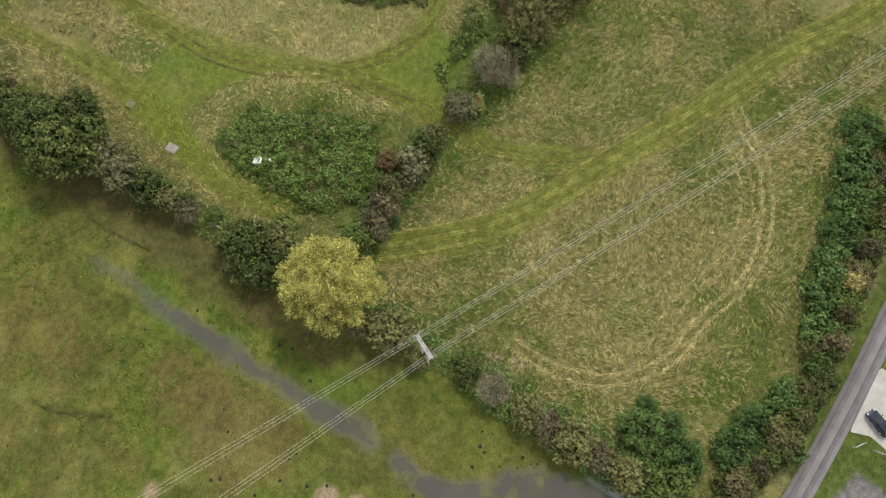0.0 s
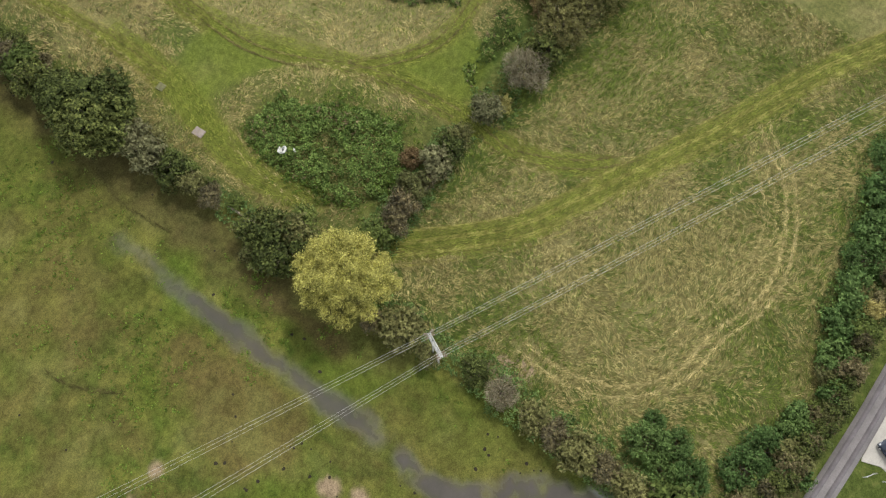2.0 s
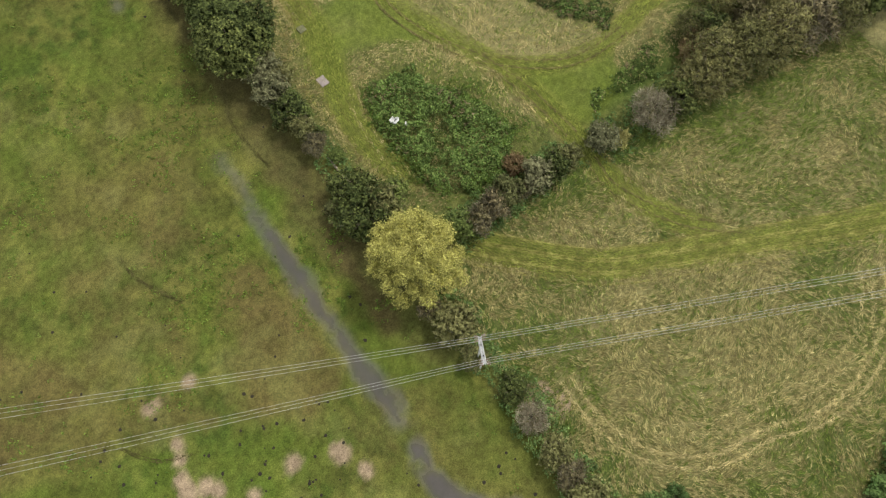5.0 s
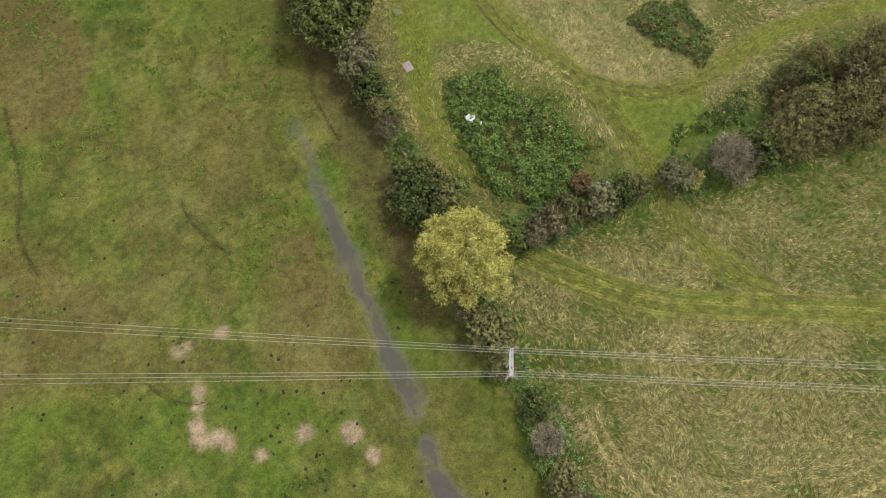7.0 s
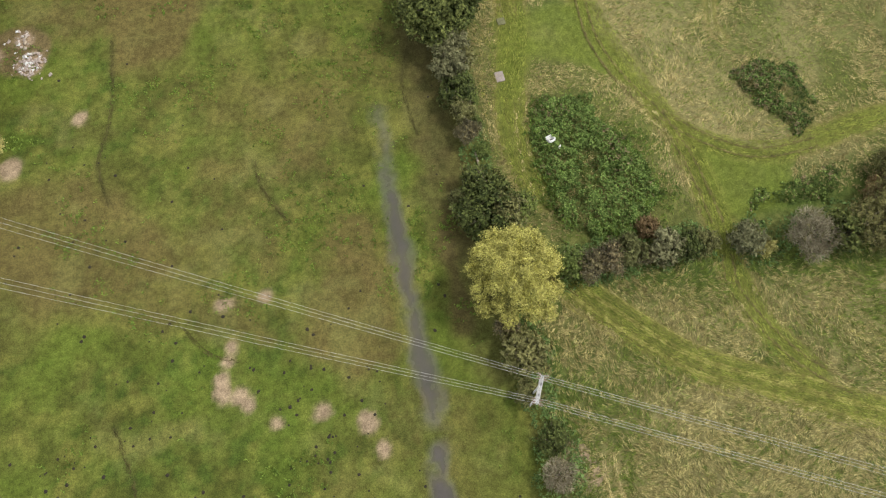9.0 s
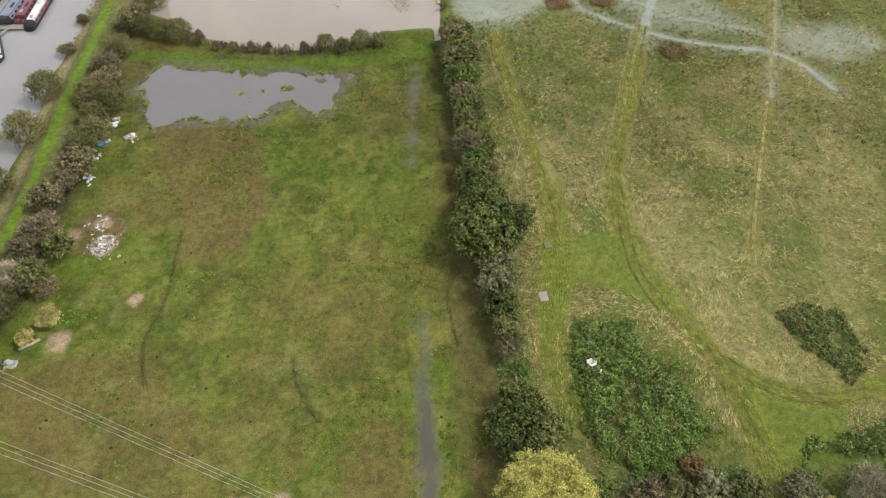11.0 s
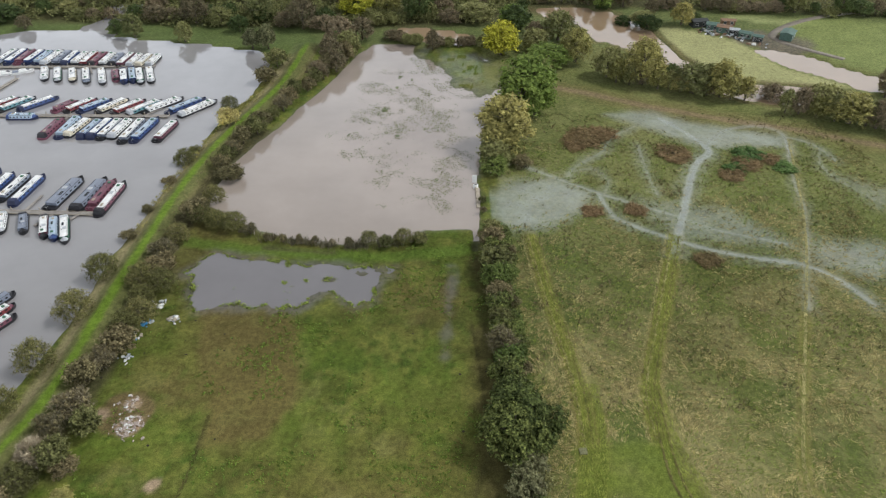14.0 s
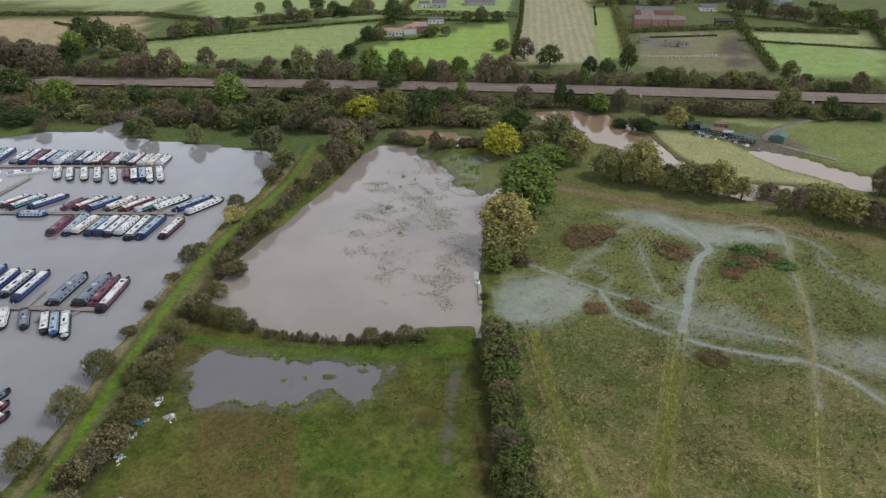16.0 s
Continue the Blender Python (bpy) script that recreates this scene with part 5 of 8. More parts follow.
plant_all([(-192.5, 361.7, 2.9, 6.7, "brown_tree"), (-179.6, 355.5, 3.6, 7.4, "brown_tree"), (-172.6, 372.3, 3.3, 5, "brown_tree"), (-108.4, 349, 6.6, 15.4, "green_tree"), (-67.9, 369.9, 5.5, 8.2, "brown_tree"), (-49.3, 349.6, 4.6, 9.7, "brown_tree"), (-82.3, 323.4, 5.2, 10.6, "olive_tree"), (-99.4, 317.7, 4.5, 7.3, "olive_tree"), (-61.5, 312.5, 4.8, 12.8, "brown_tree"), (-89.5, 309.3, 3.5, 6.5, "dark_tree"), (-28.8, 376.6, 4.9, 6.6, "dark_tree"), (-25.1, 334.9, 5.4, 11.7, "tan_willow"), (-39.1, 331.1, 6.7, 9.2, "yellow_tree"), (-10, 326.3, 5.3, 14.8, "dark_tree"), (-28.5, 316.9, 2.9, 5.1, "olive_tree"), (-41.9, 288.6, 5.7, 11.7, "brown_tree"), (-33.9, 299.7, 4.3, 8.5, "brown_tree"), (-79.1, 288.4, 3, 7.7, "silver_tree"), (-72.5, 288.4, 3, 9.3, "silver_tree"), (-52.7, 312.5, 4.8, 5.5, "brown_tree")], "trees south of the railway")
plant_all([(-69.9, 314.7, 3.8, 6.5, "brown_tree"), (-21.2, 299.1, 3.1, 4, "brown_tree"), (-14.2, 294.1, 2.4, 4.1, "olive_tree"), (-99.4, 352.6, 4.2, 7.2, "brown_tree"), (-90.5, 366.1, 4.7, 4.6, "brown_tree"), (-79.8, 362.5, 4.3, 5.6, "dark_tree"), (-38.5, 368.9, 3.3, 4, "brown_tree"), (43.4, 389.2, 4.2, 9.8, "brown_tree"), (77, 382.7, 2.3, 9.6, "green_tree"), (71.2, 383.1, 3, 8, "brown_tree"), (83.1, 385.2, 3.4, 5.1, "brown_tree"), (107.4, 383, 2.7, 5.7, "green_tree"), (92.2, 382.8, 2.3, 3.9, "tan_willow"), (9.9, 361.7, 2.5, 9.5, "green_tree"), (-0.1, 343.7, 5.2, 10.3, "dark_tree"), (41.8, 352.6, 3.9, 9, "brown_tree"), (59.4, 348.7, 2.5, 12.8, "dark_tree"), (64.2, 348.5, 2.1, 8.4, "dark_tree"), (54.1, 348.5, 2.1, 5.8, "olive_tree"), (71.9, 345.2, 1.7, 7.5, "dark_tree")], "trees south of the railway")
plant_all([(77.5, 340.1, 3.8, 8.8, "green_tree"), (88.5, 343.1, 3.8, 9.7, "brown_tree"), (32.4, 312.8, 5.4, 9.4, "green_tree"), (41, 301.6, 3.1, 6.4, "brown_tree"), (16.2, 324.1, 6.6, 7, "olive_tree"), (4.4, 320.2, 4.2, 5.7, "brown_tree"), (83.5, 319.6, 2.9, 4.4, "dark_tree"), (91.8, 317.6, 4.2, 5.7, "olive_tree"), (-3.4, 287.1, 2.4, 7.9, "brown_tree"), (22, 346.3, 4.2, 6.2, "brown_tree"), (14.5, 352.1, 3.2, 7.4, "brown_tree"), (99.6, 333.6, 2.7, 6.3, "brown_tree"), (136.5, 379.5, 3, 9.8, "olive_tree"), (165.5, 377.8, 3.4, 6, "olive_tree"), (176.6, 380.2, 4.5, 4.9, "brown_tree"), (223.8, 372.5, 3.3, 10.5, "brown_tree"), (217.4, 375.8, 3, 5.1, "brown_tree"), (168.4, 334.5, 4.4, 12.7, "olive_tree"), (109.5, 317.5, 3.9, 9, "tan_willow"), (116.6, 319.2, 2, 4.5, "dark_tree")], "trees south of the railway")
plant_all([(134, 337.4, 4.4, 6.9, "brown_tree"), (127, 338.1, 2.7, 5.5, "brown_tree"), (142.9, 335.6, 3.7, 4.4, "brown_tree"), (151.3, 335.6, 3.7, 4, "brown_tree"), (158.8, 335.4, 3.4, 4.5, "brown_tree"), (176.8, 333.7, 2.7, 4.6, "dark_tree"), (188.5, 331.1, 3.4, 9.5, "dark_tree"), (197.7, 331.9, 5, 5.8, "dark_tree"), (205.1, 330.8, 2.7, 6.2, "brown_tree"), (93, 312.6, 4.8, 5.5, "dark_tree"), (108.5, 340.3, 4.1, 5.3, "brown_tree")], "trees south of the railway")
plant_all([(-227.6, 400.4, 7.5, 16.4, "brown_tree"), (-252.6, 426.2, 9.1, 14.1, "brown_tree"), (-266.5, 429.4, 6.7, 16.6, "brown_tree"), (-233.5, 450, 5.7, 15.3, "green_tree"), (-214, 451.7, 3.9, 5.9, "olive_tree"), (-200.2, 401.7, 5.9, 9.9, "brown_tree"), (-191.8, 399.1, 4.7, 7.1, "olive_tree"), (-177.7, 399.6, 5.9, 13.7, "brown_tree"), (-200.2, 457.2, 4.9, 7, "dark_tree"), (-166.8, 399.3, 5.1, 11.9, "brown_tree"), (-156, 399.6, 5.9, 15.6, "brown_tree"), (-148, 400.5, 3.6, 8.3, "green_tree"), (-142.9, 426.3, 4.6, 11.2, "brown_tree"), (-132.1, 421.1, 2.9, 5.7, "brown_tree"), (-125.8, 423.5, 3.3, 5.7, "brown_tree"), (-104.7, 423.7, 3.7, 7.1, "brown_tree"), (-92.9, 418.8, 2.5, 6.7, "dark_tree"), (-82.4, 411.6, 5.2, 14.2, "olive_tree"), (-66.7, 403.8, 5.9, 14.8, "brown_tree"), (-59, 449.2, 3.5, 8.1, "dark_tree")], "trees north of the railway")
plant_all([(-54.2, 399.4, 5.1, 9.9, "brown_tree"), (-41, 397.5, 5.5, 16.6, "green_tree"), (-26, 399.4, 5.1, 15.8, "green_tree"), (-15, 395.1, 4.3, 11.9, "tan_willow"), (-6.4, 394.3, 2.7, 12.2, "brown_tree"), (-105.2, 399.3, 5.1, 6, "brown_tree"), (-91.8, 397.4, 5.1, 5, "brown_tree"), (-1.2, 399.7, 5.9, 9.8, "brown_tree"), (9.2, 402.8, 4, 11.2, "green_tree"), (24.4, 391.5, 5, 14.6, "brown_tree"), (35.1, 391.9, 5.8, 14.4, "brown_tree"), (38.9, 472.5, 4.1, 6.2, "olive_tree"), (51.4, 447.6, 5.2, 12.1, "brown_tree"), (64.6, 429.1, 5.4, 11.6, "dark_tree"), (56.4, 392, 5.8, 5.8, "olive_tree"), (85.7, 411, 3.6, 9.4, "dark_tree"), (94, 403.1, 4.4, 10.1, "dark_tree"), (109.9, 419.5, 3.7, 13.7, "dark_tree"), (117, 394.6, 3.1, 5.3, "dark_tree"), (123.5, 391.4, 4.6, 8.9, "olive_tree")], "trees north of the railway")
plant_all([(131.4, 389.2, 3.8, 8.9, "olive_tree"), (161.6, 387.8, 5, 7.8, "tan_willow"), (152.9, 383.4, 3.4, 5.1, "brown_tree"), (174, 395, 3.9, 5.2, "olive_tree"), (195.6, 395, 3.9, 11, "olive_tree"), (205.2, 394.6, 3.1, 4.4, "dark_tree"), (209.9, 379.9, 3.8, 5, "green_tree")], "trees north of the railway")
plant_all([(-44, 272, 4, 10, "brown_tree"), (-41, 264, 3.4, 8, "brown_tree"), (-38, 280, 4, 9, "olive_tree"), (-40, 290, 3.4, 7, "olive_tree"), (-47, 256, 3, 7, "brown_tree"), (36, 250, 4.4, 9, "olive_tree"), (176, 205, 5, 11, "olive_tree"), (155, 211, 4.5, 11, "dark_tree")], "riverside trees")
for i, t in enumerate(np.linspace(0, 1, 24)):
    x, y = (68 + 44 * t / 0.45, 254 - 18 * t / 0.45) if t < 0.45 else (118 + 62 * (t - 0.45) / 0.55, 229 - 25 * (t - 0.45) / 0.55)
    plant(("tan_willow", "olive_tree", "brown_tree", "tan_willow", "olive_tree")[i % 5], x + rng.uniform(-1, 1), y + rng.uniform(-1.5, 1.5), rng.uniform(2.0, 3.0), rng.uniform(5.5, 9.5), "willows along the river bank")
MIX = ("dark_tree", "olive_tree", "brown_tree", "brown_tree", "olive_tree", "green_tree", "brown_tree")


def belt(line, count, spread_y, sizes, tall, group, mix=MIX):
    line = np.array(line, float)
    for i in range(count):
        t = (i + rng.uniform(0.1, 0.9)) / count * (len(line) - 1)
        j = min(int(t), len(line) - 2)
        x, y = line[j] + (line[j + 1] - line[j]) * (t - j)
        s = rng.uniform(*sizes)
        y += rng.uniform(-spread_y, spread_y)
        h = rng.uniform(*tall) * (0.6 + 0.4 * s / sizes[1])
        plant(mix[int(rng.integers(len(mix)))], x, y, s, h, group)


def scrub(line, count, spread_y, sizes, tall, label, mix):
    """Countless bushes grown into one another: one object for each kind of leaf."""
    line = np.array(line, float)
    heaps = {}
    for i in range(count):
        t = (i + rng.uniform(0.1, 0.9)) / count * (len(line) - 1)
        j = min(int(t), len(line) - 2)
        x, y = line[j] + (line[j + 1] - line[j]) * (t - j)
        y += rng.uniform(-spread_y, spread_y)
        s = rng.uniform(*sizes) * 1.38
        h = rng.uniform(*tall) * 1.15 * (0.6 + 0.4 * s / (sizes[1] * 1.38))
        kind = mix[int(rng.integers(len(mix)))]
        r = np.random.default_rng(1000 + i)
        me = leaves_mesh("scrub", r, lobes_for(r, 1.0, h / s, 0.02, 26, 0.8, True), 1900, 0.5 / s, 0.4 / s)
        co = np.empty(len(me.vertices) * 3, np.float32)
        me.vertices.foreach_get("co", co)
        bpy.data.meshes.remove(me)
        V = co.reshape(-1, 3) * s + (x, y, ground_z(x, y) - 0.1)
        heaps.setdefault(KINDS[kind][7], []).append((V, np.arange(len(V)).reshape(-1, 3)))
    for leaf, pieces in heaps.items():
        tagged(part("scrub", mesh_of("scrub", *join_arrays(pieces)), M[leaf]), label, "scrub", kind="stuff")


scrub([(-290, 366), (-190, 366), (-100, 362), (-20, 356), (40, 350), (150, 340), (235, 325)], 46, 7, (2.2, 3.8), (3, 6), "tangled brown and olive scrub south of the railway", ("brown_tree", "olive_tree", "brown_tree", "dark_tree"))
scrub([(-280, 340), (-190, 336), (-120, 330), (-60, 324), (10, 328)], 30, 7, (2.4, 4.2), (4, 7), "tangled brown and olive scrub south of the railway", ("brown_tree", "olive_tree", "dark_tree"))
scrub([(-330, 404), (-200, 402), (-100, 398), (0, 392), (100, 386), (180, 379), (280, 366)], 66, 4, (2.4, 4.6), (4, 9), "tangled brown and olive scrub north of the railway", ("brown_tree", "brown_tree", "olive_tree", "dark_tree"))
belt([(-330, 440), (-220, 422)], 14, 22, (5, 8), (11, 16), "trees of a far copse", ("dark_tree", "brown_tree", "brown_tree"))
scrub([(-22, 298), (-6, 294), (12, 292), (24, 288)], 9, 2, (1.6, 2.6), (2.4, 4.4), "low brown scrub along the flooded bank", ("brown_tree", "olive_tree"))
belt([(165, 244), (190, 236), (240, 218)], 8, 4, (2.4, 4), (4, 9), "riverside trees", ("olive_tree", "tan_willow", "brown_tree"))

# grass, docks and brambles: countless small things
def flow(X, Y):
    a = 2 * math.pi * (fbm(X, Y, 18, 101, 2) * 1.2 + 0.36 * vnoise(X, Y, 2.4, 105) + 0.16 * vnoise(X, Y, 0.9, 107))
    return np.stack([np.cos(a), np.sin(a)], -1)


def tufted(X, Y, r, blades, reach=0.42, side=0.13):
    """Blades drawn out of each place, lying together in one long tuft."""
    f = np.repeat(flow(X, Y), blades, 0)
    n = len(f)
    big = np.repeat(r.uniform(0.6, 1.5, len(X)), blades)
    u, v = r.uniform(-1, 1, n) * reach * big, r.normal(size=n) * side * big
    return np.repeat(X, blades) + f[:, 0] * u - f[:, 1] * v, np.repeat(Y, blades) + f[:, 1] * u + f[:, 0] * v


def grass_mesh(name, X, Y, r, length, width, lean, blades=1):
    if blades > 1:
        X, Y = tufted(X, Y, r, blades)
    n = len(X)
    f = flow(X, Y)
    tip = np.concatenate([f * lean + r.normal(size=(n, 2)) * (0.45 if blades == 1 else 0.36), np.ones((n, 1)) * 0.45], 1)
    along = unit(tip)
    nrm = unit(np.cross(np.cross(along, np.array([0, 0, 1.0])), along) + r.normal(size=(n, 3)) * 0.25)
    L = length * r.uniform(0.5, 1.5, n)
    p = np.stack([X, Y, heights(X, Y)], -1) + along * L[:, None] * 0.42
    V, F = leaf_tris(p, nrm, along, L, width * r.uniform(0.5, 1.5, n))
    return mesh_of(name, V, F)


def scatter(n, x0, x1, y0, y1, r, keep):
    X, Y = r.uniform(x0, x1, n), r.uniform(y0, y1, n)
    Z = heights(X, Y)
    i, j, _, _ = cell(X, Y)
    C, G = GC[j, i], GL[j, i]
    k = keep(X, Y, Z, C, G) & (Z > 0.04) & (GF[j, i] < r.uniform(0.1, 0.5, n))
    return X[k], Y[k]


def off_rings(X, Y):
    """True where no wheel has pressed the hay flat."""
    free = np.ones(len(X), bool)
    for pts, _ in STRAW_RINGS:
        free &= np.abs(line_distance(X, Y, pts) - 0.9) > 0.25
    return free


r = np.random.default_rng(21)
X, Y = scatter(38000, 18.5, 112, -41, 32, r, lambda X, Y, Z, C, G: (G > 0.35) & off_rings(X, Y))
s = fbm(X, Y, 7, 111) + r.normal(size=len(X)) * 0.17 + 0.12 * np.exp(-((X - 55) ** 2 + (Y + 14) ** 2) / 700) + 0.06 * np.exp(-((X - 40) ** 2 + (Y - 2) ** 2) / 500) > 0.515
tagged(part("hay_grass", grass_mesh("hay_grass", X[s], Y[s], r, 0.62, 0.09, 1.0, 9), M["hay"]), "uncut straw-coloured hay beaten flat by rain", "grass", kind="stuff")
tagged(part("sedge_grass", grass_mesh("sedge_grass", X[~s], Y[~s], r, 0.7, 0.08, 0.9, 6), M["sedge"]), "long green grass between the hay", "grass", kind="stuff")
X, Y = scatter(40000, 18.5, 135, 38, 205, r, lambda X, Y, Z, C, G: (G > 0.35))
s = 0.5 * fbm(X, Y, 3.4, 121) + 0.5 * fbm(X, Y, 16, 123) + r.normal(size=len(X)) * 0.05 - np.clip((Y - 130) / 400, 0, 0.12) > 0.50
tagged(part("meadow_straw", grass_mesh("meadow_straw", X[s], Y[s], r, 0.5, 0.13, 0.8, 7), M["tussock"]), "rough tussocky straw grass of the meadow", "grass", kind="stuff")
tagged(part("meadow_grass", grass_mesh("meadow_grass", X[~s], Y[~s], r, 0.5, 0.12, 0.8, 3), M["sedge"]), "rough green grass of the meadow", "grass", kind="stuff")


X, Y = scatter(15000, 20, 135, 92, 226, r, lambda X, Y, Z, C, G: (fbm(X, Y, 6, 127) + r.normal(size=len(X)) * 0.10 > 0.53) & (G > 0.4))
for name, lo, hi, key, text in (("dead_tussocks", 0.0, 0.45, "dead_stem", "brown dead tussocks standing in wet meadow"), ("green_tussocks", 0.45, 0.6, "shade_leaf", "dark green rush tussocks standing in wet meadow"), ("straw_tussocks", 0.6, 1.0, "tussock", "pale straw tussocks standing in wet meadow")):
    q = lattice(np.floor(X * 3), np.floor(Y * 3), 5)
    pick = (q >= lo) & (q < hi)
    tx, ty = tufted(X[pick], Y[pick], r, 5, 0.3, 0.22)
    tagged(part(name, grass_mesh(name, tx, ty, r, 0.6, 0.17, 0.2), M[key]), text, "grass", kind="stuff")
X, Y = scatter(26000, 19, 96, 40, 108, r, lambda X, Y, Z, C, G: (G > 0.35) & (fbm(X, Y, 5, 129) + r.normal(size=len(X)) * 0.08 > 0.53))
tagged(part("bleached_grass", grass_mesh("bleached_grass", X, Y, r, 0.6, 0.06, 1.0, 5), M["flat_hay"]), "bleached fine grass combed by wind and rain", "grass", kind="stuff")


def pressed(lines, r, full=False, pitch=0.0, dense=22, shift=0.0, spread_=0.18):
    """Hay pressed flat along wheel tracks."""
    P, A = [], []
    for pts, much in lines:
        pts = np.array(pts)
        seg = np.diff(pts, axis=0)
        ln = np.linalg.norm(seg, axis=1)
        n = int(ln.sum() * (40 * much if not full else dense * much))
        k = r.choice(len(seg), n, p=ln / ln.sum())
        q = pts[k] + seg[k] * r.uniform(0, 1, (n, 1))
        t = unit(seg[k])
        side = (np.where(r.uniform(size=n) < 0.5, -0.9, 0.9) + r.normal(size=n) * spread_) if not full else r.uniform(-1.05, 1.05, n) * much
        if pitch:
            side = np.round(side / pitch) * pitch + shift + r.normal(size=n) * 0.10 + 0.25 * np.sin(q[:, 0] * 0.11 + q[:, 1] * 0.07)
        P.append(q + np.stack([-t[:, 1], t[:, 0]], -1) * side[:, None])
        A.append(t + r.normal(size=t.shape) * 0.28)
    P, A = np.concatenate(P), np.concatenate(A)
    n = len(P)
    V, F = leaf_tris(np.concatenate([P, (heights(P[:, 0], P[:, 1]) + r.uniform(0.05, 0.14, n))[:, None]], 1), unit(r.normal(size=(n, 3)) * 0.15 + [0, 0, 1.0]),
                     np.concatenate([A, np.zeros((n, 1))], 1), r.uniform(0.4, 1.0, n) * (2.2 if pitch else 1.0), r.uniform(0.06, 0.15, n) * (0.4 if pitch else 1.0))
    return mesh_of("pressed_hay", V, F)


tagged(part("pressed_hay", pressed(STRAW_RINGS, r, spread_=0.24), M["flat_hay"]), "pale hay pressed flat along wheel tracks", "grass", kind="stuff")
tagged(part("faint_lines", pressed([(p, 0.13) for p in FAINT_LINES], r), M["comb"]), "thin pale wheel lines across mown grass", "track", kind="stuff")
LONG = MOWN_TRACKS[3][0]
tagged(part("track_streaks", pressed([([(x + 0.5 * o, y + 0.87 * o) for x, y in LONG], 0.55) for o in (-2.6, -0.4, 1.9)], r, spread_=0.10), M["comb"]), "long pale streaks of hay along a mown track", "track", kind="stuff")
tagged(part("wheel_ruts", pressed([(p, 0.75) for p in RUTS] + [(MOWN_TRACKS[k][0], 0.4) for k in (4, 5)], r, spread_=0.13), M["rut"]), "worn dark wheel ruts in the grass", "track", kind="stuff")
tagged(part("worn_wheel_tracks", pressed([([(x - 1.6, y) for x, y in MOWN_TRACKS[k][0]], 0.3) for k in (4, 5)], r), M["flat_hay"]), "pale wheel tracks worn through the wet meadow", "track", kind="stuff")
tagged(part("combed_hay", pressed(MOWN_TRACKS[3:6], r, True, 0.62, 9), M["comb"]), "thin pale lines of hay left along the mown tracks", "grass", kind="stuff")
tagged(part("combed_sward", pressed(MOWN_TRACKS[3:6], r, True, 0.62, 8, 0.31), M["comb_dark"]), "thin dark green lines combed along the mown tracks", "grass", kind="stuff")
tagged(part("meadow_path", pressed([(MOWN_TRACKS[6][0], 0.35)], r, True, 0.0, 60), M["flat_hay"]), "narrow trodden path through the meadow", "track", kind="stuff")
TROD = [curve(p, 4) for p in ([(-46, 92), (-46.5, 76), (-49, 66), (-47, 58)], [(-22, 62), (-21, 56), (-17, 49)], [(7, 118), (8.5, 100), (9, 84), (6, 74), (7, 62)], [(-47, 20), (-44, 8), (-46, -6)], [(-36, 34), (-32, 29), (-27, 27)])]
tagged(part("trodden_track", pressed([(p, 0.3) for p in TROD], r, True, 0.0, 24), M["trodden"]), "dark narrow tracks trodden by grazing animals", "track", kind="stuff")
tagged(part("mown_grass", pressed([(p, h) for p, h in MOWN_TRACKS[:6]], r, True), M["mown"]), "short mown grass combed along the tracks", "grass", kind="stuff")


def thicket(name, outline, n, r, height, leaf, material, label, clump=1, patchy=0.0):
    xs, ys = [p[0] for p in outline], [p[1] for p in outline]
    X, Y = r.uniform(min(xs) - 2, max(xs) + 2, n), r.uniform(min(ys) - 2, max(ys) + 2, n)
    d = area_distance(X, Y, outline) + wobble(X, Y, 5, 2.4, 131) + wobble(X, Y, 1.6, 0.8, 133)
    k = (d < 0) & (fbm(X, Y, 4.5, 137) > patchy)
    X, Y, d = X[k], Y[k], d[k]
    Z = heights(X, Y) + np.clip(-d / 2.5, 0, 1) * height * (0.15 + 1.3 * np.clip(fbm(X, Y, 3.0, 141, 3) - 0.15, 0, 1)) * r.uniform(0.7, 1.08, len(X)) + np.clip(-d, 0, 1) * 0.85 * vnoise(X, Y, 1.15, 145)
    if clump > 1:
        # leaves gathered into rounded shoots, with gaps between them
        X, Y, Z = X[::clump], Y[::clump], Z[::clump]
        big = leaf / 0.27
        q = r.normal(size=(len(X) * clump, 3)) * (0.19 * big, 0.19 * big, 0.07 * big)
        X, Y, Z = np.repeat(X, clump) + q[:, 0], np.repeat(Y, clump) + q[:, 1], np.repeat(Z, clump) + 0.30 * big - 2.6 / big * (q[:, 0] ** 2 + q[:, 1] ** 2) + q[:, 2]
    m = len(X)
    V, F = leaf_tris(np.stack([X, Y, Z], -1), unit(r.normal(size=(m, 3)) * 0.6 + np.array([0, 0, 1.0])), r.normal(size=(m, 3)), leaf * r.uniform(0.6, 1.5, m), leaf * 0.8 * r.uniform(0.6, 1.4, m))
    return tagged(part(name, mesh_of(name, V, F), M[material]), label, "thicket", kind="stuff")


for outline, n in (([(-290, 372), (-290, 335), (-190, 326), (-120, 316), (-62, 312), (-8, 318), (30, 334), (60, 356), (0, 366), (-110, 374)], 84000), ([(-330, 402), (0, 392), (260, 366), (262, 380), (100, 400), (-330, 424)], 56000), ([(45, 362), (240, 338), (236, 322), (150, 336), (60, 346)], 16000)):
    thicket("undergrowth", outline, n, r, 3.2, 0.95, "t_olive", "tangled autumn scrub beneath lineside trees", 4, 0.42)
CORNER = [(31, 65), (35.3, 66), (39, 62), (42.7, 55.9), (45.4, 49.4), (46.9, 42.5), (43.5, 38.6), (38.3, 37), (32.2, 37.6), (28.4, 39.4), (27, 46.7), (26.8, 52.4), (27.4, 59), (28.6, 63)]
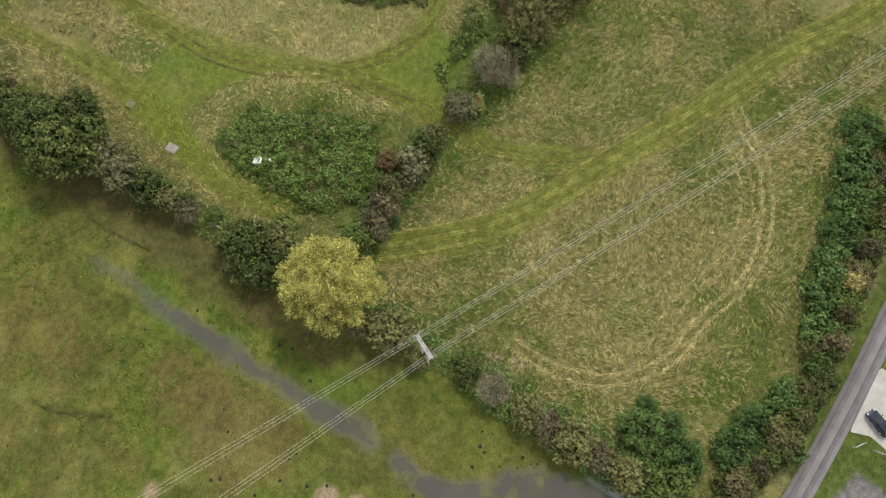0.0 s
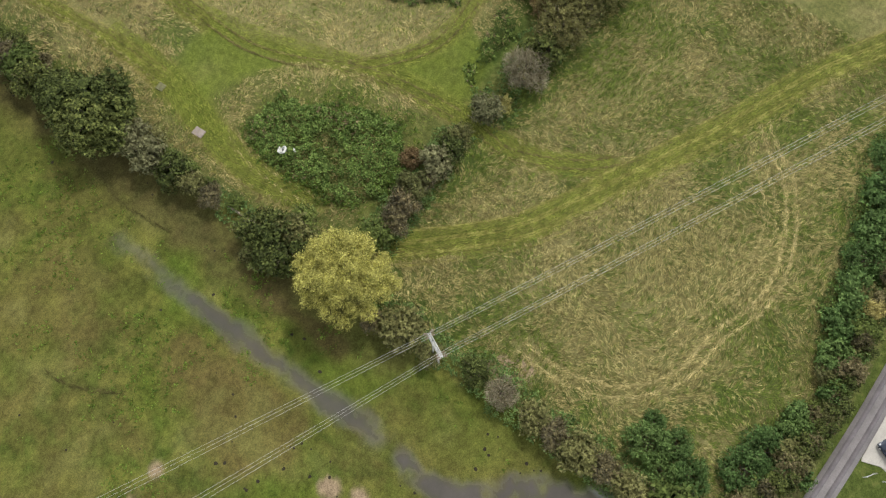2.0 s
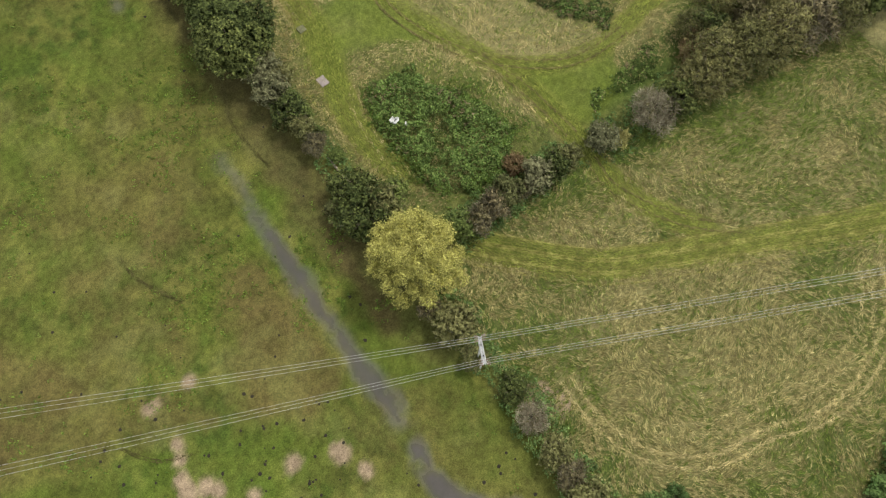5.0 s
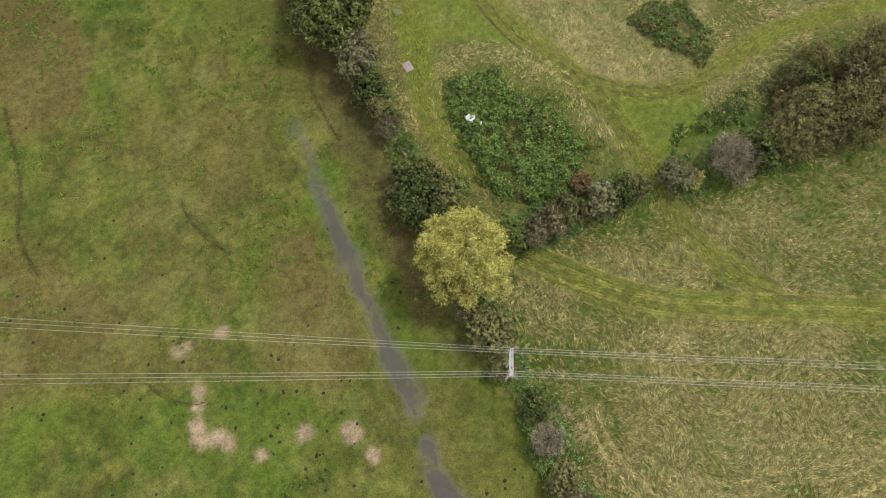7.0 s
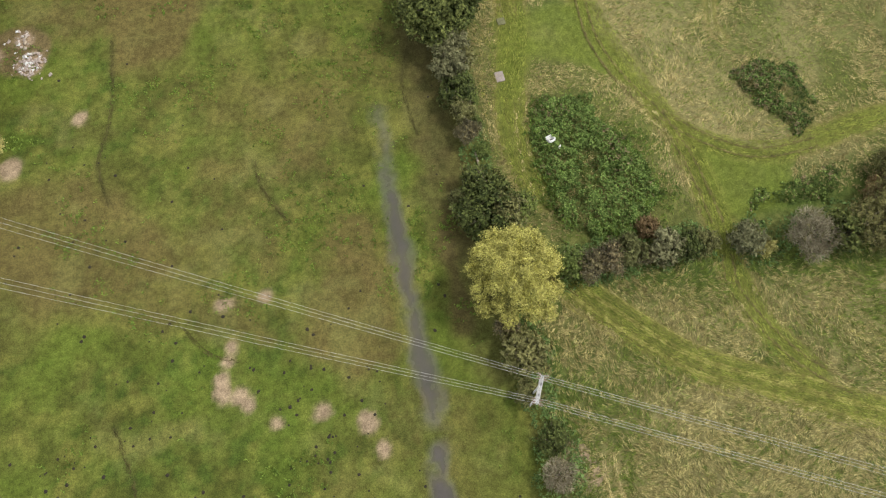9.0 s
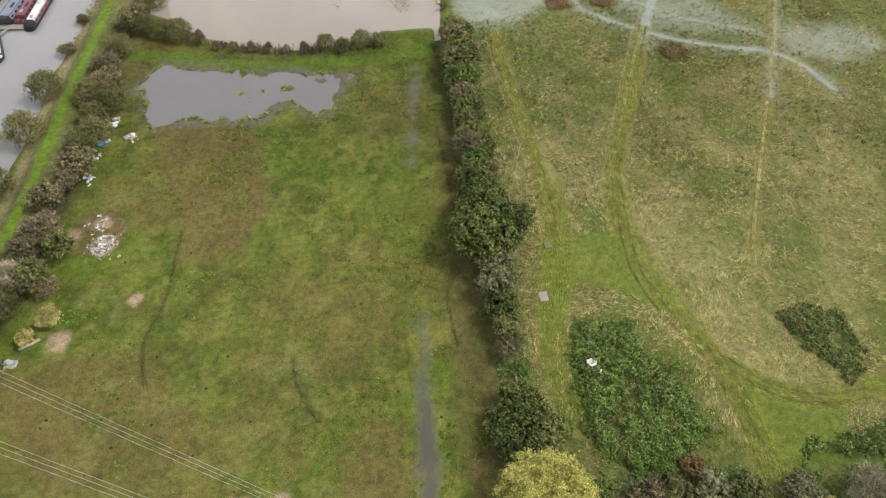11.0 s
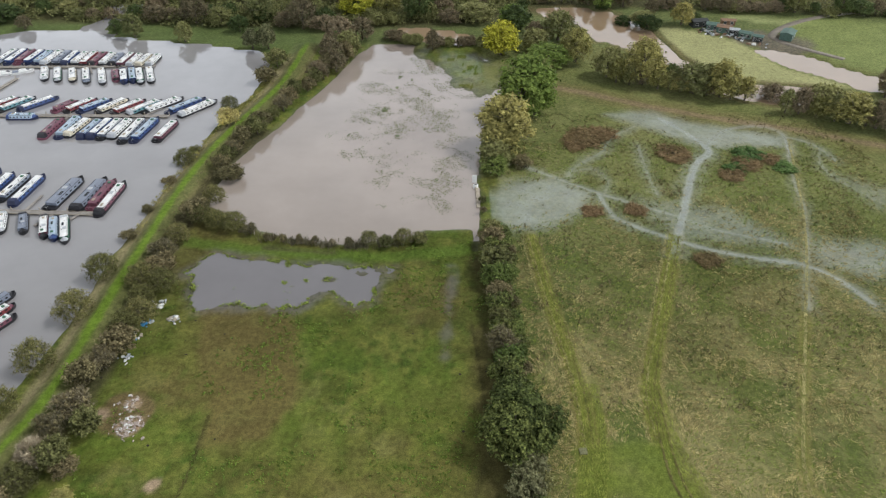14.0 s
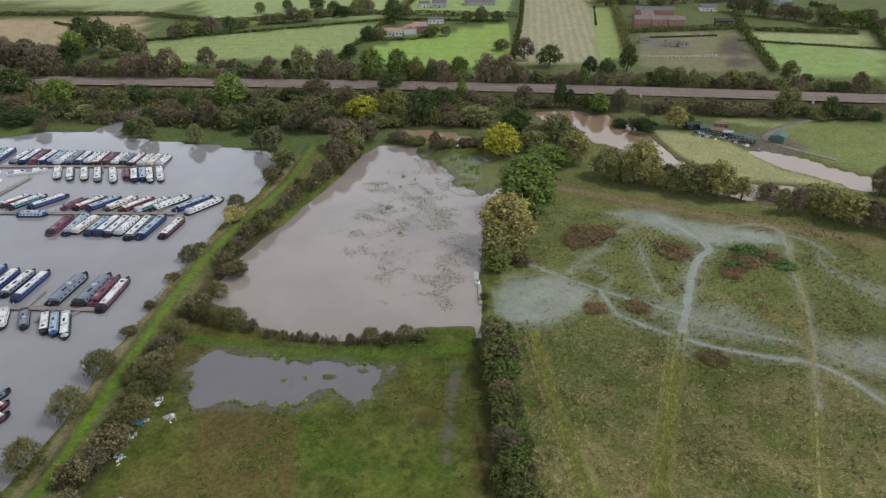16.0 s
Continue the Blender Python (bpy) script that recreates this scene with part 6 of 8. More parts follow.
ISLAND = [(64.9, 64.2), (70.3, 66.6), (76, 66), (79.2, 61.6), (79.4, 55.5), (77.3, 51), (73.2, 50.8), (69.3, 55.6), (66.4, 59.6)]
FOOT = [(61, 38), (72, 36.5), (84, 40), (80, 43), (70, 42), (62, 41)]
# low sheet of darkened leaves imitates shade between the bramble shoots
thicket("bramble_thicket", CORNER, 11000, r, 1.0, 0.34, "shade_leaf", "low leaves coloured dark for shade under the brambles")
thicket("bramble_thicket", CORNER, 40000, r, 1.3, 0.27, "bramble", "dense green bramble thicket in the meadow corner", 9, 0.30)
thicket("dead_growth", CORNER, 9000, r, 1.3, 0.26, "dead_stem", "patches of dead brown stems among brambles", 7, 0.58)
thicket("nettle_bed", [(29, 66), (37, 64), (46, 55), (50, 43), (45, 36), (36, 35), (27, 37), (25.4, 48), (25.2, 58)], 16000, r, 0.6, 0.26, "dock", "pale green nettles round and among the brambles", 6, 0.4)
for outline, n, text in ((ISLAND, 9000, "low bramble island in rough grass"), (FOOT, 6000, "nettles and brambles along the hedge foot")):
    # darkened leaf layer, shade in its colour, beneath the shoots
    thicket("bramble_thicket", outline, n, r, 0.9, 0.32, "shade_leaf", "low leaves coloured dark for shade under low brambles", 1, 0.36)
    thicket("bramble_thicket", outline, n, r, 1.1, 0.26, "bramble", text, 8, 0.44)
    thicket("dead_growth", outline, n // 2, r, 1.1, 0.26, "dead_stem", "brown dead stems among low brambles", 6, 0.52)
LANE_FOOT = [(56, -32), (70, -30.5), (86, -27), (96, -24), (98, -30), (80, -36), (56, -38)]
# same shade-coloured leaf layer under the growth along the lane
thicket("bramble_thicket", LANE_FOOT, 12000, r, 0.9, 0.3, "shade_leaf", "low leaves coloured dark for shade before the lane hedge", 1, 0.4)
thicket("nettle_bed", LANE_FOOT, 14000, r, 1.0, 0.28, "bramble", "nettles and rank growth before the lane hedge", 7, 0.42)
REEDS = np.array(curve([(-54, 154.5), (-46, 152), (-40, 150.4), (-31, 148.8), (-21, 148.2), (-10, 150), (-4, 151.5)], 8))
n = 5200
k = r.integers(len(REEDS) - 1, size=n)
P = REEDS[k] + (REEDS[k + 1] - REEDS[k]) * r.uniform(0, 1, (n, 1)) + r.normal(size=(n, 2)) * (0.5, 0.8)
keep = fbm(P[:, 0], P[:, 1], 3.0, 211, 2) + r.normal(size=n) * 0.06 > 0.44
P = P[keep]
n = len(P)
tall = r.uniform(0.8, 2.4, n) * (0.5 + 0.9 * vnoise(P[:, 0], P[:, 1], 4, 213))
along = unit(np.concatenate([r.normal(size=(n, 2)) * 0.22, np.ones((n, 1))], 1))
V, F = leaf_tris(np.concatenate([P, (heights(P[:, 0], P[:, 1]) - 0.1)[:, None]], 1) + along * (0.4 * tall)[:, None], unit(np.concatenate([r.normal(size=(n, 2)), np.zeros((n, 1))], 1)), along, tall, r.uniform(0.08, 0.2, n))
tagged(part("dead_reeds", mesh_of("dead_reeds", V, F), M["twig"]), "grey-brown dead stems standing along a drowned fence", "reeds", kind="stuff")
side_a = [(x - 3.0, y) for x, y in DIKE[4:25]]
side_b = [(x - 7.0, y) for x, y in DIKE[4:25]]
thicket("reed_fringe", side_a + side_b[::-1], 26000, r, 1.2, 0.34, "tawny", "straw-coloured reeds and dead grass along the water", 6, 0.4)
side_c = [(x + 2.2, y) for x, y in DIKE[6:28]]
side_d = [(x + 7.5, y) for x, y in DIKE[6:28]]
thicket("bank_scrub", side_c + side_d[::-1], 14000, r, 1.3, 0.34, "brown", "low brown scrub on the landward bank", 6, 0.44)
for outline, n in (([(14.6, -30), (21.5, -30), (21.8, 0), (21, 27), (14.6, 27), (15.0, 0)], 15000), ([(14.5, 50), (18.6, 50), (18.4, 82), (13.8, 82)], 5000), ([(12.6, 94), (18.4, 94), (17.8, 158), (12.4, 158)], 9000),
                   ([(26, 29.5), (53, 29), (53, 37), (26, 37)], 9000), ([(56, 28), (80, 27), (112, 24), (112, 34), (80, 36), (56, 36)], 12000)):
    thicket("hedge_bottom", outline, n, r, 1.1, 0.32, "ivy", "rank green nettles and brambles at a hedge foot", 5)
X, Y = scatter(17000, -72, 14, -30, 150, r, lambda X, Y, Z, C, G: (fbm(X, Y, 9, 151) + r.normal(size=len(X)) * 0.04 > 0.60) & (X < 13))
X, Y = tufted(X, Y, r, 7, 0.3, 0.25)
tagged(part("dock_tufts", grass_mesh("dock_tufts", X, Y, r, 0.34, 0.2, 0.3), M["dock"]), "docks and thistles left by grazing animals", "weeds", kind="stuff")
X, Y = r.uniform(-66, -10, 30000), r.uniform(120, 148, 30000)
Z = heights(X, Y)
k = (np.abs(Z - 0.125) < 0.016 + 0.012 * (X > -40) * (Y > 132)) & (area_distance(X, Y, POND) < 4) & (fbm(X, Y, 2.5, 221) > 0.47)
X, Y = tufted(X[k], Y[k], r, 3, 0.25, 0.2)
tagged(part("pool_rushes", grass_mesh("pool_rushes", X, Y, r, 0.45, 0.16, 0.3), M["sedge"]), "grass tufts standing round the rim of a rain pool", "grass", kind="stuff")
# ---- the power line ----
def tube(name, pts, radius, material, parent=None, sides=6, label=""):
    V, F = tube_arrays(pts, [radius] * len(pts) if isinstance(radius, (int, float)) else radius, sides)
    return part(name, mesh_of(name, V, F), material, parent, label, smooth=True)


A0, B0 = np.array((17.1, 14.3)), np.array((15.7, 11.3))
ARM = unit(A0 - B0)
ALONG = np.array((-ARM[1], ARM[0]))
pole = new("power_pole")
zp = ground_z(16.4, 12.8)


def p3(c, a, z):
    q = np.array((16.4, 12.8)) + ARM * c + ALONG * a
    return (q[0], q[1], z)


for c in (-0.9, 0.9):
    tube("pole_leg", [p3(c, 0, zp - 0.5), p3(c * 0.95, 0, zp + 6), p3(c * 0.9, 0, zp + 11.2)], [0.17, 0.15, 0.12], M["steel"], pole, 10)
for z, half in ((11.0, 1.95), (9.6, 1.95)):
    for a in (-0.16, 0.16):
        V, F = tube_arrays([p3(-half, a, zp + z), p3(half, a, zp + z)], [0.085, 0.085], 4)
        part("crossarm", mesh_of("crossarm", V, F), M["steel"], pole, "pale steel crossarm")
for k in range(8):
    c = -1.75 + 0.5 * k
    tube("lacing_bar", [p3(c, -0.16, zp + 11.0), p3(c + 0.25, 0.16, zp + 11.0)], 0.03, M["steel"], pole, 4)
for s in (-1, 1):
    tube("brace", [p3(0.85 * s, 0, zp + 6.5), p3(-0.85 * s, 0, zp + 9.4)], 0.05, M["steel"], pole, 5)
    for a in (-1, 1):
        tube("arm_fork", [p3(1.85 * s, 0, zp + 11.05), p3(2.25 * s, 0.75 * a, zp + 11.1)], 0.05, M["steel"], pole, 5)
        for c in (1.45, 1.85, 2.15):
            tube("insulator", [p3(c * s, a * 0.25, zp + 11.05), p3(c * s, a * 0.45, zp + 11.12), p3(c * s, a * 0.8, zp + 11.05)], [0.05, 0.10, 0.05], M["ceramic"], pole, 7)
tagged(pole, "pale steel H-frame power pole with a double crossarm", "power pole")

for start, west, east in ((A0, (-102, 74.0), (140, -44.5)), (B0, (-102, 60.8), (140, -48.2))):
    for k, off in enumerate((-0.32, 0.05, 0.38)):
        for end in (west, east):
            s = start + ARM * off
            e = np.array(end) + ARM * off * (2.6 if end is west else 1.5)
            pts = []
            for i in range(25):
                t = i / 24
                q = s + (e - s) * t
                pts.append((q[0], q[1], zp + 11.05 - 4 * 1.1 * t * (1 - t) + (0.5 * k - 0.5) * t))
            w = tube("power_line_wire", pts, 0.018, M["wire"], None, 4)
            tagged(w, "thin pale aluminium overhead power conductor", "cable", "conductors of the power line")
for x, y in ((-102, 67.4), (140, -46.4)):
    far_pole = new("power_pole")
    z = ground_z(x, y)
    for c in (-1, 1):
        tube("pole_leg", [(x + c * ARM[0], y + c * ARM[1], min(z, 0) - 0.6), (x + c * ARM[0], y + c * ARM[1], zp + 11.2)], [0.17, 0.12], M["timber"], far_pole, 8)
    tube("crossarm", [(x - 7.2 * ARM[0], y - 7.2 * ARM[1], zp + 11), (x + 7.2 * ARM[0], y + 7.2 * ARM[1], zp + 11)], 0.11, M["steel"], far_pole, 4)
    tagged(far_pole, "weathered timber H-pole carrying the power line", "power pole")


# ---- narrowboats and jetties of the marina ----
def ring_hull(length, beam):
    """Outline of a hull: pointed bow at +x, round stern at -x."""
    h, b = length / 2, beam / 2
    side = [(-h, 0.0), (-h + 0.15, b * 0.55), (-h + 0.7, b * 0.95), (-h + 1.4, b), (h - 3.4, b), (h - 2.0, b * 0.86), (h - 0.9, b * 0.5), (h - 0.1, b * 0.08)]
    return side + [(x, -y) for x, y in reversed(side[1:])]


def loft(rings):
    bm = bmesh.new()
    loops = [[bm.verts.new(p) for p in r] for r in rings]
    n = len(loops[0])
    for a, b in zip(loops[:-1], loops[1:]):
        for i in range(n):
            bm.faces.new((a[i], a[(i + 1) % n], b[(i + 1) % n], b[i]))
    bm.faces.new(loops[-1])
    bm.faces.new(list(reversed(loops[0])))
    return bm


def hull_mesh(length, beam):
    o = ring_hull(length, beam)

    def at(s, z0, rise):
        return [(x * (1 - (1 - s) * 0.03), y * s, z0 + rise * max(0, (x - length / 2 + 4) / 4) ** 2) for x, y in o]
    return loft([at(0.9, -0.45, 0), at(1.0, 0.15, 0.05), at(1.0, 0.62, 0.35), at(0.90, 0.62, 0.35), at(0.86, 0.48, 0.2)])


def cabin_rings(x0, x1, b0, b1, z0, z1, camber=0.06):
    def r(b, z, inset):
        return [(x0 + inset, -b, z), (x1 - inset, -b, z), (x1 - inset, 0, z + (camber if z == z1 else 0)), (x1 - inset, b, z), (x0 + inset, b, z), (x0 + inset, 0, z + (camber if z == z1 else 0))]
    return [r(b0, z0, 0), r(b1, z1, 0.08)]


BOATS = {}
# style: hull, cabin, roof, cover
STYLES = [("b_navy", "b_blue", "b_white", "b_navy"), ("b_black", "b_slate", "b_white", "b_slate"), ("b_black", "b_maroon", "b_white", "b_black"), ("b_black", "b_slate", "b_slate", "b_black"), ("b_navy", "b_sky", "b_sky", "b_blue"),
          ("b_black", "b_red", "b_white", "b_maroon"), ("b_black", "b_green", "b_white", "b_grey"), ("b_navy", "b_blue", "b_sky", "b_navy"), ("b_black", "b_teal", "b_white", "b_grey"), ("b_black", "b_cream", "b_white", "b_cream"),
          ("b_maroon", "b_maroon", "b_maroon", "b_black"), ("b_black", "b_white", "b_white", "b_grey")]
WORDS = {"b_white": "white", "b_cream": "cream", "b_blue": "blue", "b_sky": "pale blue", "b_navy": "navy", "b_grey": "grey", "b_slate": "slate-grey", "b_maroon": "maroon", "b_red": "red", "b_black": "black", "b_teal": "teal", "b_green": "green"}
BL, BB = 16.0, 3.0


def make_boat(style, covered):
    hull, cabin, roof, cover_m = STYLES[style]
    b = new("narrowboat")
    part("hull", hull_mesh(BL, BB), M[hull], b)
    part("cabin", loft(cabin_rings(-5.7, 5.5, BB * 0.44, BB * 0.37, 0.55, 1.55)), M[cabin], b)
    part("roof", loft(cabin_rings(-5.9, 5.7, BB * 0.385, BB * 0.37, 1.552, 1.62)), M[roof], b, WORDS[roof] + " cabin roof")
    tilt = math.atan2(BB * 0.07, 1.0)
    for side in (-1, 1):
        for x in (-4.9, -3.2, -1.4, 0.5, 2.4, 4.2):
            w = part("window", a_box(-0.42, 0.42, -0.012, 0.012, -0.2, 0.2, bevel=0.008), M["glass"], b, "dark cabin window")
            w.matrix_basis = pose(x, side * (BB * 0.402 + 0.006), 1.1, math.degrees(tilt) * side, 0, 0)
        part("handrail", a_box(-5.6, 5.4, side * BB * 0.335 - 0.03, side * BB * 0.335 + 0.03, 1.625, 1.69), M[hull], b)
    for x in (-3.2, 0.4, 3.0):
        V, F = tube_arrays([(x, 0.25, 1.66), (x, 0.25, 1.78), (x, 0.25, 1.80)], [0.06, 0.11, 0.02], 8)
        part("roof_vent", mesh_of("roof_vent", V, F), M["chrome"], b)
    V, F = tube_arrays([(1.9, -0.5, 1.6), (1.9, -0.5, 2.15)], [0.09, 0.09], 8)
    part("chimney", mesh_of("chimney", V, F), M["b_black"], b)
    for k, (x, y, w, d, h) in enumerate(((-4.4, 0.1, 0.5, 0.35, 0.22), (-1.6, -0.2, 0.9, 0.3, 0.1), (1.0, 0.25, 0.55, 0.5, 0.16), (4.3, -0.1, 0.4, 0.4, 0.3))):
        if (style + k) % 3:
            part(("roof_box", "solar_panel", "hatch", "log_sack")[k], a_box(x - w, x + w, y - d, y + d, 1.66, 1.66 + h, bevel=0.03), M[("timber", "glass", "b_grey", "b_green")[k]], b)
    part("bow_cover", loft([[(5.6, -BB * 0.42, 0.6), (7.0, -BB * 0.30, 0.75), (7.0, BB * 0.30, 0.75), (5.6, BB * 0.42, 0.6)], [(5.6, -0.12, 1.5), (6.9, -0.06, 0.95), (6.9, 0.06, 0.95), (5.6, 0.12, 1.5)]]), M[cover_m], b, WORDS[cover_m] + " canvas bow cover")
    if covered:
        part("stern_cover", loft([[(-7.3, -BB * 0.42, 0.6), (-5.8, -BB * 0.45, 0.6), (-5.8, BB * 0.45, 0.6), (-7.3, BB * 0.42, 0.6)], [(-7.0, -BB * 0.34, 1.75), (-5.8, -BB * 0.36, 1.9), (-5.8, BB * 0.36, 1.9), (-7.0, BB * 0.34, 1.75)]]), M[cover_m], b, WORDS[cover_m] + " canvas stern hood")
    else:
        V, F = tube_arrays([(-7.6, 0, 0.5), (-7.6, 0, 1.15), (-6.5, 0, 1.3)], [0.04, 0.04, 0.03], 6)
        part("tiller", mesh_of("tiller", V, F), M["chrome"], b)
        part("stern_rail", a_box(-7.4, -7.3, -BB * 0.3, BB * 0.3, 0.5, 1.0, bevel=0.02), M[hull], b)
    tagged(b, "%s narrowboat with %s roof%s" % (WORDS[cabin], WORDS[roof], " and hooded stern" if covered else " and open stern"), "narrowboat", "moored narrowboats")
    return b


def moor(x, y, heading, length, style, turn=0, beam=1.15):
    key = (style, (style + int(x)) % 2)
    m = pose(x, y, 0.01, 0, 0, heading + 180 * turn)
    if key not in BOATS:
        b = BOATS[key] = make_boat(*key)
        b.matrix_basis = m
    else:
        b = copy_thing(BOATS[key], m)
    b.scale = (length / BL, beam, 1.0)


for x, y, a, l, s in [(-130.6, 179.2, 86, 14, 0), (-125.9, 177.6, 83, 16, 1), (-121.2, 176.2, 84, 18, 0), (-109.6, 174.4, 82, 19, 3), (-102.0, 173.8, 83, 19, 3), (-98.3, 173.6, 85, 17, 10), (-95.0, 171.5, 86, 19, 2),
                      (-120.2, 158.8, 112, 10.5, 11), (-114.2, 158.5, 114, 10.3, 3), (-107.8, 156.9, 113, 11.6, 2), (-104.9, 156.3, 113, 12.4, 4), (-101.7, 155.7, 113, 13.6, 6), (-136, 181, 84, 15, 7)]:
    moor(x, y, a, l, s, a > 100, 1.4 if l == 19 and s == 3 else 1.05 if a < 100 else 0.9)
for x, y, a, l, s in [(-131.3, 215.4, 85, 15.5, 10), (-126.3, 216.6, 87, 17.5, 4), (-122.8, 216.1, 79, 14.5, 9), (-118.2, 215, 81, 14.8, 7), (-115, 215.4, 82, 15.6, 0), (-111.6, 215.1, 82, 16.3, 1), (-108.2, 215.4, 83, 15.5, 11),
                      (-103.8, 214, 84, 19, 1), (-99.6, 214.4, 81, 19, 7), (-92.3, 213.5, 80, 16, 2)]:
    moor(x, y, a, l, s)
for x, y, a, l, s in [(-157.4, 235, 54, 12, 5), (-152.6, 234.4, 56, 15, 8), (-145, 234.7, 51, 15.5, 0), (-134.2, 232.4, 57, 11, 10), (-129, 233.3, 55, 13.5, 5), (-123.9, 232.9, 51, 14, 7), (-117.6, 232.9, 55, 14, 9), (-111.5, 232.1, 53, 14.5, 5),
                      (-105.6, 231.6, 54, 15, 8), (-99.6, 233.4, 49, 17, 11), (-91.3, 233, 50, 17, 7), (-86.4, 230.8, 53, 17, 11), (-145.5, 224, 0, 11, 4)]:
    moor(x, y, a, l, s)
for x, y, a, l, s in [(-154.6, 261.2, 113, 13.5, 11), (-149, 260.1, 113, 13.5, 6), (-143.4, 260.4, 113, 14, 9), (-137.8, 259.7, 113, 16, 1), (-131.5, 259.2, 113, 17, 11), (-126.3, 259.6, 113, 12, 10), (-123, 259.1, 112, 15, 0), (-120, 260.2, 112, 15.5, 7),
                      (-116.9, 259.5, 112, 16.5, 6), (-113.2, 260.5, 112, 17, 11)]:
    moor(x, y, a, l, s, 1, 1.08)
TOP = [1, 0, 10, 0, 4, 11, 3, 0, 11, 5, 10, 11, 3, 2, 11, 9, 11]
for i, s in enumerate(TOP + [0, 4, 11, 9, 1]):
    x = -116.6 - 3.85 * (16 - i) if i < 17 else -182.5 - 4.0 * (i - 16)
    moor(x, 275.2 + 0.075 * (-116.6 - x), 86 + (i * 37 % 5) - 2, 12.5 + 0.05 * (-116.6 - x) + (i * 7 % 4) * 0.6, s)
for x, y, a, l, s in [(-104, 126.5, 60, 12, 3), (-101.9, 122.2, 60, 12, 5), (-99.8, 118.5, 60, 12, 2)]:
    moor(x - 1.5, y - 1.8, a, l, s, 0, 0.9)


def cruiser(x, y, heading, length):
    c = new("motor_cruiser")
    h, b = length / 2, length * 0.16
    o = [(-h, -b), (h * 0.3, -b), (h * 0.75, -b * 0.6), (h, 0), (h * 0.75, b * 0.6), (h * 0.3, b), (-h, b)]
    part("hull", loft([[(px * 0.93, py * 0.8, -0.3) for px, py in o], [(px, py, 0.75 + 0.25 * max(0, px / h)) for px, py in o], [(px * 0.95, py * 0.88, 0.7 + 0.25 * max(0, px / h)) for px, py in o]]), M["white_plastic"], c)
    part("cabin", loft([[(-h * 0.3, -b * 0.75, 0.75), (h * 0.6, -b * 0.5, 0.85), (h * 0.6, b * 0.5, 0.85), (-h * 0.3, b * 0.75, 0.75)], [(-h * 0.25, -b * 0.6, 1.5), (h * 0.3, -b * 0.45, 1.45), (h * 0.3, b * 0.45, 1.45), (-h * 0.25, b * 0.6, 1.5)]]), M["white_plastic"], c)
    part("windscreen", loft([[(h * 0.32, -b * 0.42, 1.42), (h * 0.56, -b * 0.46, 0.95), (h * 0.56, b * 0.46, 0.95), (h * 0.32, b * 0.42, 1.42)], [(h * 0.35, -b * 0.42, 1.45), (h * 0.59, -b * 0.46, 0.98), (h * 0.59, b * 0.46, 0.98), (h * 0.35, b * 0.42, 1.45)]]), M["glass"], c)
    part("cockpit_cover", a_box(-h * 0.85, -h * 0.32, -b * 0.7, b * 0.7, 0.7, 1.2, bevel=0.12, taper=0.15), M["b_slate"], c)
    c.matrix_basis = pose(x, y, 0.01, 0, 0, heading)
    tagged(c, "small white plastic motor cruiser tied to a jetty", "motor boat", "moored motor cruisers")


for x, y, a, l in [(-171, 262, 20, 8), (-164.5, 264, 25, 8.5), (-176, 252, 40, 8), (-182, 262, 15, 8)]:
    cruiser(x, y, a, l)


def jetty(x0, y0, x1, y1, width, fingers=()):
    j = new("jetty")
    L, a = math.hypot(x1 - x0, y1 - y0), math.degrees(math.atan2(y1 - y0, x1 - x0))
    part("deck", a_box(0, L, -width / 2, width / 2, 0.28, 0.5, bevel=0.03), M["deck"], j)
    for side in (-1, 1):
        part("fender_rail", a_box(0, L, side * width / 2 - 0.06, side * width / 2 + 0.06, 0.38, 0.56), M["timber"], j)
    n = int(L / 8)
    for i in range(n + 1):
        V, F = tube_arrays([(i * L / n, width / 2 + 0.2, -1.5), (i * L / n, width / 2 + 0.2, 1.5)], [0.13, 0.12], 8)
        part("pile", mesh_of("pile", V, F), M["timber"], j)
    for f, turn, ln in fingers:
        q = part("finger", a_box(0, ln, -0.4, 0.4, 0.26, 0.46, bevel=0.02), M["deck"], j, "narrow finger pontoon")
        q.matrix_basis = pose(f, 0, 0, 0, 0, turn)
    j.matrix_basis = pose(x0, y0, 0, 0, 0, a)
    tagged(j, "grey timber floating jetty between moored boats", "jetty", "jetties of the marina")


jetty(-145, 165.6, -96.8, 163.7, 1.7, [(28, 85, 9), (40, 84, 9), (37, 247, 7), (44, 247, 7)])
jetty(-190, 225.9, -95, 224.6, 1.7, [(60, -92, 8), (74, -96, 8), (90, -98, 8), (86, 55, 8)])
jetty(-210, 268.4, -114.5, 269.4, 1.7, [(70, -65, 7), (84, -66, 7)])
jetty(-168, 236, -163.6, 258, 1.4)
# ---- lane, drive and car by the lane ----
def strip(name, line, width, z, material, label, category="road", thick=0.12, parent=None):
    line = np.array(line, float)
    t = unit(np.gradient(line, axis=0))
    nrm = np.stack([-t[:, 1], t[:, 0]], -1)
    zz = np.array([z(x, y) if callable(z) else z for x, y in line])[:, None]
    L, R = np.concatenate([line + nrm * width / 2, zz], 1), np.concatenate([line - nrm * width / 2, zz], 1)
    n = len(line)
    V = np.concatenate([L, R, L - [0, 0, thick], R - [0, 0, thick]])
    F = []
    for i in range(n - 1):
        F += [(i, n + i, n + i + 1, i + 1), (2 * n + i, i, i + 1, 2 * n + i + 1), (n + i, 3 * n + i, 3 * n + i + 1, n + i + 1)]
    ob = part(name, mesh_of(name, V, np.array(F)), material, parent)
    if not parent:
        tagged(ob, label, category, kind="structure")
    return ob


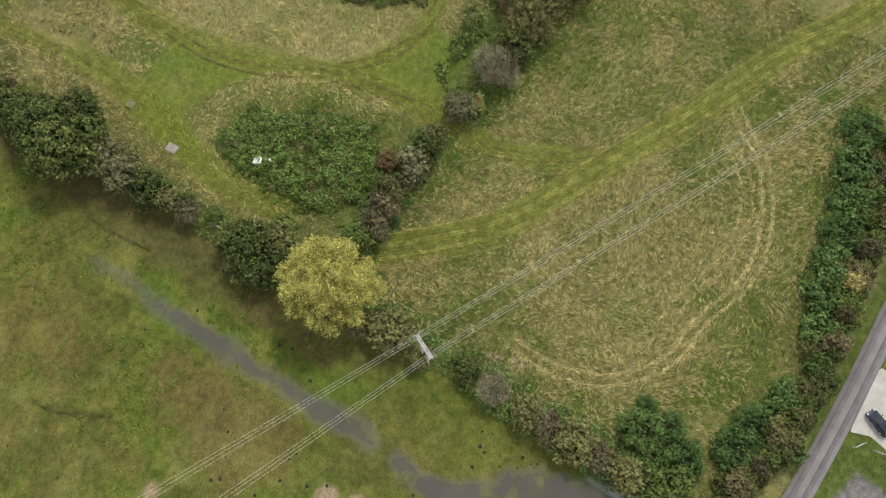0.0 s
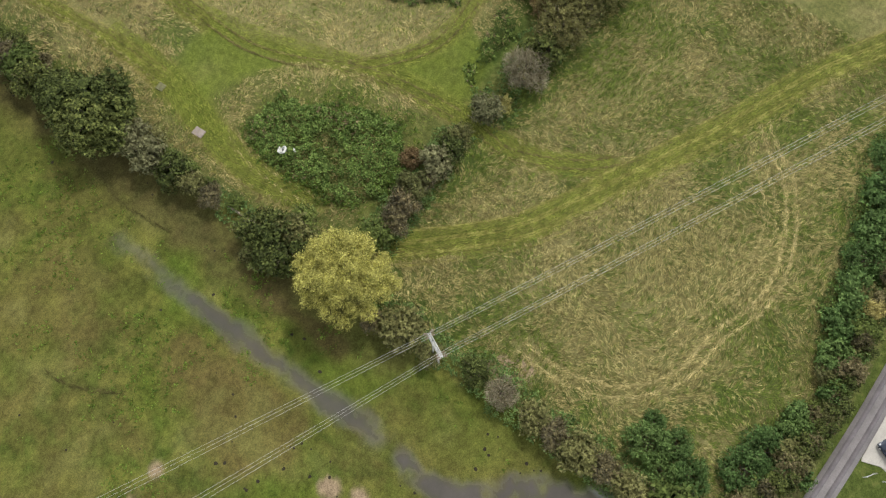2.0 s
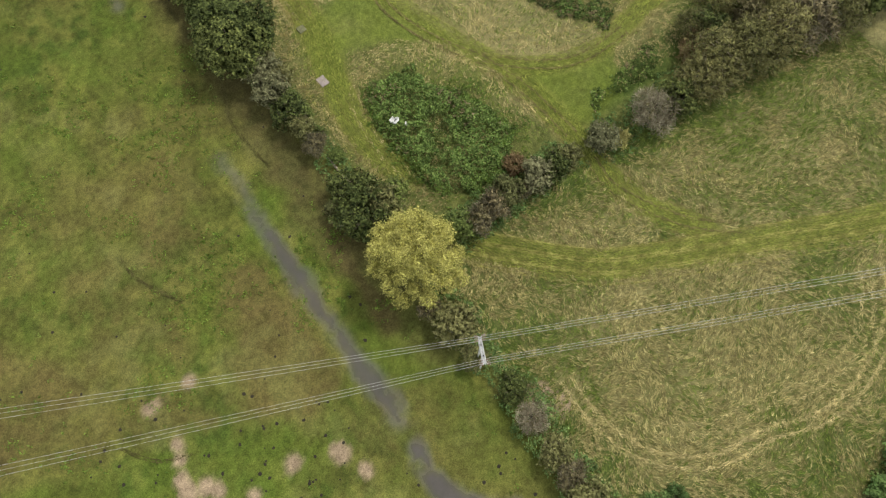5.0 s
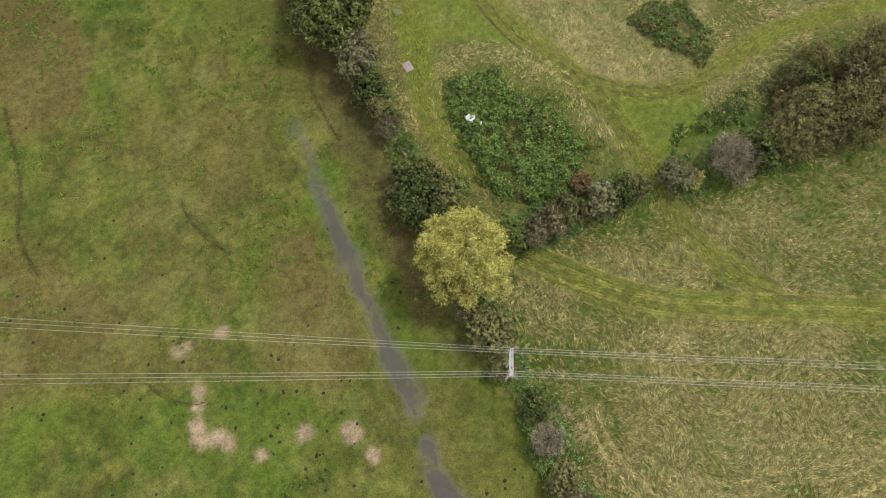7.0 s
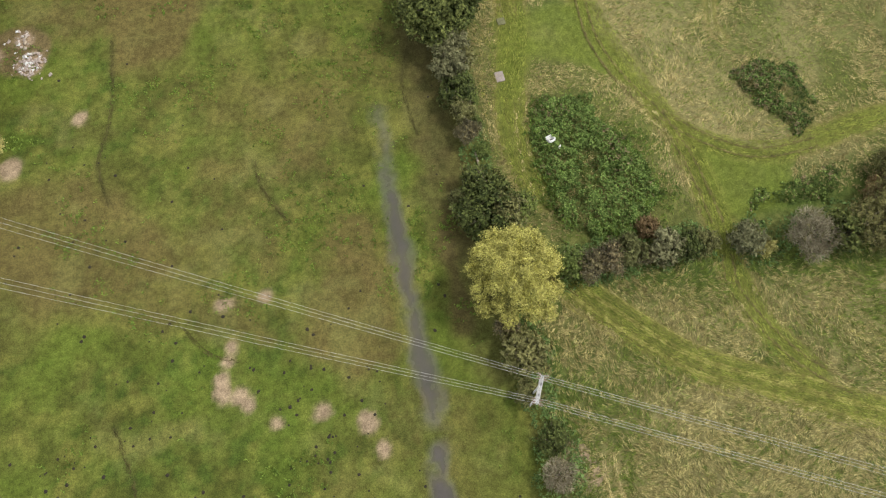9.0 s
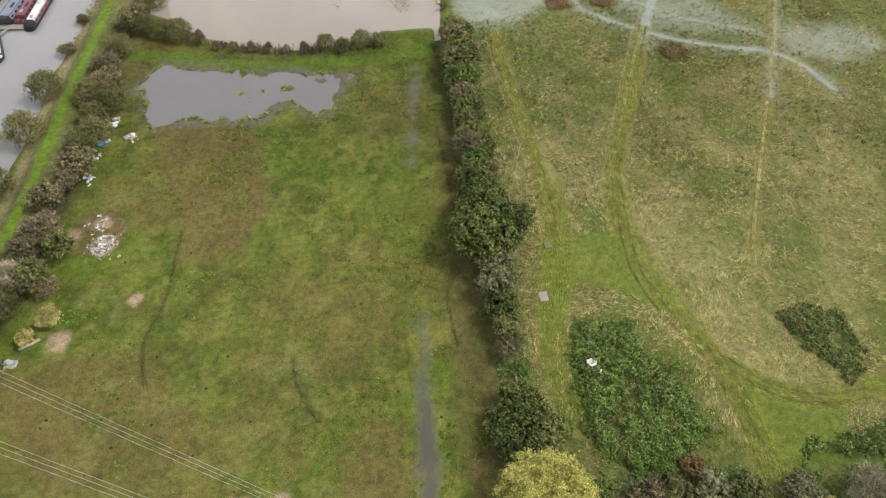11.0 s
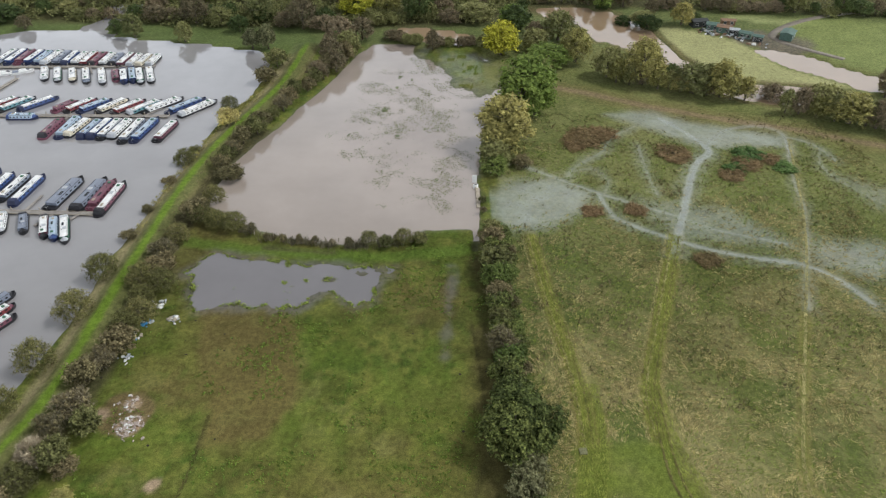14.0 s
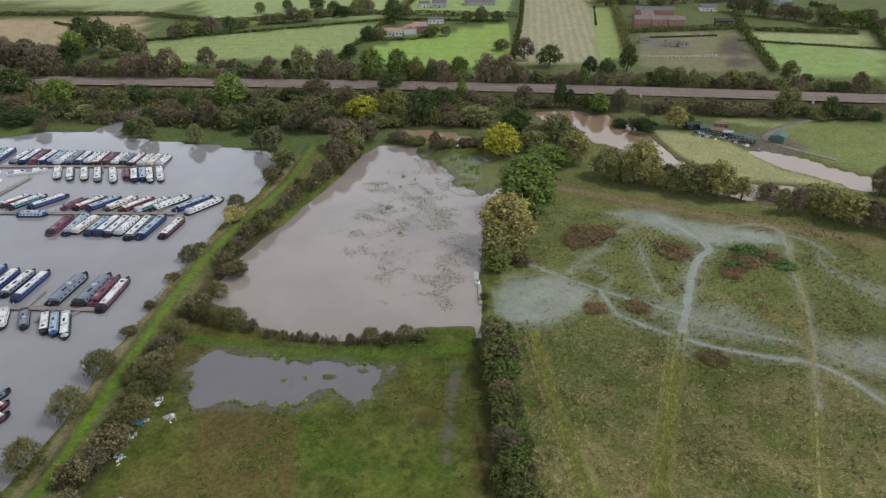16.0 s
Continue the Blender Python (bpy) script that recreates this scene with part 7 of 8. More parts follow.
LANE_MID = curve([(-60, -40), (10, -43.6), (28.7, -45.5), (44.5, -46.7), (54, -47.1), (70, -47.6), (100, -48.5), (150, -50)], 5)
lane = strip("road", LANE_MID, 3.7, 0.42, M["asphalt"], "narrow worn asphalt country lane")
for off in (-0.85, 0.85):
    shifted = [(x, y + off) for x, y in LANE_MID]
    strip("road_wear", shifted, 0.75, 0.424, M["asphalt_worn"], "", parent=lane, thick=0.003)
bm = bmesh.new()
top = [bm.verts.new(p) for p in [(42.2, -48.7, 0.45), (42.8, -48.55, 0.45), (53.6, -48.9, 0.45), (54.2, -49.2, 0.45), (53.5, -53, 0.45), (56, -64, 0.45), (41.0, -64, 0.45), (42.4, -55, 0.45), (43.2, -51.5, 0.45)]]
f = bm.faces.new(top)
g = bmesh.ops.extrude_face_region(bm, geom=[f])
for v in g["geom"]:
    if isinstance(v, bmesh.types.BMVert):
        v.co.z -= 0.25
tagged(part("pavement_drive", bm, M["concrete"]), "pale concrete driveway beside the lane", "driveway", kind="structure")
for y in (-51.0, -54.5, -58.5):
    strip("drive_joint", [(43.4, y), (52.5, y - 0.3)], 0.05, 0.454, M["slab"], "recessed joint in a concrete drive", "joint", 0.003)


def make_car():
    c = new("car")
    half = 0.86

    def ring(y, s, zs):
        pts = [(-2.12, 0.32), (-2.15, 0.70), (-2.0, 0.95), (0.75, 0.98), (1.7, 0.86), (2.08, 0.68), (2.12, 0.34)]
        return [(x * s, y, 0.3 + (z - 0.3) * zs) for x, z in pts]
    part("body", loft([ring(-half, 0.95, 0.92), ring(-half * 0.85, 1.0, 1.0), ring(half * 0.85, 1.0, 1.0), ring(half, 0.95, 0.92)]), M["car_paint"], c)
    part("roof", loft([[(-1.35, -0.62, 1.36), (0.1, -0.62, 1.40), (0.1, 0.62, 1.40), (-1.35, 0.62, 1.36)], [(-1.25, -0.55, 1.45), (0.0, -0.55, 1.48), (0.0, 0.55, 1.48), (-1.25, 0.55, 1.45)]]), M["car_paint"], c)
    part("windscreen", loft([[(0.95, -0.72, 0.97), (0.95, 0.72, 0.97), (0.1, 0.6, 1.40), (0.1, -0.6, 1.40)], [(0.98, -0.72, 0.99), (0.98, 0.72, 0.99), (0.13, 0.6, 1.42), (0.13, -0.6, 1.42)]]), M["glass"], c)
    part("rear_window", loft([[(-1.9, -0.7, 0.97), (-1.9, 0.7, 0.97), (-1.35, 0.6, 1.36), (-1.35, -0.6, 1.36)], [(-1.93, -0.7, 0.99), (-1.93, 0.7, 0.99), (-1.38, 0.6, 1.38), (-1.38, -0.6, 1.38)]]), M["glass"], c)
    for s in (-1, 1):
        part("side_window", loft([[(-1.75, s * 0.78, 0.97), (0.85, s * 0.78, 0.97), (0.08, s * 0.64, 1.38), (-1.3, s * 0.64, 1.36)], [(-1.75, s * 0.74, 0.97), (0.85, s * 0.74, 0.97), (0.08, s * 0.60, 1.38), (-1.3, s * 0.60, 1.36)]]), M["glass"], c)
        part("headlight", a_box(1.75, 2.06, s * 0.66 - 0.16, s * 0.66 + 0.16, 0.62, 0.80, bevel=0.04), M["lamp_lens"], c, "clear headlight")
        part("door_mirror", a_box(0.62, 0.78, s * 0.97 - 0.1, s * 0.97 + 0.1, 0.98, 1.12, bevel=0.03), M["car_paint"], c)
        for x in (-1.3, 1.32):
            V, F = tube_arrays([(x, s * 0.68, 0.31), (x, s * 0.70, 0.31), (x, s * 0.88, 0.31), (x, s * 0.89, 0.31)], [0.05, 0.31, 0.31, 0.05], 14)
            wheel = part("wheel", mesh_of("wheel", V, F), M["rubber"], c)
            V, F = tube_arrays([(x, s * 0.88, 0.31), (x, s * 0.895, 0.31), (x, s * 0.90, 0.31)], [0.20, 0.20, 0.02], 12)
            part("rim", mesh_of("rim", V, F), M["chrome"], wheel)
    part("number_plate", a_box(2.09, 2.13, -0.26, 0.26, 0.42, 0.53), M["white_paint"], c)
    return tagged(c, "dark blue hatchback parked on a concrete drive", "car")


make_car().matrix_basis = pose(45.6, -51.6, 0.45, 0, 0, 63)
gate = new("field_gate")
for k, (x, y) in enumerate(((40.2, -49.9), (41.6, -50.9), (41.4, -52.6), (41.6, -54.0))):
    tube("gate_post", [(x, y, 0), (x, y, 1.5)], 0.07, M["steel"], gate, 8)
for z in (0.7, 1.0, 1.3):
    tube("gate_rail", [(40.2, -49.9, z), (41.6, -50.9, z)], 0.022, M["steel"], gate, 6)
    tube("gate_rail", [(41.4, -52.6, z), (41.6, -54.0, z)], 0.022, M["steel"], gate, 6)
tagged(gate, "pale galvanised tubular gate and posts beside the drive", "gate")

# ---- railway ----
RAIL_Z = 2.62
ballast = strip("railway_bed", RAIL, 15.0, RAIL_Z, M["ballast"], "brown stone ballast of a railway", "railway", 0.5)
for off in (-5.2, -1.6, 2.0, 5.6):
    mid = np.array(RAIL, float)
    for g in (-0.72, 0.72):
        rail = strip("rail", mid + [0, off + g], 0.15, RAIL_Z + 0.30, M["rail"], "worn steel railway rail", "rail", 0.16)
dense = []
for a, b in zip(RAIL[:-1], RAIL[1:]):
    for t in np.linspace(0, 1, int(math.dist(a, b) / 1.3), endpoint=False):
        dense.append((a[0] + (b[0] - a[0]) * t, a[1] + (b[1] - a[1]) * t))
V, F = [], []
CUBE = [(0, 1, 2, 3), (4, 5, 1, 0), (7, 6, 5, 4), (3, 2, 6, 7), (0, 3, 7, 4), (1, 5, 6, 2)]
for x, y in dense:
    if abs(x) > 300:
        continue
    for off in (-5.2, -1.6, 2.0, 5.6):
        k = len(V)
        for z in (RAIL_Z + 0.14, RAIL_Z - 0.05):
            V += [(x - 0.13, y + off - 1.25, z), (x + 0.13, y + off - 1.25, z), (x + 0.13, y + off + 1.25, z), (x - 0.13, y + off + 1.25, z)]
        F += [[k + i for i in q] for q in CUBE]
tagged(part("sleepers", mesh_of("sleepers", V, F), M["sleeper"]), "grey concrete sleepers in stone ballast", "sleepers", kind="stuff")
for x, y in ((104, 362), (-60, 376), (190, 352)):
    s = new("signal_cabinet")
    part("cabinet_body", a_box(-0.5, 0.5, -0.35, 0.35, 0, 1.8, bevel=0.05), M["white_paint"], s)
    part("cabinet_roof", a_box(-0.6, 0.6, -0.45, 0.45, 1.8, 1.95, bevel=0.03), M["grey_sheet"], s)
    s.matrix_basis = pose(x, y, ground_z(x, y))
    tagged(s, "pale lineside equipment cabinet by the railway", "cabinet", "lineside cabinets")


# ---- houses, flats and sheds beyond the railway ----
def house(x, y, w, d, h, turn, wall, roof, label, category="house", rows=1, windows=4, rise=0.45, chimney=True, z=None):
    b = new(category.replace(" ", "_"))
    part("wall", a_box(-w / 2, w / 2, -d / 2, d / 2, -1, h), M[wall], b)
    e, k = 0.35, rise * d / 2
    part("roof", loft([[(-w / 2 - e, -d / 2 - e, h), (w / 2 + e, -d / 2 - e, h), (w / 2 + e, d / 2 + e, h), (-w / 2 - e, d / 2 + e, h)],
                       [(-w / 2 - e, -d / 2 - e, h + 0.15), (w / 2 + e, -d / 2 - e, h + 0.15), (w / 2 + e, d / 2 + e, h + 0.15), (-w / 2 - e, d / 2 + e, h + 0.15)],
                       [(-w / 2 - e, -0.08, h + k + 0.3), (w / 2 + e, -0.08, h + k + 0.3), (w / 2 + e, 0.08, h + k + 0.3), (-w / 2 - e, 0.08, h + k + 0.3)]]), M[roof], b)
    for r in range(rows):
        zc = (r + 0.55) * h / rows
        for i in range(windows):
            xc = -w / 2 + (i + 0.5) * w / windows
            if r == 0 and i == windows // 2 and windows > 2:
                part("door", a_box(xc - 0.45, xc + 0.45, -d / 2 - 0.05, -d / 2 + 0.1, 0, 2.05), M["shed_green"], b)
                continue
            win = part("window", a_box(xc - 0.62, xc + 0.62, -d / 2 - 0.06, -d / 2 + 0.1, zc - 0.62, zc + 0.62), M["white_paint"], b)
            for s in (-1, 1):
                part("pane", a_box(xc + s * 0.29 - 0.25, xc + s * 0.29 + 0.25, -d / 2 - 0.075, -d / 2 - 0.05, zc - 0.53, zc + 0.53), M["glass"], win)
    if chimney:
        part("chimney", a_box(w * 0.3, w * 0.3 + 0.9, -0.35, 0.35, h + k * 0.4, h + k + 1.3, bevel=0.03), M["brick"], b)
    b.matrix_basis = pose(x, y, ground_z(x, y) if z is None else z, 0, 0, turn)
    tagged(b, label, category)
    return b


house(-36, 518, 13, 8, 3.2, 6, "render", "tile_red", "white bungalow with an orange clay tile roof", rows=1, windows=5)
house(-24, 523, 9, 9, 4.2, 96, "render", "tile_red", "white gabled farmhouse wing with a clay tile roof", rows=1, windows=3)
house(-17, 527, 10, 9, 5.2, 6, "brick", "tile_red", "brick farmhouse with an orange tile roof", rows=2, windows=4)
house(-5.5, 561, 12, 6, 3.0, 3, "render", "tile_dark", "long low white cottage with dark roof", windows=4)
house(-16, 629, 9, 7, 3.2, 0, "render", "tile_dark", "white farm building with a grey roof", "barn", windows=3, chimney=False)
house(-3, 628, 12, 9, 4.0, 0, "grey_sheet", "tile_dark", "grey farm barn with a slate roof", "barn", windows=3, chimney=False)
house(32, 640, 26, 12, 2.4, 0, "grey_sheet", "tile_dark", "low grey greenhouse block in a field", "greenhouse", windows=8, rise=0.2, chimney=False)
for i in range(3):
    house(151.5 + 12.2 * i, 551.5 - 1.5 * i, 12, 9, 5.6, -3, "brick", "tile_brown", "red brick terrace house with a brown tile roof", "terrace house", rows=2, windows=4)
house(158, 566, 9, 14, 5.6, -3, "brick", "tile_brown", "red brick gabled wing of a terrace", "terrace house", rows=2, windows=3)
house(169, 585, 30, 9, 5.8, -3, "brick", "tile_dark", "long red brick terrace with a grey slate roof", "terrace house", rows=2, windows=9)
house(222, 613, 13, 8, 3.0, 0, "render", "tile_dark", "white cottage with a dark slate roof", windows=4)
house(215, 556, 12, 7, 3.2, -6, "shed_dark", "shed_dark", "black timber barn in a paddock", "barn", windows=3, rise=0.3, chimney=False)
house(296, 640, 12, 9, 8.0, 10, "grey_sheet", "tile_dark", "grey stone building beside a churchyard", windows=3, rows=2)
for x, y, w, d, h, a, m, c in [(119, 322, 7, 4, 2.6, 10, "shed_dark", "shed_dark"), (124, 318, 5, 4, 2.4, -20, "shed_green", "shed_green"), (128, 314, 6, 4, 2.5, -25, "shed_green", "rust"), (131.5, 311, 4, 3, 2.3, -15, "shed_dark", "grey_sheet"),
                              (135, 307, 5, 3.4, 2.3, -30, "shed_green", "shed_green"), (139, 303, 4, 3, 2.2, -30, "shed_dark", "shed_green"), (153, 306, 7, 5, 2.8, 55, "shed_green", "shed_green"), (133, 324, 6, 3, 2.0, -8, "rust", "rust")]:
    house(x - 2, y - 6, w, d, h, a, m, c, "low sheet-clad allotment shed by the river", "shed", windows=2, rise=0.25, chimney=False)
for x, y, w, d, h, a in [(139, 496, 6, 4, 3, 5), (156, 487, 9, 5, 3, 5), (163, 484, 6, 4, 2.6, 0)]:
    house(x, y, w, d, h, a, "timber", "tile_dark", "small timber stable in a paddock", "stable", windows=2, rise=0.25, chimney=False)
strip("path_track", curve([(196, 334), (176.6, 327.4), (158.5, 317), (146, 304), (147, 296), (153, 288), (165, 276)], 6), 3.2, lambda x, y: ground_z(x, y) + 0.1, M["gravel_path"], "grey gravel track to riverside sheds", "track")

paddock = new("paddock_fence")
RUN = curve([(126.8, 452.9), (139.0, 452.9), (153.3, 451.9), (163.3, 452.9), (176.2, 454.9)], 6)
for x, y in RUN:
    part("fence_post", a_box(x - 0.12, x + 0.12, y - 0.12, y + 0.12, ground_z(x, y) - 0.3, ground_z(x, y) + 1.5), M["white_paint"], paddock)
for (ax, ay), (bx, by) in zip(RUN[:-1], RUN[1:]):
    for z in (0.6, 1.3):
        tube("fence_rail", [(ax, ay, ground_z(ax, ay) + z), (bx, by, ground_z(bx, by) + z)], 0.08, M["white_paint"], paddock, 4)
tagged(paddock, "pale post and rail fence across a paddock", "fence")


def bale(x, y, turn):
    V, F = tube_arrays([(-0.8, 0, 0.75), (-0.78, 0, 0.75), (0.78, 0, 0.75), (0.8, 0, 0.75)], [0.05, 0.78, 0.78, 0.05], 12)
    b = part("wrapped_bale", mesh_of("wrapped_bale", V, F), M["rubber"])
    b.matrix_basis = pose(x, y, ground_z(x, y), 0, 0, turn)
    tagged(b, "round bale wrapped in black plastic", "bale", "bales along the field edge")


for i, (x, y) in enumerate(curve([(129.4, 627.0), (124.2, 597.0), (119.7, 569.4), (117.0, 553.3)], 3)):
    bale(x, y, 40 * i)

# far field hedges: clipped lines of small leaves
def field_hedge(name, line, width, height, n, material, label):
    r = np.random.default_rng(int(abs(line[0][0]) * 10) + n)
    line = np.array(line, float)
    seg = np.linalg.norm(np.diff(line, axis=0), axis=1)
    k = r.choice(len(seg), n, p=seg / seg.sum())
    p = line[k] + (line[k + 1] - line[k]) * r.uniform(0, 1, (n, 1)) + r.normal(size=(n, 2)) * width * 0.4
    bulge = 0.65 + 0.7 * fbm(p[:, 0], p[:, 1], 9, 161, 3)
    z = heights(p[:, 0], p[:, 1]) + r.uniform(0.1, 1, n) * height * bulge
    V, F = leaf_quads(np.concatenate([p, z[:, None]], 1), unit(r.normal(size=(n, 3)) + [0, -0.2, 0.7]), r.normal(size=(n, 3)), r.uniform(0.7, 1.6, n), r.uniform(0.5, 1.1, n))
    tagged(part(name, mesh_of(name, V, F), M[material]), label, "hedge", kind="stuff")


for line, w, h, m in [([(-66, 449), (-42, 572), (-20, 690)], 2.2, 3.0, "oak"), ([(-300, 560), (-210, 497), (-42, 572), (51, 567)], 1.6, 1.8, "oak"), ([(-215, 510), (-185, 440)], 3, 4, "brown"), ([(43, 440), (60, 560), (78, 720)], 2.0, 2.6, "oak"),
                      ([(117, 440), (130, 520), (160, 720)], 3.5, 5, "olive"), ([(-400, 590), (-240, 590), (-175, 562), (-30, 600)], 2.4, 3.4, "olive"), ([(197, 415), (206, 460), (222, 535), (240, 600)], 3.4, 5.0, "oak"), ([(222, 535), (300, 520)], 2, 3, "oak"),
                      ([(206, 500), (294, 473)], 1.0, 1.4, "green"), ([(-50, 500), (-20, 503), (-6, 520)], 2, 1.8, "oak"), ([(-30, 592), (60, 582)], 2.5, 4, "olive"), ([(130, 525), (221, 540)], 3, 4, "olive"),
                      ([(295, 472), (330, 560)], 3, 5, "oak"), ([(140, 508), (196, 515)], 0.8, 1.2, "green")]:
    field_hedge("hedgerow", line, w, h, int(26 * sum(math.dist(a, b) for a, b in zip(line[:-1], line[1:]))) if h > 2 else int(14 * sum(math.dist(a, b) for a, b in zip(line[:-1], line[1:]))), m, "dark clipped hedgerow between farm fields")
for x, y, r, h, k in [(-105, 610, 6, 13, "dark_tree"), (-150, 600, 4, 8, "olive_tree"), (-130, 612, 4, 8, "dark_tree"), (-38, 560, 7, 16, "dark_tree"), (-30, 575, 5, 12, "olive_tree"), (-52, 500, 5, 9, "dark_tree"), (-45, 506, 5, 7, "olive_tree"), (-8, 512, 5, 7, "green_tree"),
                      (2, 516, 4, 6, "olive_tree"), (18, 560, 4, 8, "olive_tree"), (30, 566, 5, 10, "olive_tree"), (42, 562, 4, 8, "dark_tree"), (-225, 470, 9, 18, "dark_tree"), (-205, 462, 8, 16, "olive_tree"), (-240, 480, 9, 18, "dark_tree")]:
    plant(k, x, y, r / 1.2, h, "trees of the far fields")
belt([(-196, 500), (-150, 545), (-95, 580), (-60, 600)], 16, 5, (4, 6), (7, 12), "trees of the far fields", ("brown_tree", "olive_tree", "dark_tree"))
belt([(235, 600), (290, 560), (330, 540)], 14, 10, (4, 7), (8, 14), "trees of the far village")
plant_all([(315, 627, 1.8, 5, "dark_tree"), (317, 623, 1.8, 5, "dark_tree"), (318, 617, 1.8, 5, "dark_tree"), (317, 610, 1.8, 5, "dark_tree"), (316, 601, 1.8, 5, "dark_tree"), (313, 579, 1.8, 5, "dark_tree"), (318, 579, 1.8, 5, "dark_tree"), (318, 593, 1.8, 5, "dark_tree")], "churchyard yews")
belt([(130, 640), (200, 640), (300, 665)], 16, 12, (4, 7), (8, 14), "trees of the far village")
# ---- small things left about the meadows ----
def slab(x, y, w, d, turn, material, label):
    s = part("concrete_slab", a_box(-w / 2, w / 2, -d / 2, d / 2, -0.1, 0.12, bevel=0.03), M[material])
    s.matrix_basis = pose(x, y, ground_z(x, y) + 0.08, 0, 0, turn)
    tagged(s, label, "slab")


slab(23.9, 71.2, 1.6, 2.1, 4, "slab", "square concrete cover slab in mown grass")
slab(26.7, 83.2, 1.5, 1.5, 4, "mossy", "sunken mossy slab half grown over")

log = new("fallen_trunk")
r = np.random.default_rng(5)
pts = [(16.3, 57.2, 0.9), (16.45, 55, 0.7), (16.7, 52.5, 0.75), (16.9, 50.2, 1.1)]
tube("stem", pts, [0.12, 0.2, 0.24, 0.28], M["deadwood"], log, 8)
for a, b in (((16.5, 54, 0.75), (17.5, 53.2, 1.3)), ((16.7, 52.5, 0.8), (15.8, 51.6, 1.3)), ((16.9, 50.4, 1.1), (17.8, 49.2, 1.7))):
    tube("branch_stub", [a, b], [0.1, 0.03], M["deadwood"], log, 6)
tagged(log, "bleached fallen tree trunk lying through the hedge", "log")


def heap(name, x, y, spread_m, n, sizes, materials, label, category, seed):
    """A tipped heap: lumps and boards, each piece its own part."""
    r = np.random.default_rng(seed)
    h = new(name)
    z = ground_z(x, y)
    for i in range(n):
        px, py = r.normal(size=2) * spread_m * 0.5
        s = r.uniform(*sizes)
        flat = r.uniform(0.25, 0.8)
        bm = a_box(-s, s, -s * r.uniform(0.4, 0.9), s * r.uniform(0.4, 0.9), -s * flat * 0.5, s * flat * 0.6, bevel=s * 0.12, taper=r.uniform(0.05, 0.45))
        for v in bm.verts:
            v.co += Vector(r.normal(size=3) * s * 0.10)
        q = part(("lump", "board", "bag")[i % 3], bm, M[materials[i % len(materials)]], h)
        q.matrix_basis = pose(px, py, max(0.04, 0.28 * (1 - math.hypot(px, py) / spread_m)) + 0.1, r.uniform(-25, 25), r.uniform(-25, 25), r.uniform(0, 360))
    h.matrix_basis = pose(x, y, z)
    tagged(h, label, category)


heap("rubble_heap", -60.9, 89.4, 2.6, 110, (0.12, 0.4), ["rubble", "rubble", "rubble", "white_paint"], "tipped heap of pale rubble and plaster", "rubble", 31)
heap("rubble_heap", -62.6, 95.2, 2.4, 30, (0.12, 0.5), ["timber", "white_paint", "rubble", "deadwood"], "tipped heap of broken boards and white panels", "rubble", 32)
heap("rubbish_heap", -66.6, 125.2, 1.5, 22, (0.15, 0.5), ["white_plastic", "white_paint", "grey_sheet"], "heap of white dumped sacks by the dike", "rubbish", 33)
heap("rubbish_heap", -61.3, 120.2, 1.2, 20, (0.2, 0.55), ["grey_sheet", "timber", "white_paint"], "tipped heap of furniture and grey sheeting", "rubbish", 34)
heap("rubbish_heap", -67.6, 118.4, 1.5, 18, (0.15, 0.5), ["blue_sheet", "blue_sheet", "grey_sheet"], "crumpled blue tarpaulins under the hedge", "rubbish", 35)
heap("rubbish_heap", -68.9, 114.6, 2.4, 30, (0.12, 0.45), ["grey_sheet", "white_plastic", "blue_sheet", "timber"], "scattered grey plastic sheets and sacks", "rubbish", 36)
heap("rubbish_heap", -68.0, 107.6, 1.6, 18, (0.15, 0.5), ["grey_sheet", "grey_sheet", "white_plastic"], "crumpled grey plastic sheeting by the hedge", "rubbish", 37)
heap("rubbish_heap", -71.3, 63.6, 1.2, 9, (0.3, 0.7), ["grey_sheet", "timber", "grey_sheet"], "heap of grey metal sheets and boards", "rubbish", 38)

for i, (x, y) in enumerate(((118, 309), (123, 311), (127.5, 303), (131, 300), (121, 305), (136, 295))):
    heap("scrap_heap", x, y, 4.0, 16, (0.4, 1.1), ["grey_sheet", "rust", "shed_dark", "white_paint", "timber"], "heap of scrap sheets and boards by the sheds", "scrap", 50 + i)

trunk = new("timber_baulk")
tube("baulk", [(-70.6, 66.6, 0.55), (-68.9, 67.6, 0.55), (-67.4, 68.5, 0.55)], [0.28, 0.3, 0.27], M["timber"], trunk, 8)
tagged(trunk, "pale sawn log lying in the grass", "log")
fence = new("fence")
FP = [(-72.6, 62.6), (-73.0, 60.6), (-73.6, 58.6), (-74.2, 56.6), (-74.6, 54.4)]
for x, y in FP:
    tube("fence_post", [(x, y, 0), (x, y, 1.6)], 0.07, M["timber"], fence, 6)
for (ax, ay), (bx, by) in zip(FP[:-1], FP[1:]):
    for z in (0.8, 1.35):
        tube("fence_rail", [(ax, ay, z), (bx, by, z)], 0.05, M["timber"], fence, 5)
tagged(fence, "short weathered post and rail fence", "fence")

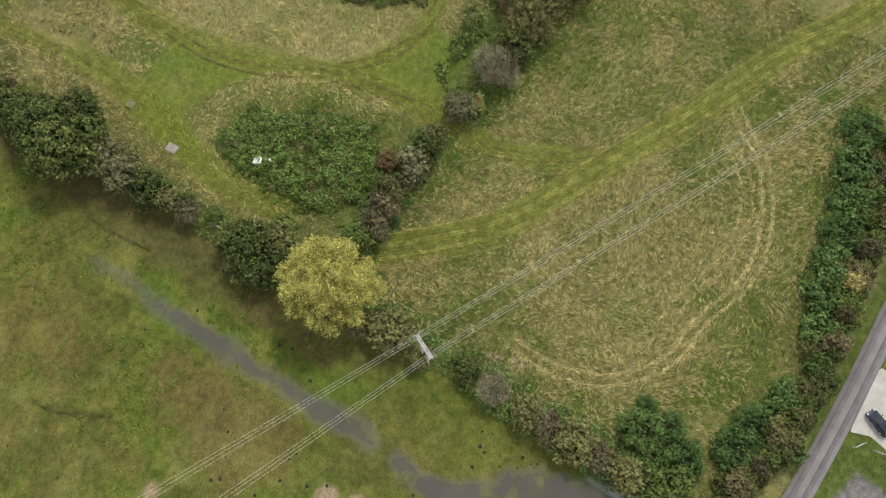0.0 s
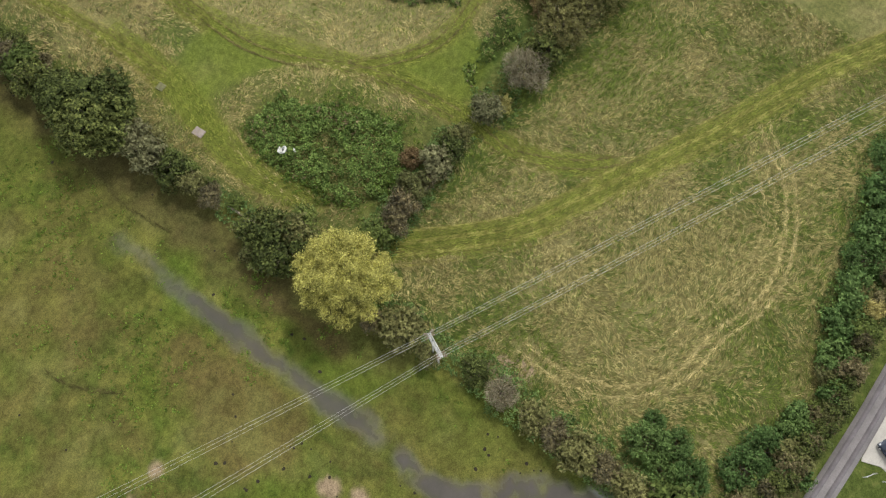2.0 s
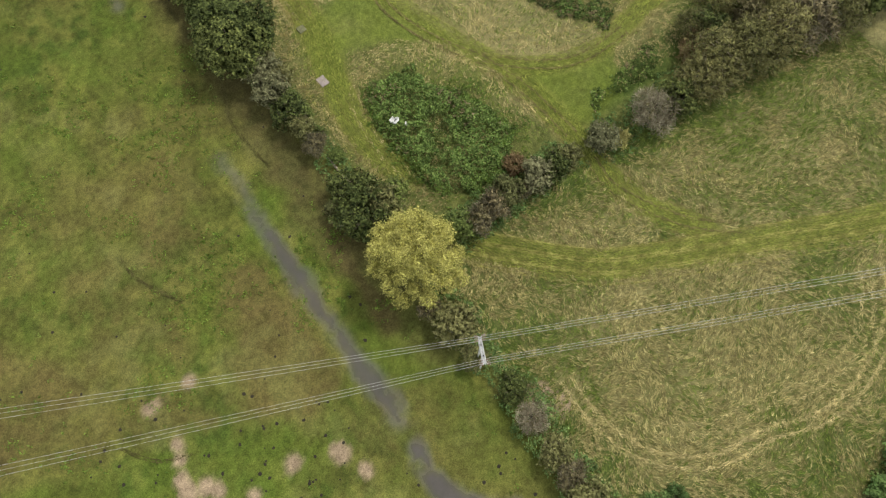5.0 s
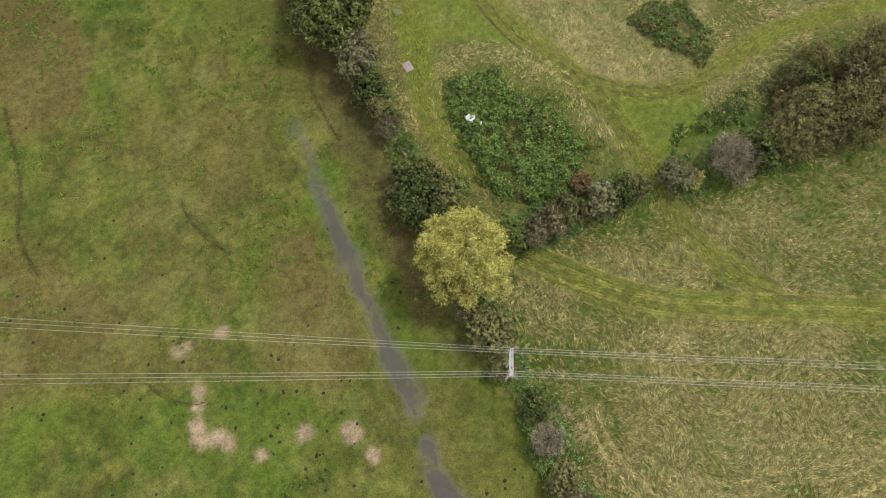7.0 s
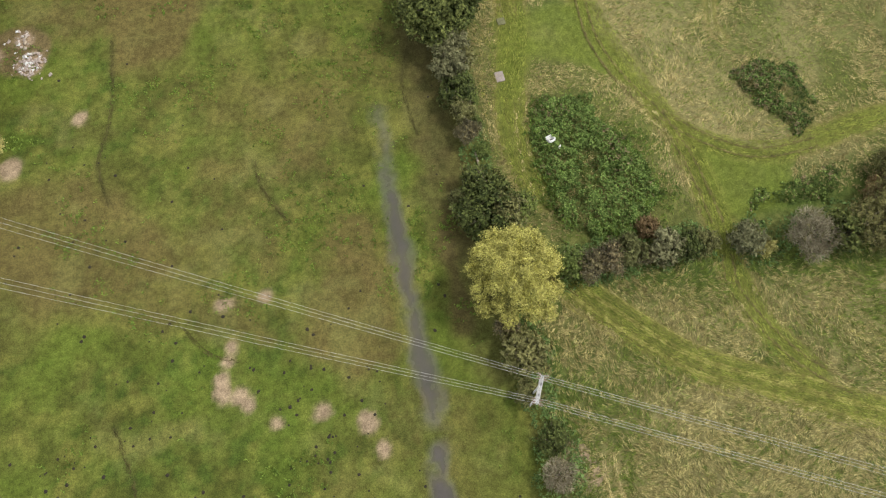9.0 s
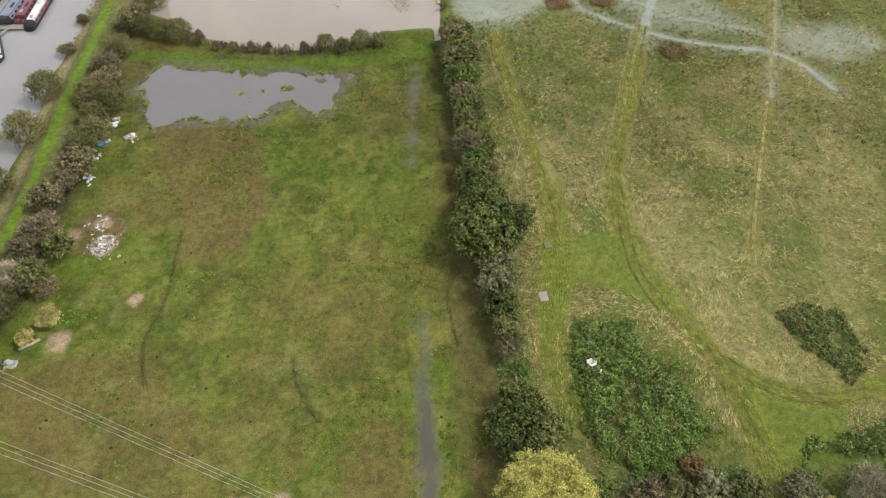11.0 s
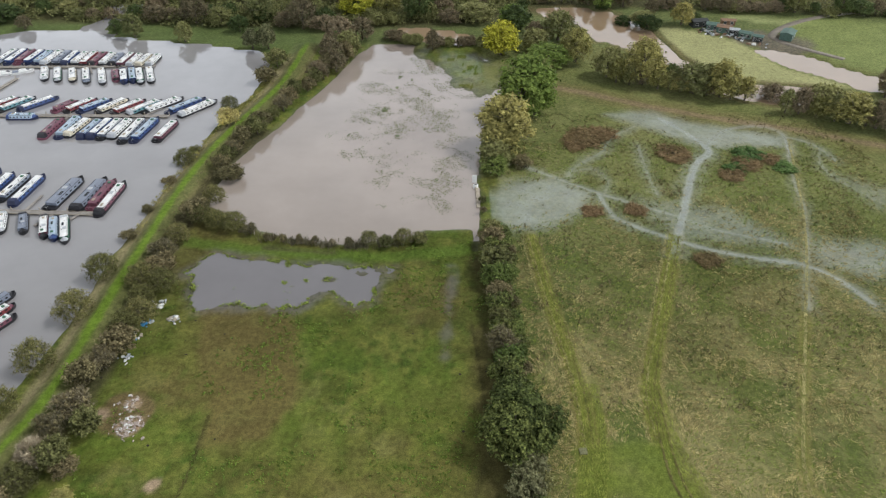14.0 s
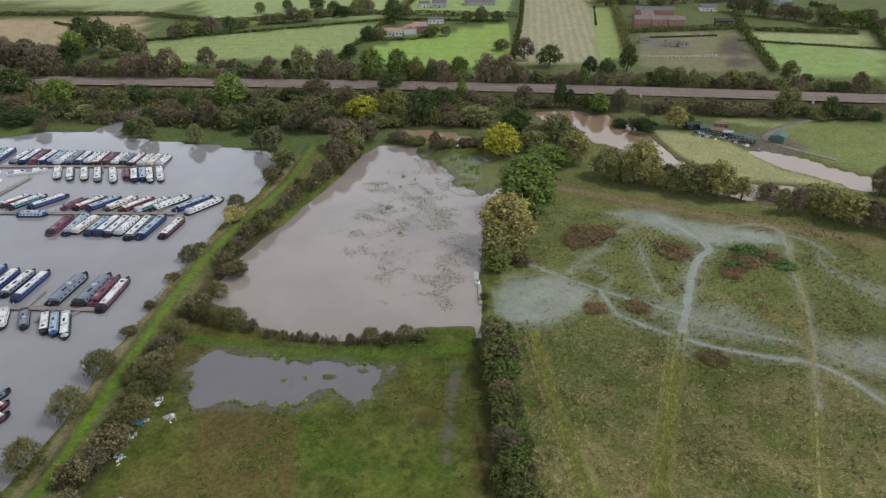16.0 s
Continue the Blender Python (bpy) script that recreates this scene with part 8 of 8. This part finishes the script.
chair = new("dumped_chair")
part("seat_shell", a_box(-0.55, 0.55, -0.5, 0.5, 0.0, 0.35, bevel=0.12), M["white_plastic"], chair)
part("back_shell", a_box(-0.55, 0.55, 0.42, 0.6, 0.2, 1.0, bevel=0.08), M["white_plastic"], chair)
for s in (-1, 1):
    part("arm_rest", a_box(s * 0.55 - 0.1, s * 0.55 + 0.1, -0.45, 0.5, 0.2, 0.62, bevel=0.07), M["white_plastic"], chair)
part("seat_gap", a_box(-0.25, 0.25, -0.2, 0.25, 0.34, 0.37), M["b_black"], chair)
chair.matrix_basis = pose(29.8, 55.7, ground_z(30, 55.3) + 1.3, -50, 8, 20)
chair.scale = (1.1, 1.1, 1.1)
tagged(chair, "white plastic armchair dumped on the brambles", "chair")
bits = new("dumped_sack")
part("sack_body", a_box(-0.6, 0.6, -0.3, 0.3, 0, 0.3, bevel=0.12, taper=0.3), M["white_plastic"], bits)
part("sack_neck", a_box(0.5, 0.8, -0.12, 0.12, 0.05, 0.2, bevel=0.05), M["white_plastic"], bits)
bits.matrix_basis = pose(30.9, 54.3, ground_z(30.8, 53.9) + 1.5, 0, 12, 60)
bits.scale = (0.7, 0.7, 0.7)
tagged(bits, "white plastic sack lying on the brambles", "sack")

sluice = new("sluice")
part("board", a_box(-0.7, 0.7, -0.12, 0.12, -0.3, 2.6, bevel=0.05), M["white_paint"], sluice, "white painted upright board")
V, F = tube_arrays([(0.3, -2.6, -0.3), (0.3, -2.6, 0.9), (0.3, -2.6, 1.0)], [0.8, 0.8, 0.5], 12)
part("drum", mesh_of("drum", V, F), M["white_plastic"], sluice, "white plastic drum")
part("walkway", a_box(0.2, 1.2, -14, -3.4, 0.25, 0.4, bevel=0.03), M["timber"], sluice, "narrow timber walkway")
for y in (-4, -7, -10, -13.5):
    part("walkway_post", a_box(0.1, 0.25, y - 0.08, y + 0.08, -0.6, 1.1), M["timber"], sluice)
sluice.matrix_basis = pose(10.0, 180.6, 0.0)
tagged(sluice, "white sluice board and drum with a timber walkway", "sluice")

# fence posts between the flooded meadow and the pasture
for i, t in enumerate(np.linspace(0, 1, 26)):
    x, y = -50 + 44 * t, 153.6 - 4 * math.sin(t * 2.2) * 0.8
    p = part("fence_post", a_box(-0.09, 0.09, -0.09, 0.09, -0.4, 1.5 + 0.1 * (i % 3), bevel=0.02), M["timber"])
    p.matrix_basis = pose(x, y, ground_z(x, y), 2 * math.sin(i * 3.1), 3 * math.cos(i * 1.7), i * 17)
    tagged(p, "grey weathered post of a drowned fence", "fence post", "posts of the drowned fence")

# drowned tufts in the flood, cow-pats and molehills in the pasture
r = np.random.default_rng(41)
n = 60000
X, Y = r.uniform(-55, 26, n), r.uniform(156, 292, n)
open_water = area_distance(X, Y, FLOOD) < -1.0
thin = (area_distance(X, Y, [(-40, 205), (-18, 168), (9, 160), (12, 240), (20, 262), (0, 286), (-22, 270)]) + wobble(X, Y, 14, 9, 171) < 0) & (fbm(X, Y, 6, 181) + r.normal(size=n) * 0.05 > 0.60)
weed = (area_distance(X, Y, [(-12, 279), (0, 287), (15, 281), (24, 268), (23, 254), (18, 240), (8, 239), (2, 246), (-7, 262)]) + wobble(X, Y, 9, 5, 173) < 0) & (fbm(X, Y, 5, 183) + r.normal(size=n) * 0.06 > 0.46)
k = open_water & (thin | weed)
X, Y = X[k], Y[k]
m = len(X)
V, F = leaf_quads(np.stack([X, Y, np.full(m, 0.02) + r.uniform(0, 0.05, m)], -1), unit(r.normal(size=(m, 3)) * 0.12 + [0, 0, 1.0]), r.normal(size=(m, 3)), r.uniform(0.25, 0.7, m), r.uniform(0.12, 0.3, m))
tagged(part("drowned_grass", mesh_of("drowned_grass", V, F), M["drowned"]), "tufts of grass standing out of flood water", "grass", kind="stuff")
X, Y = scatter(11000, -75, 13, -25, 120, r, lambda X, Y, Z, C, G: fbm(X, Y, 20, 191) > 0.45)
keep = r.uniform(size=len(X)) < np.clip((30 - Y) / 60 + 0.25, 0.06, 1) * 0.28
X, Y = X[keep], Y[keep]
V, F = [], []
for x, y, z in zip(X, Y, heights(X, Y)):
    s, k0 = r.uniform(0.12, 0.34), len(V)
    for a in range(6):
        V.append((x + s * math.cos(a * 1.047) * r.uniform(0.7, 1.2), y + s * math.sin(a * 1.047) * r.uniform(0.7, 1.2), z))
    V.append((x, y, z + s * 0.5))
    F += [(k0 + a, k0 + (a + 1) % 6, k0 + 6) for a in range(6)]
tagged(part("molehills", mesh_of("molehills", V, F), M["dung"]), "dark molehills and dung dotted over the pasture", "soil", kind="stuff")
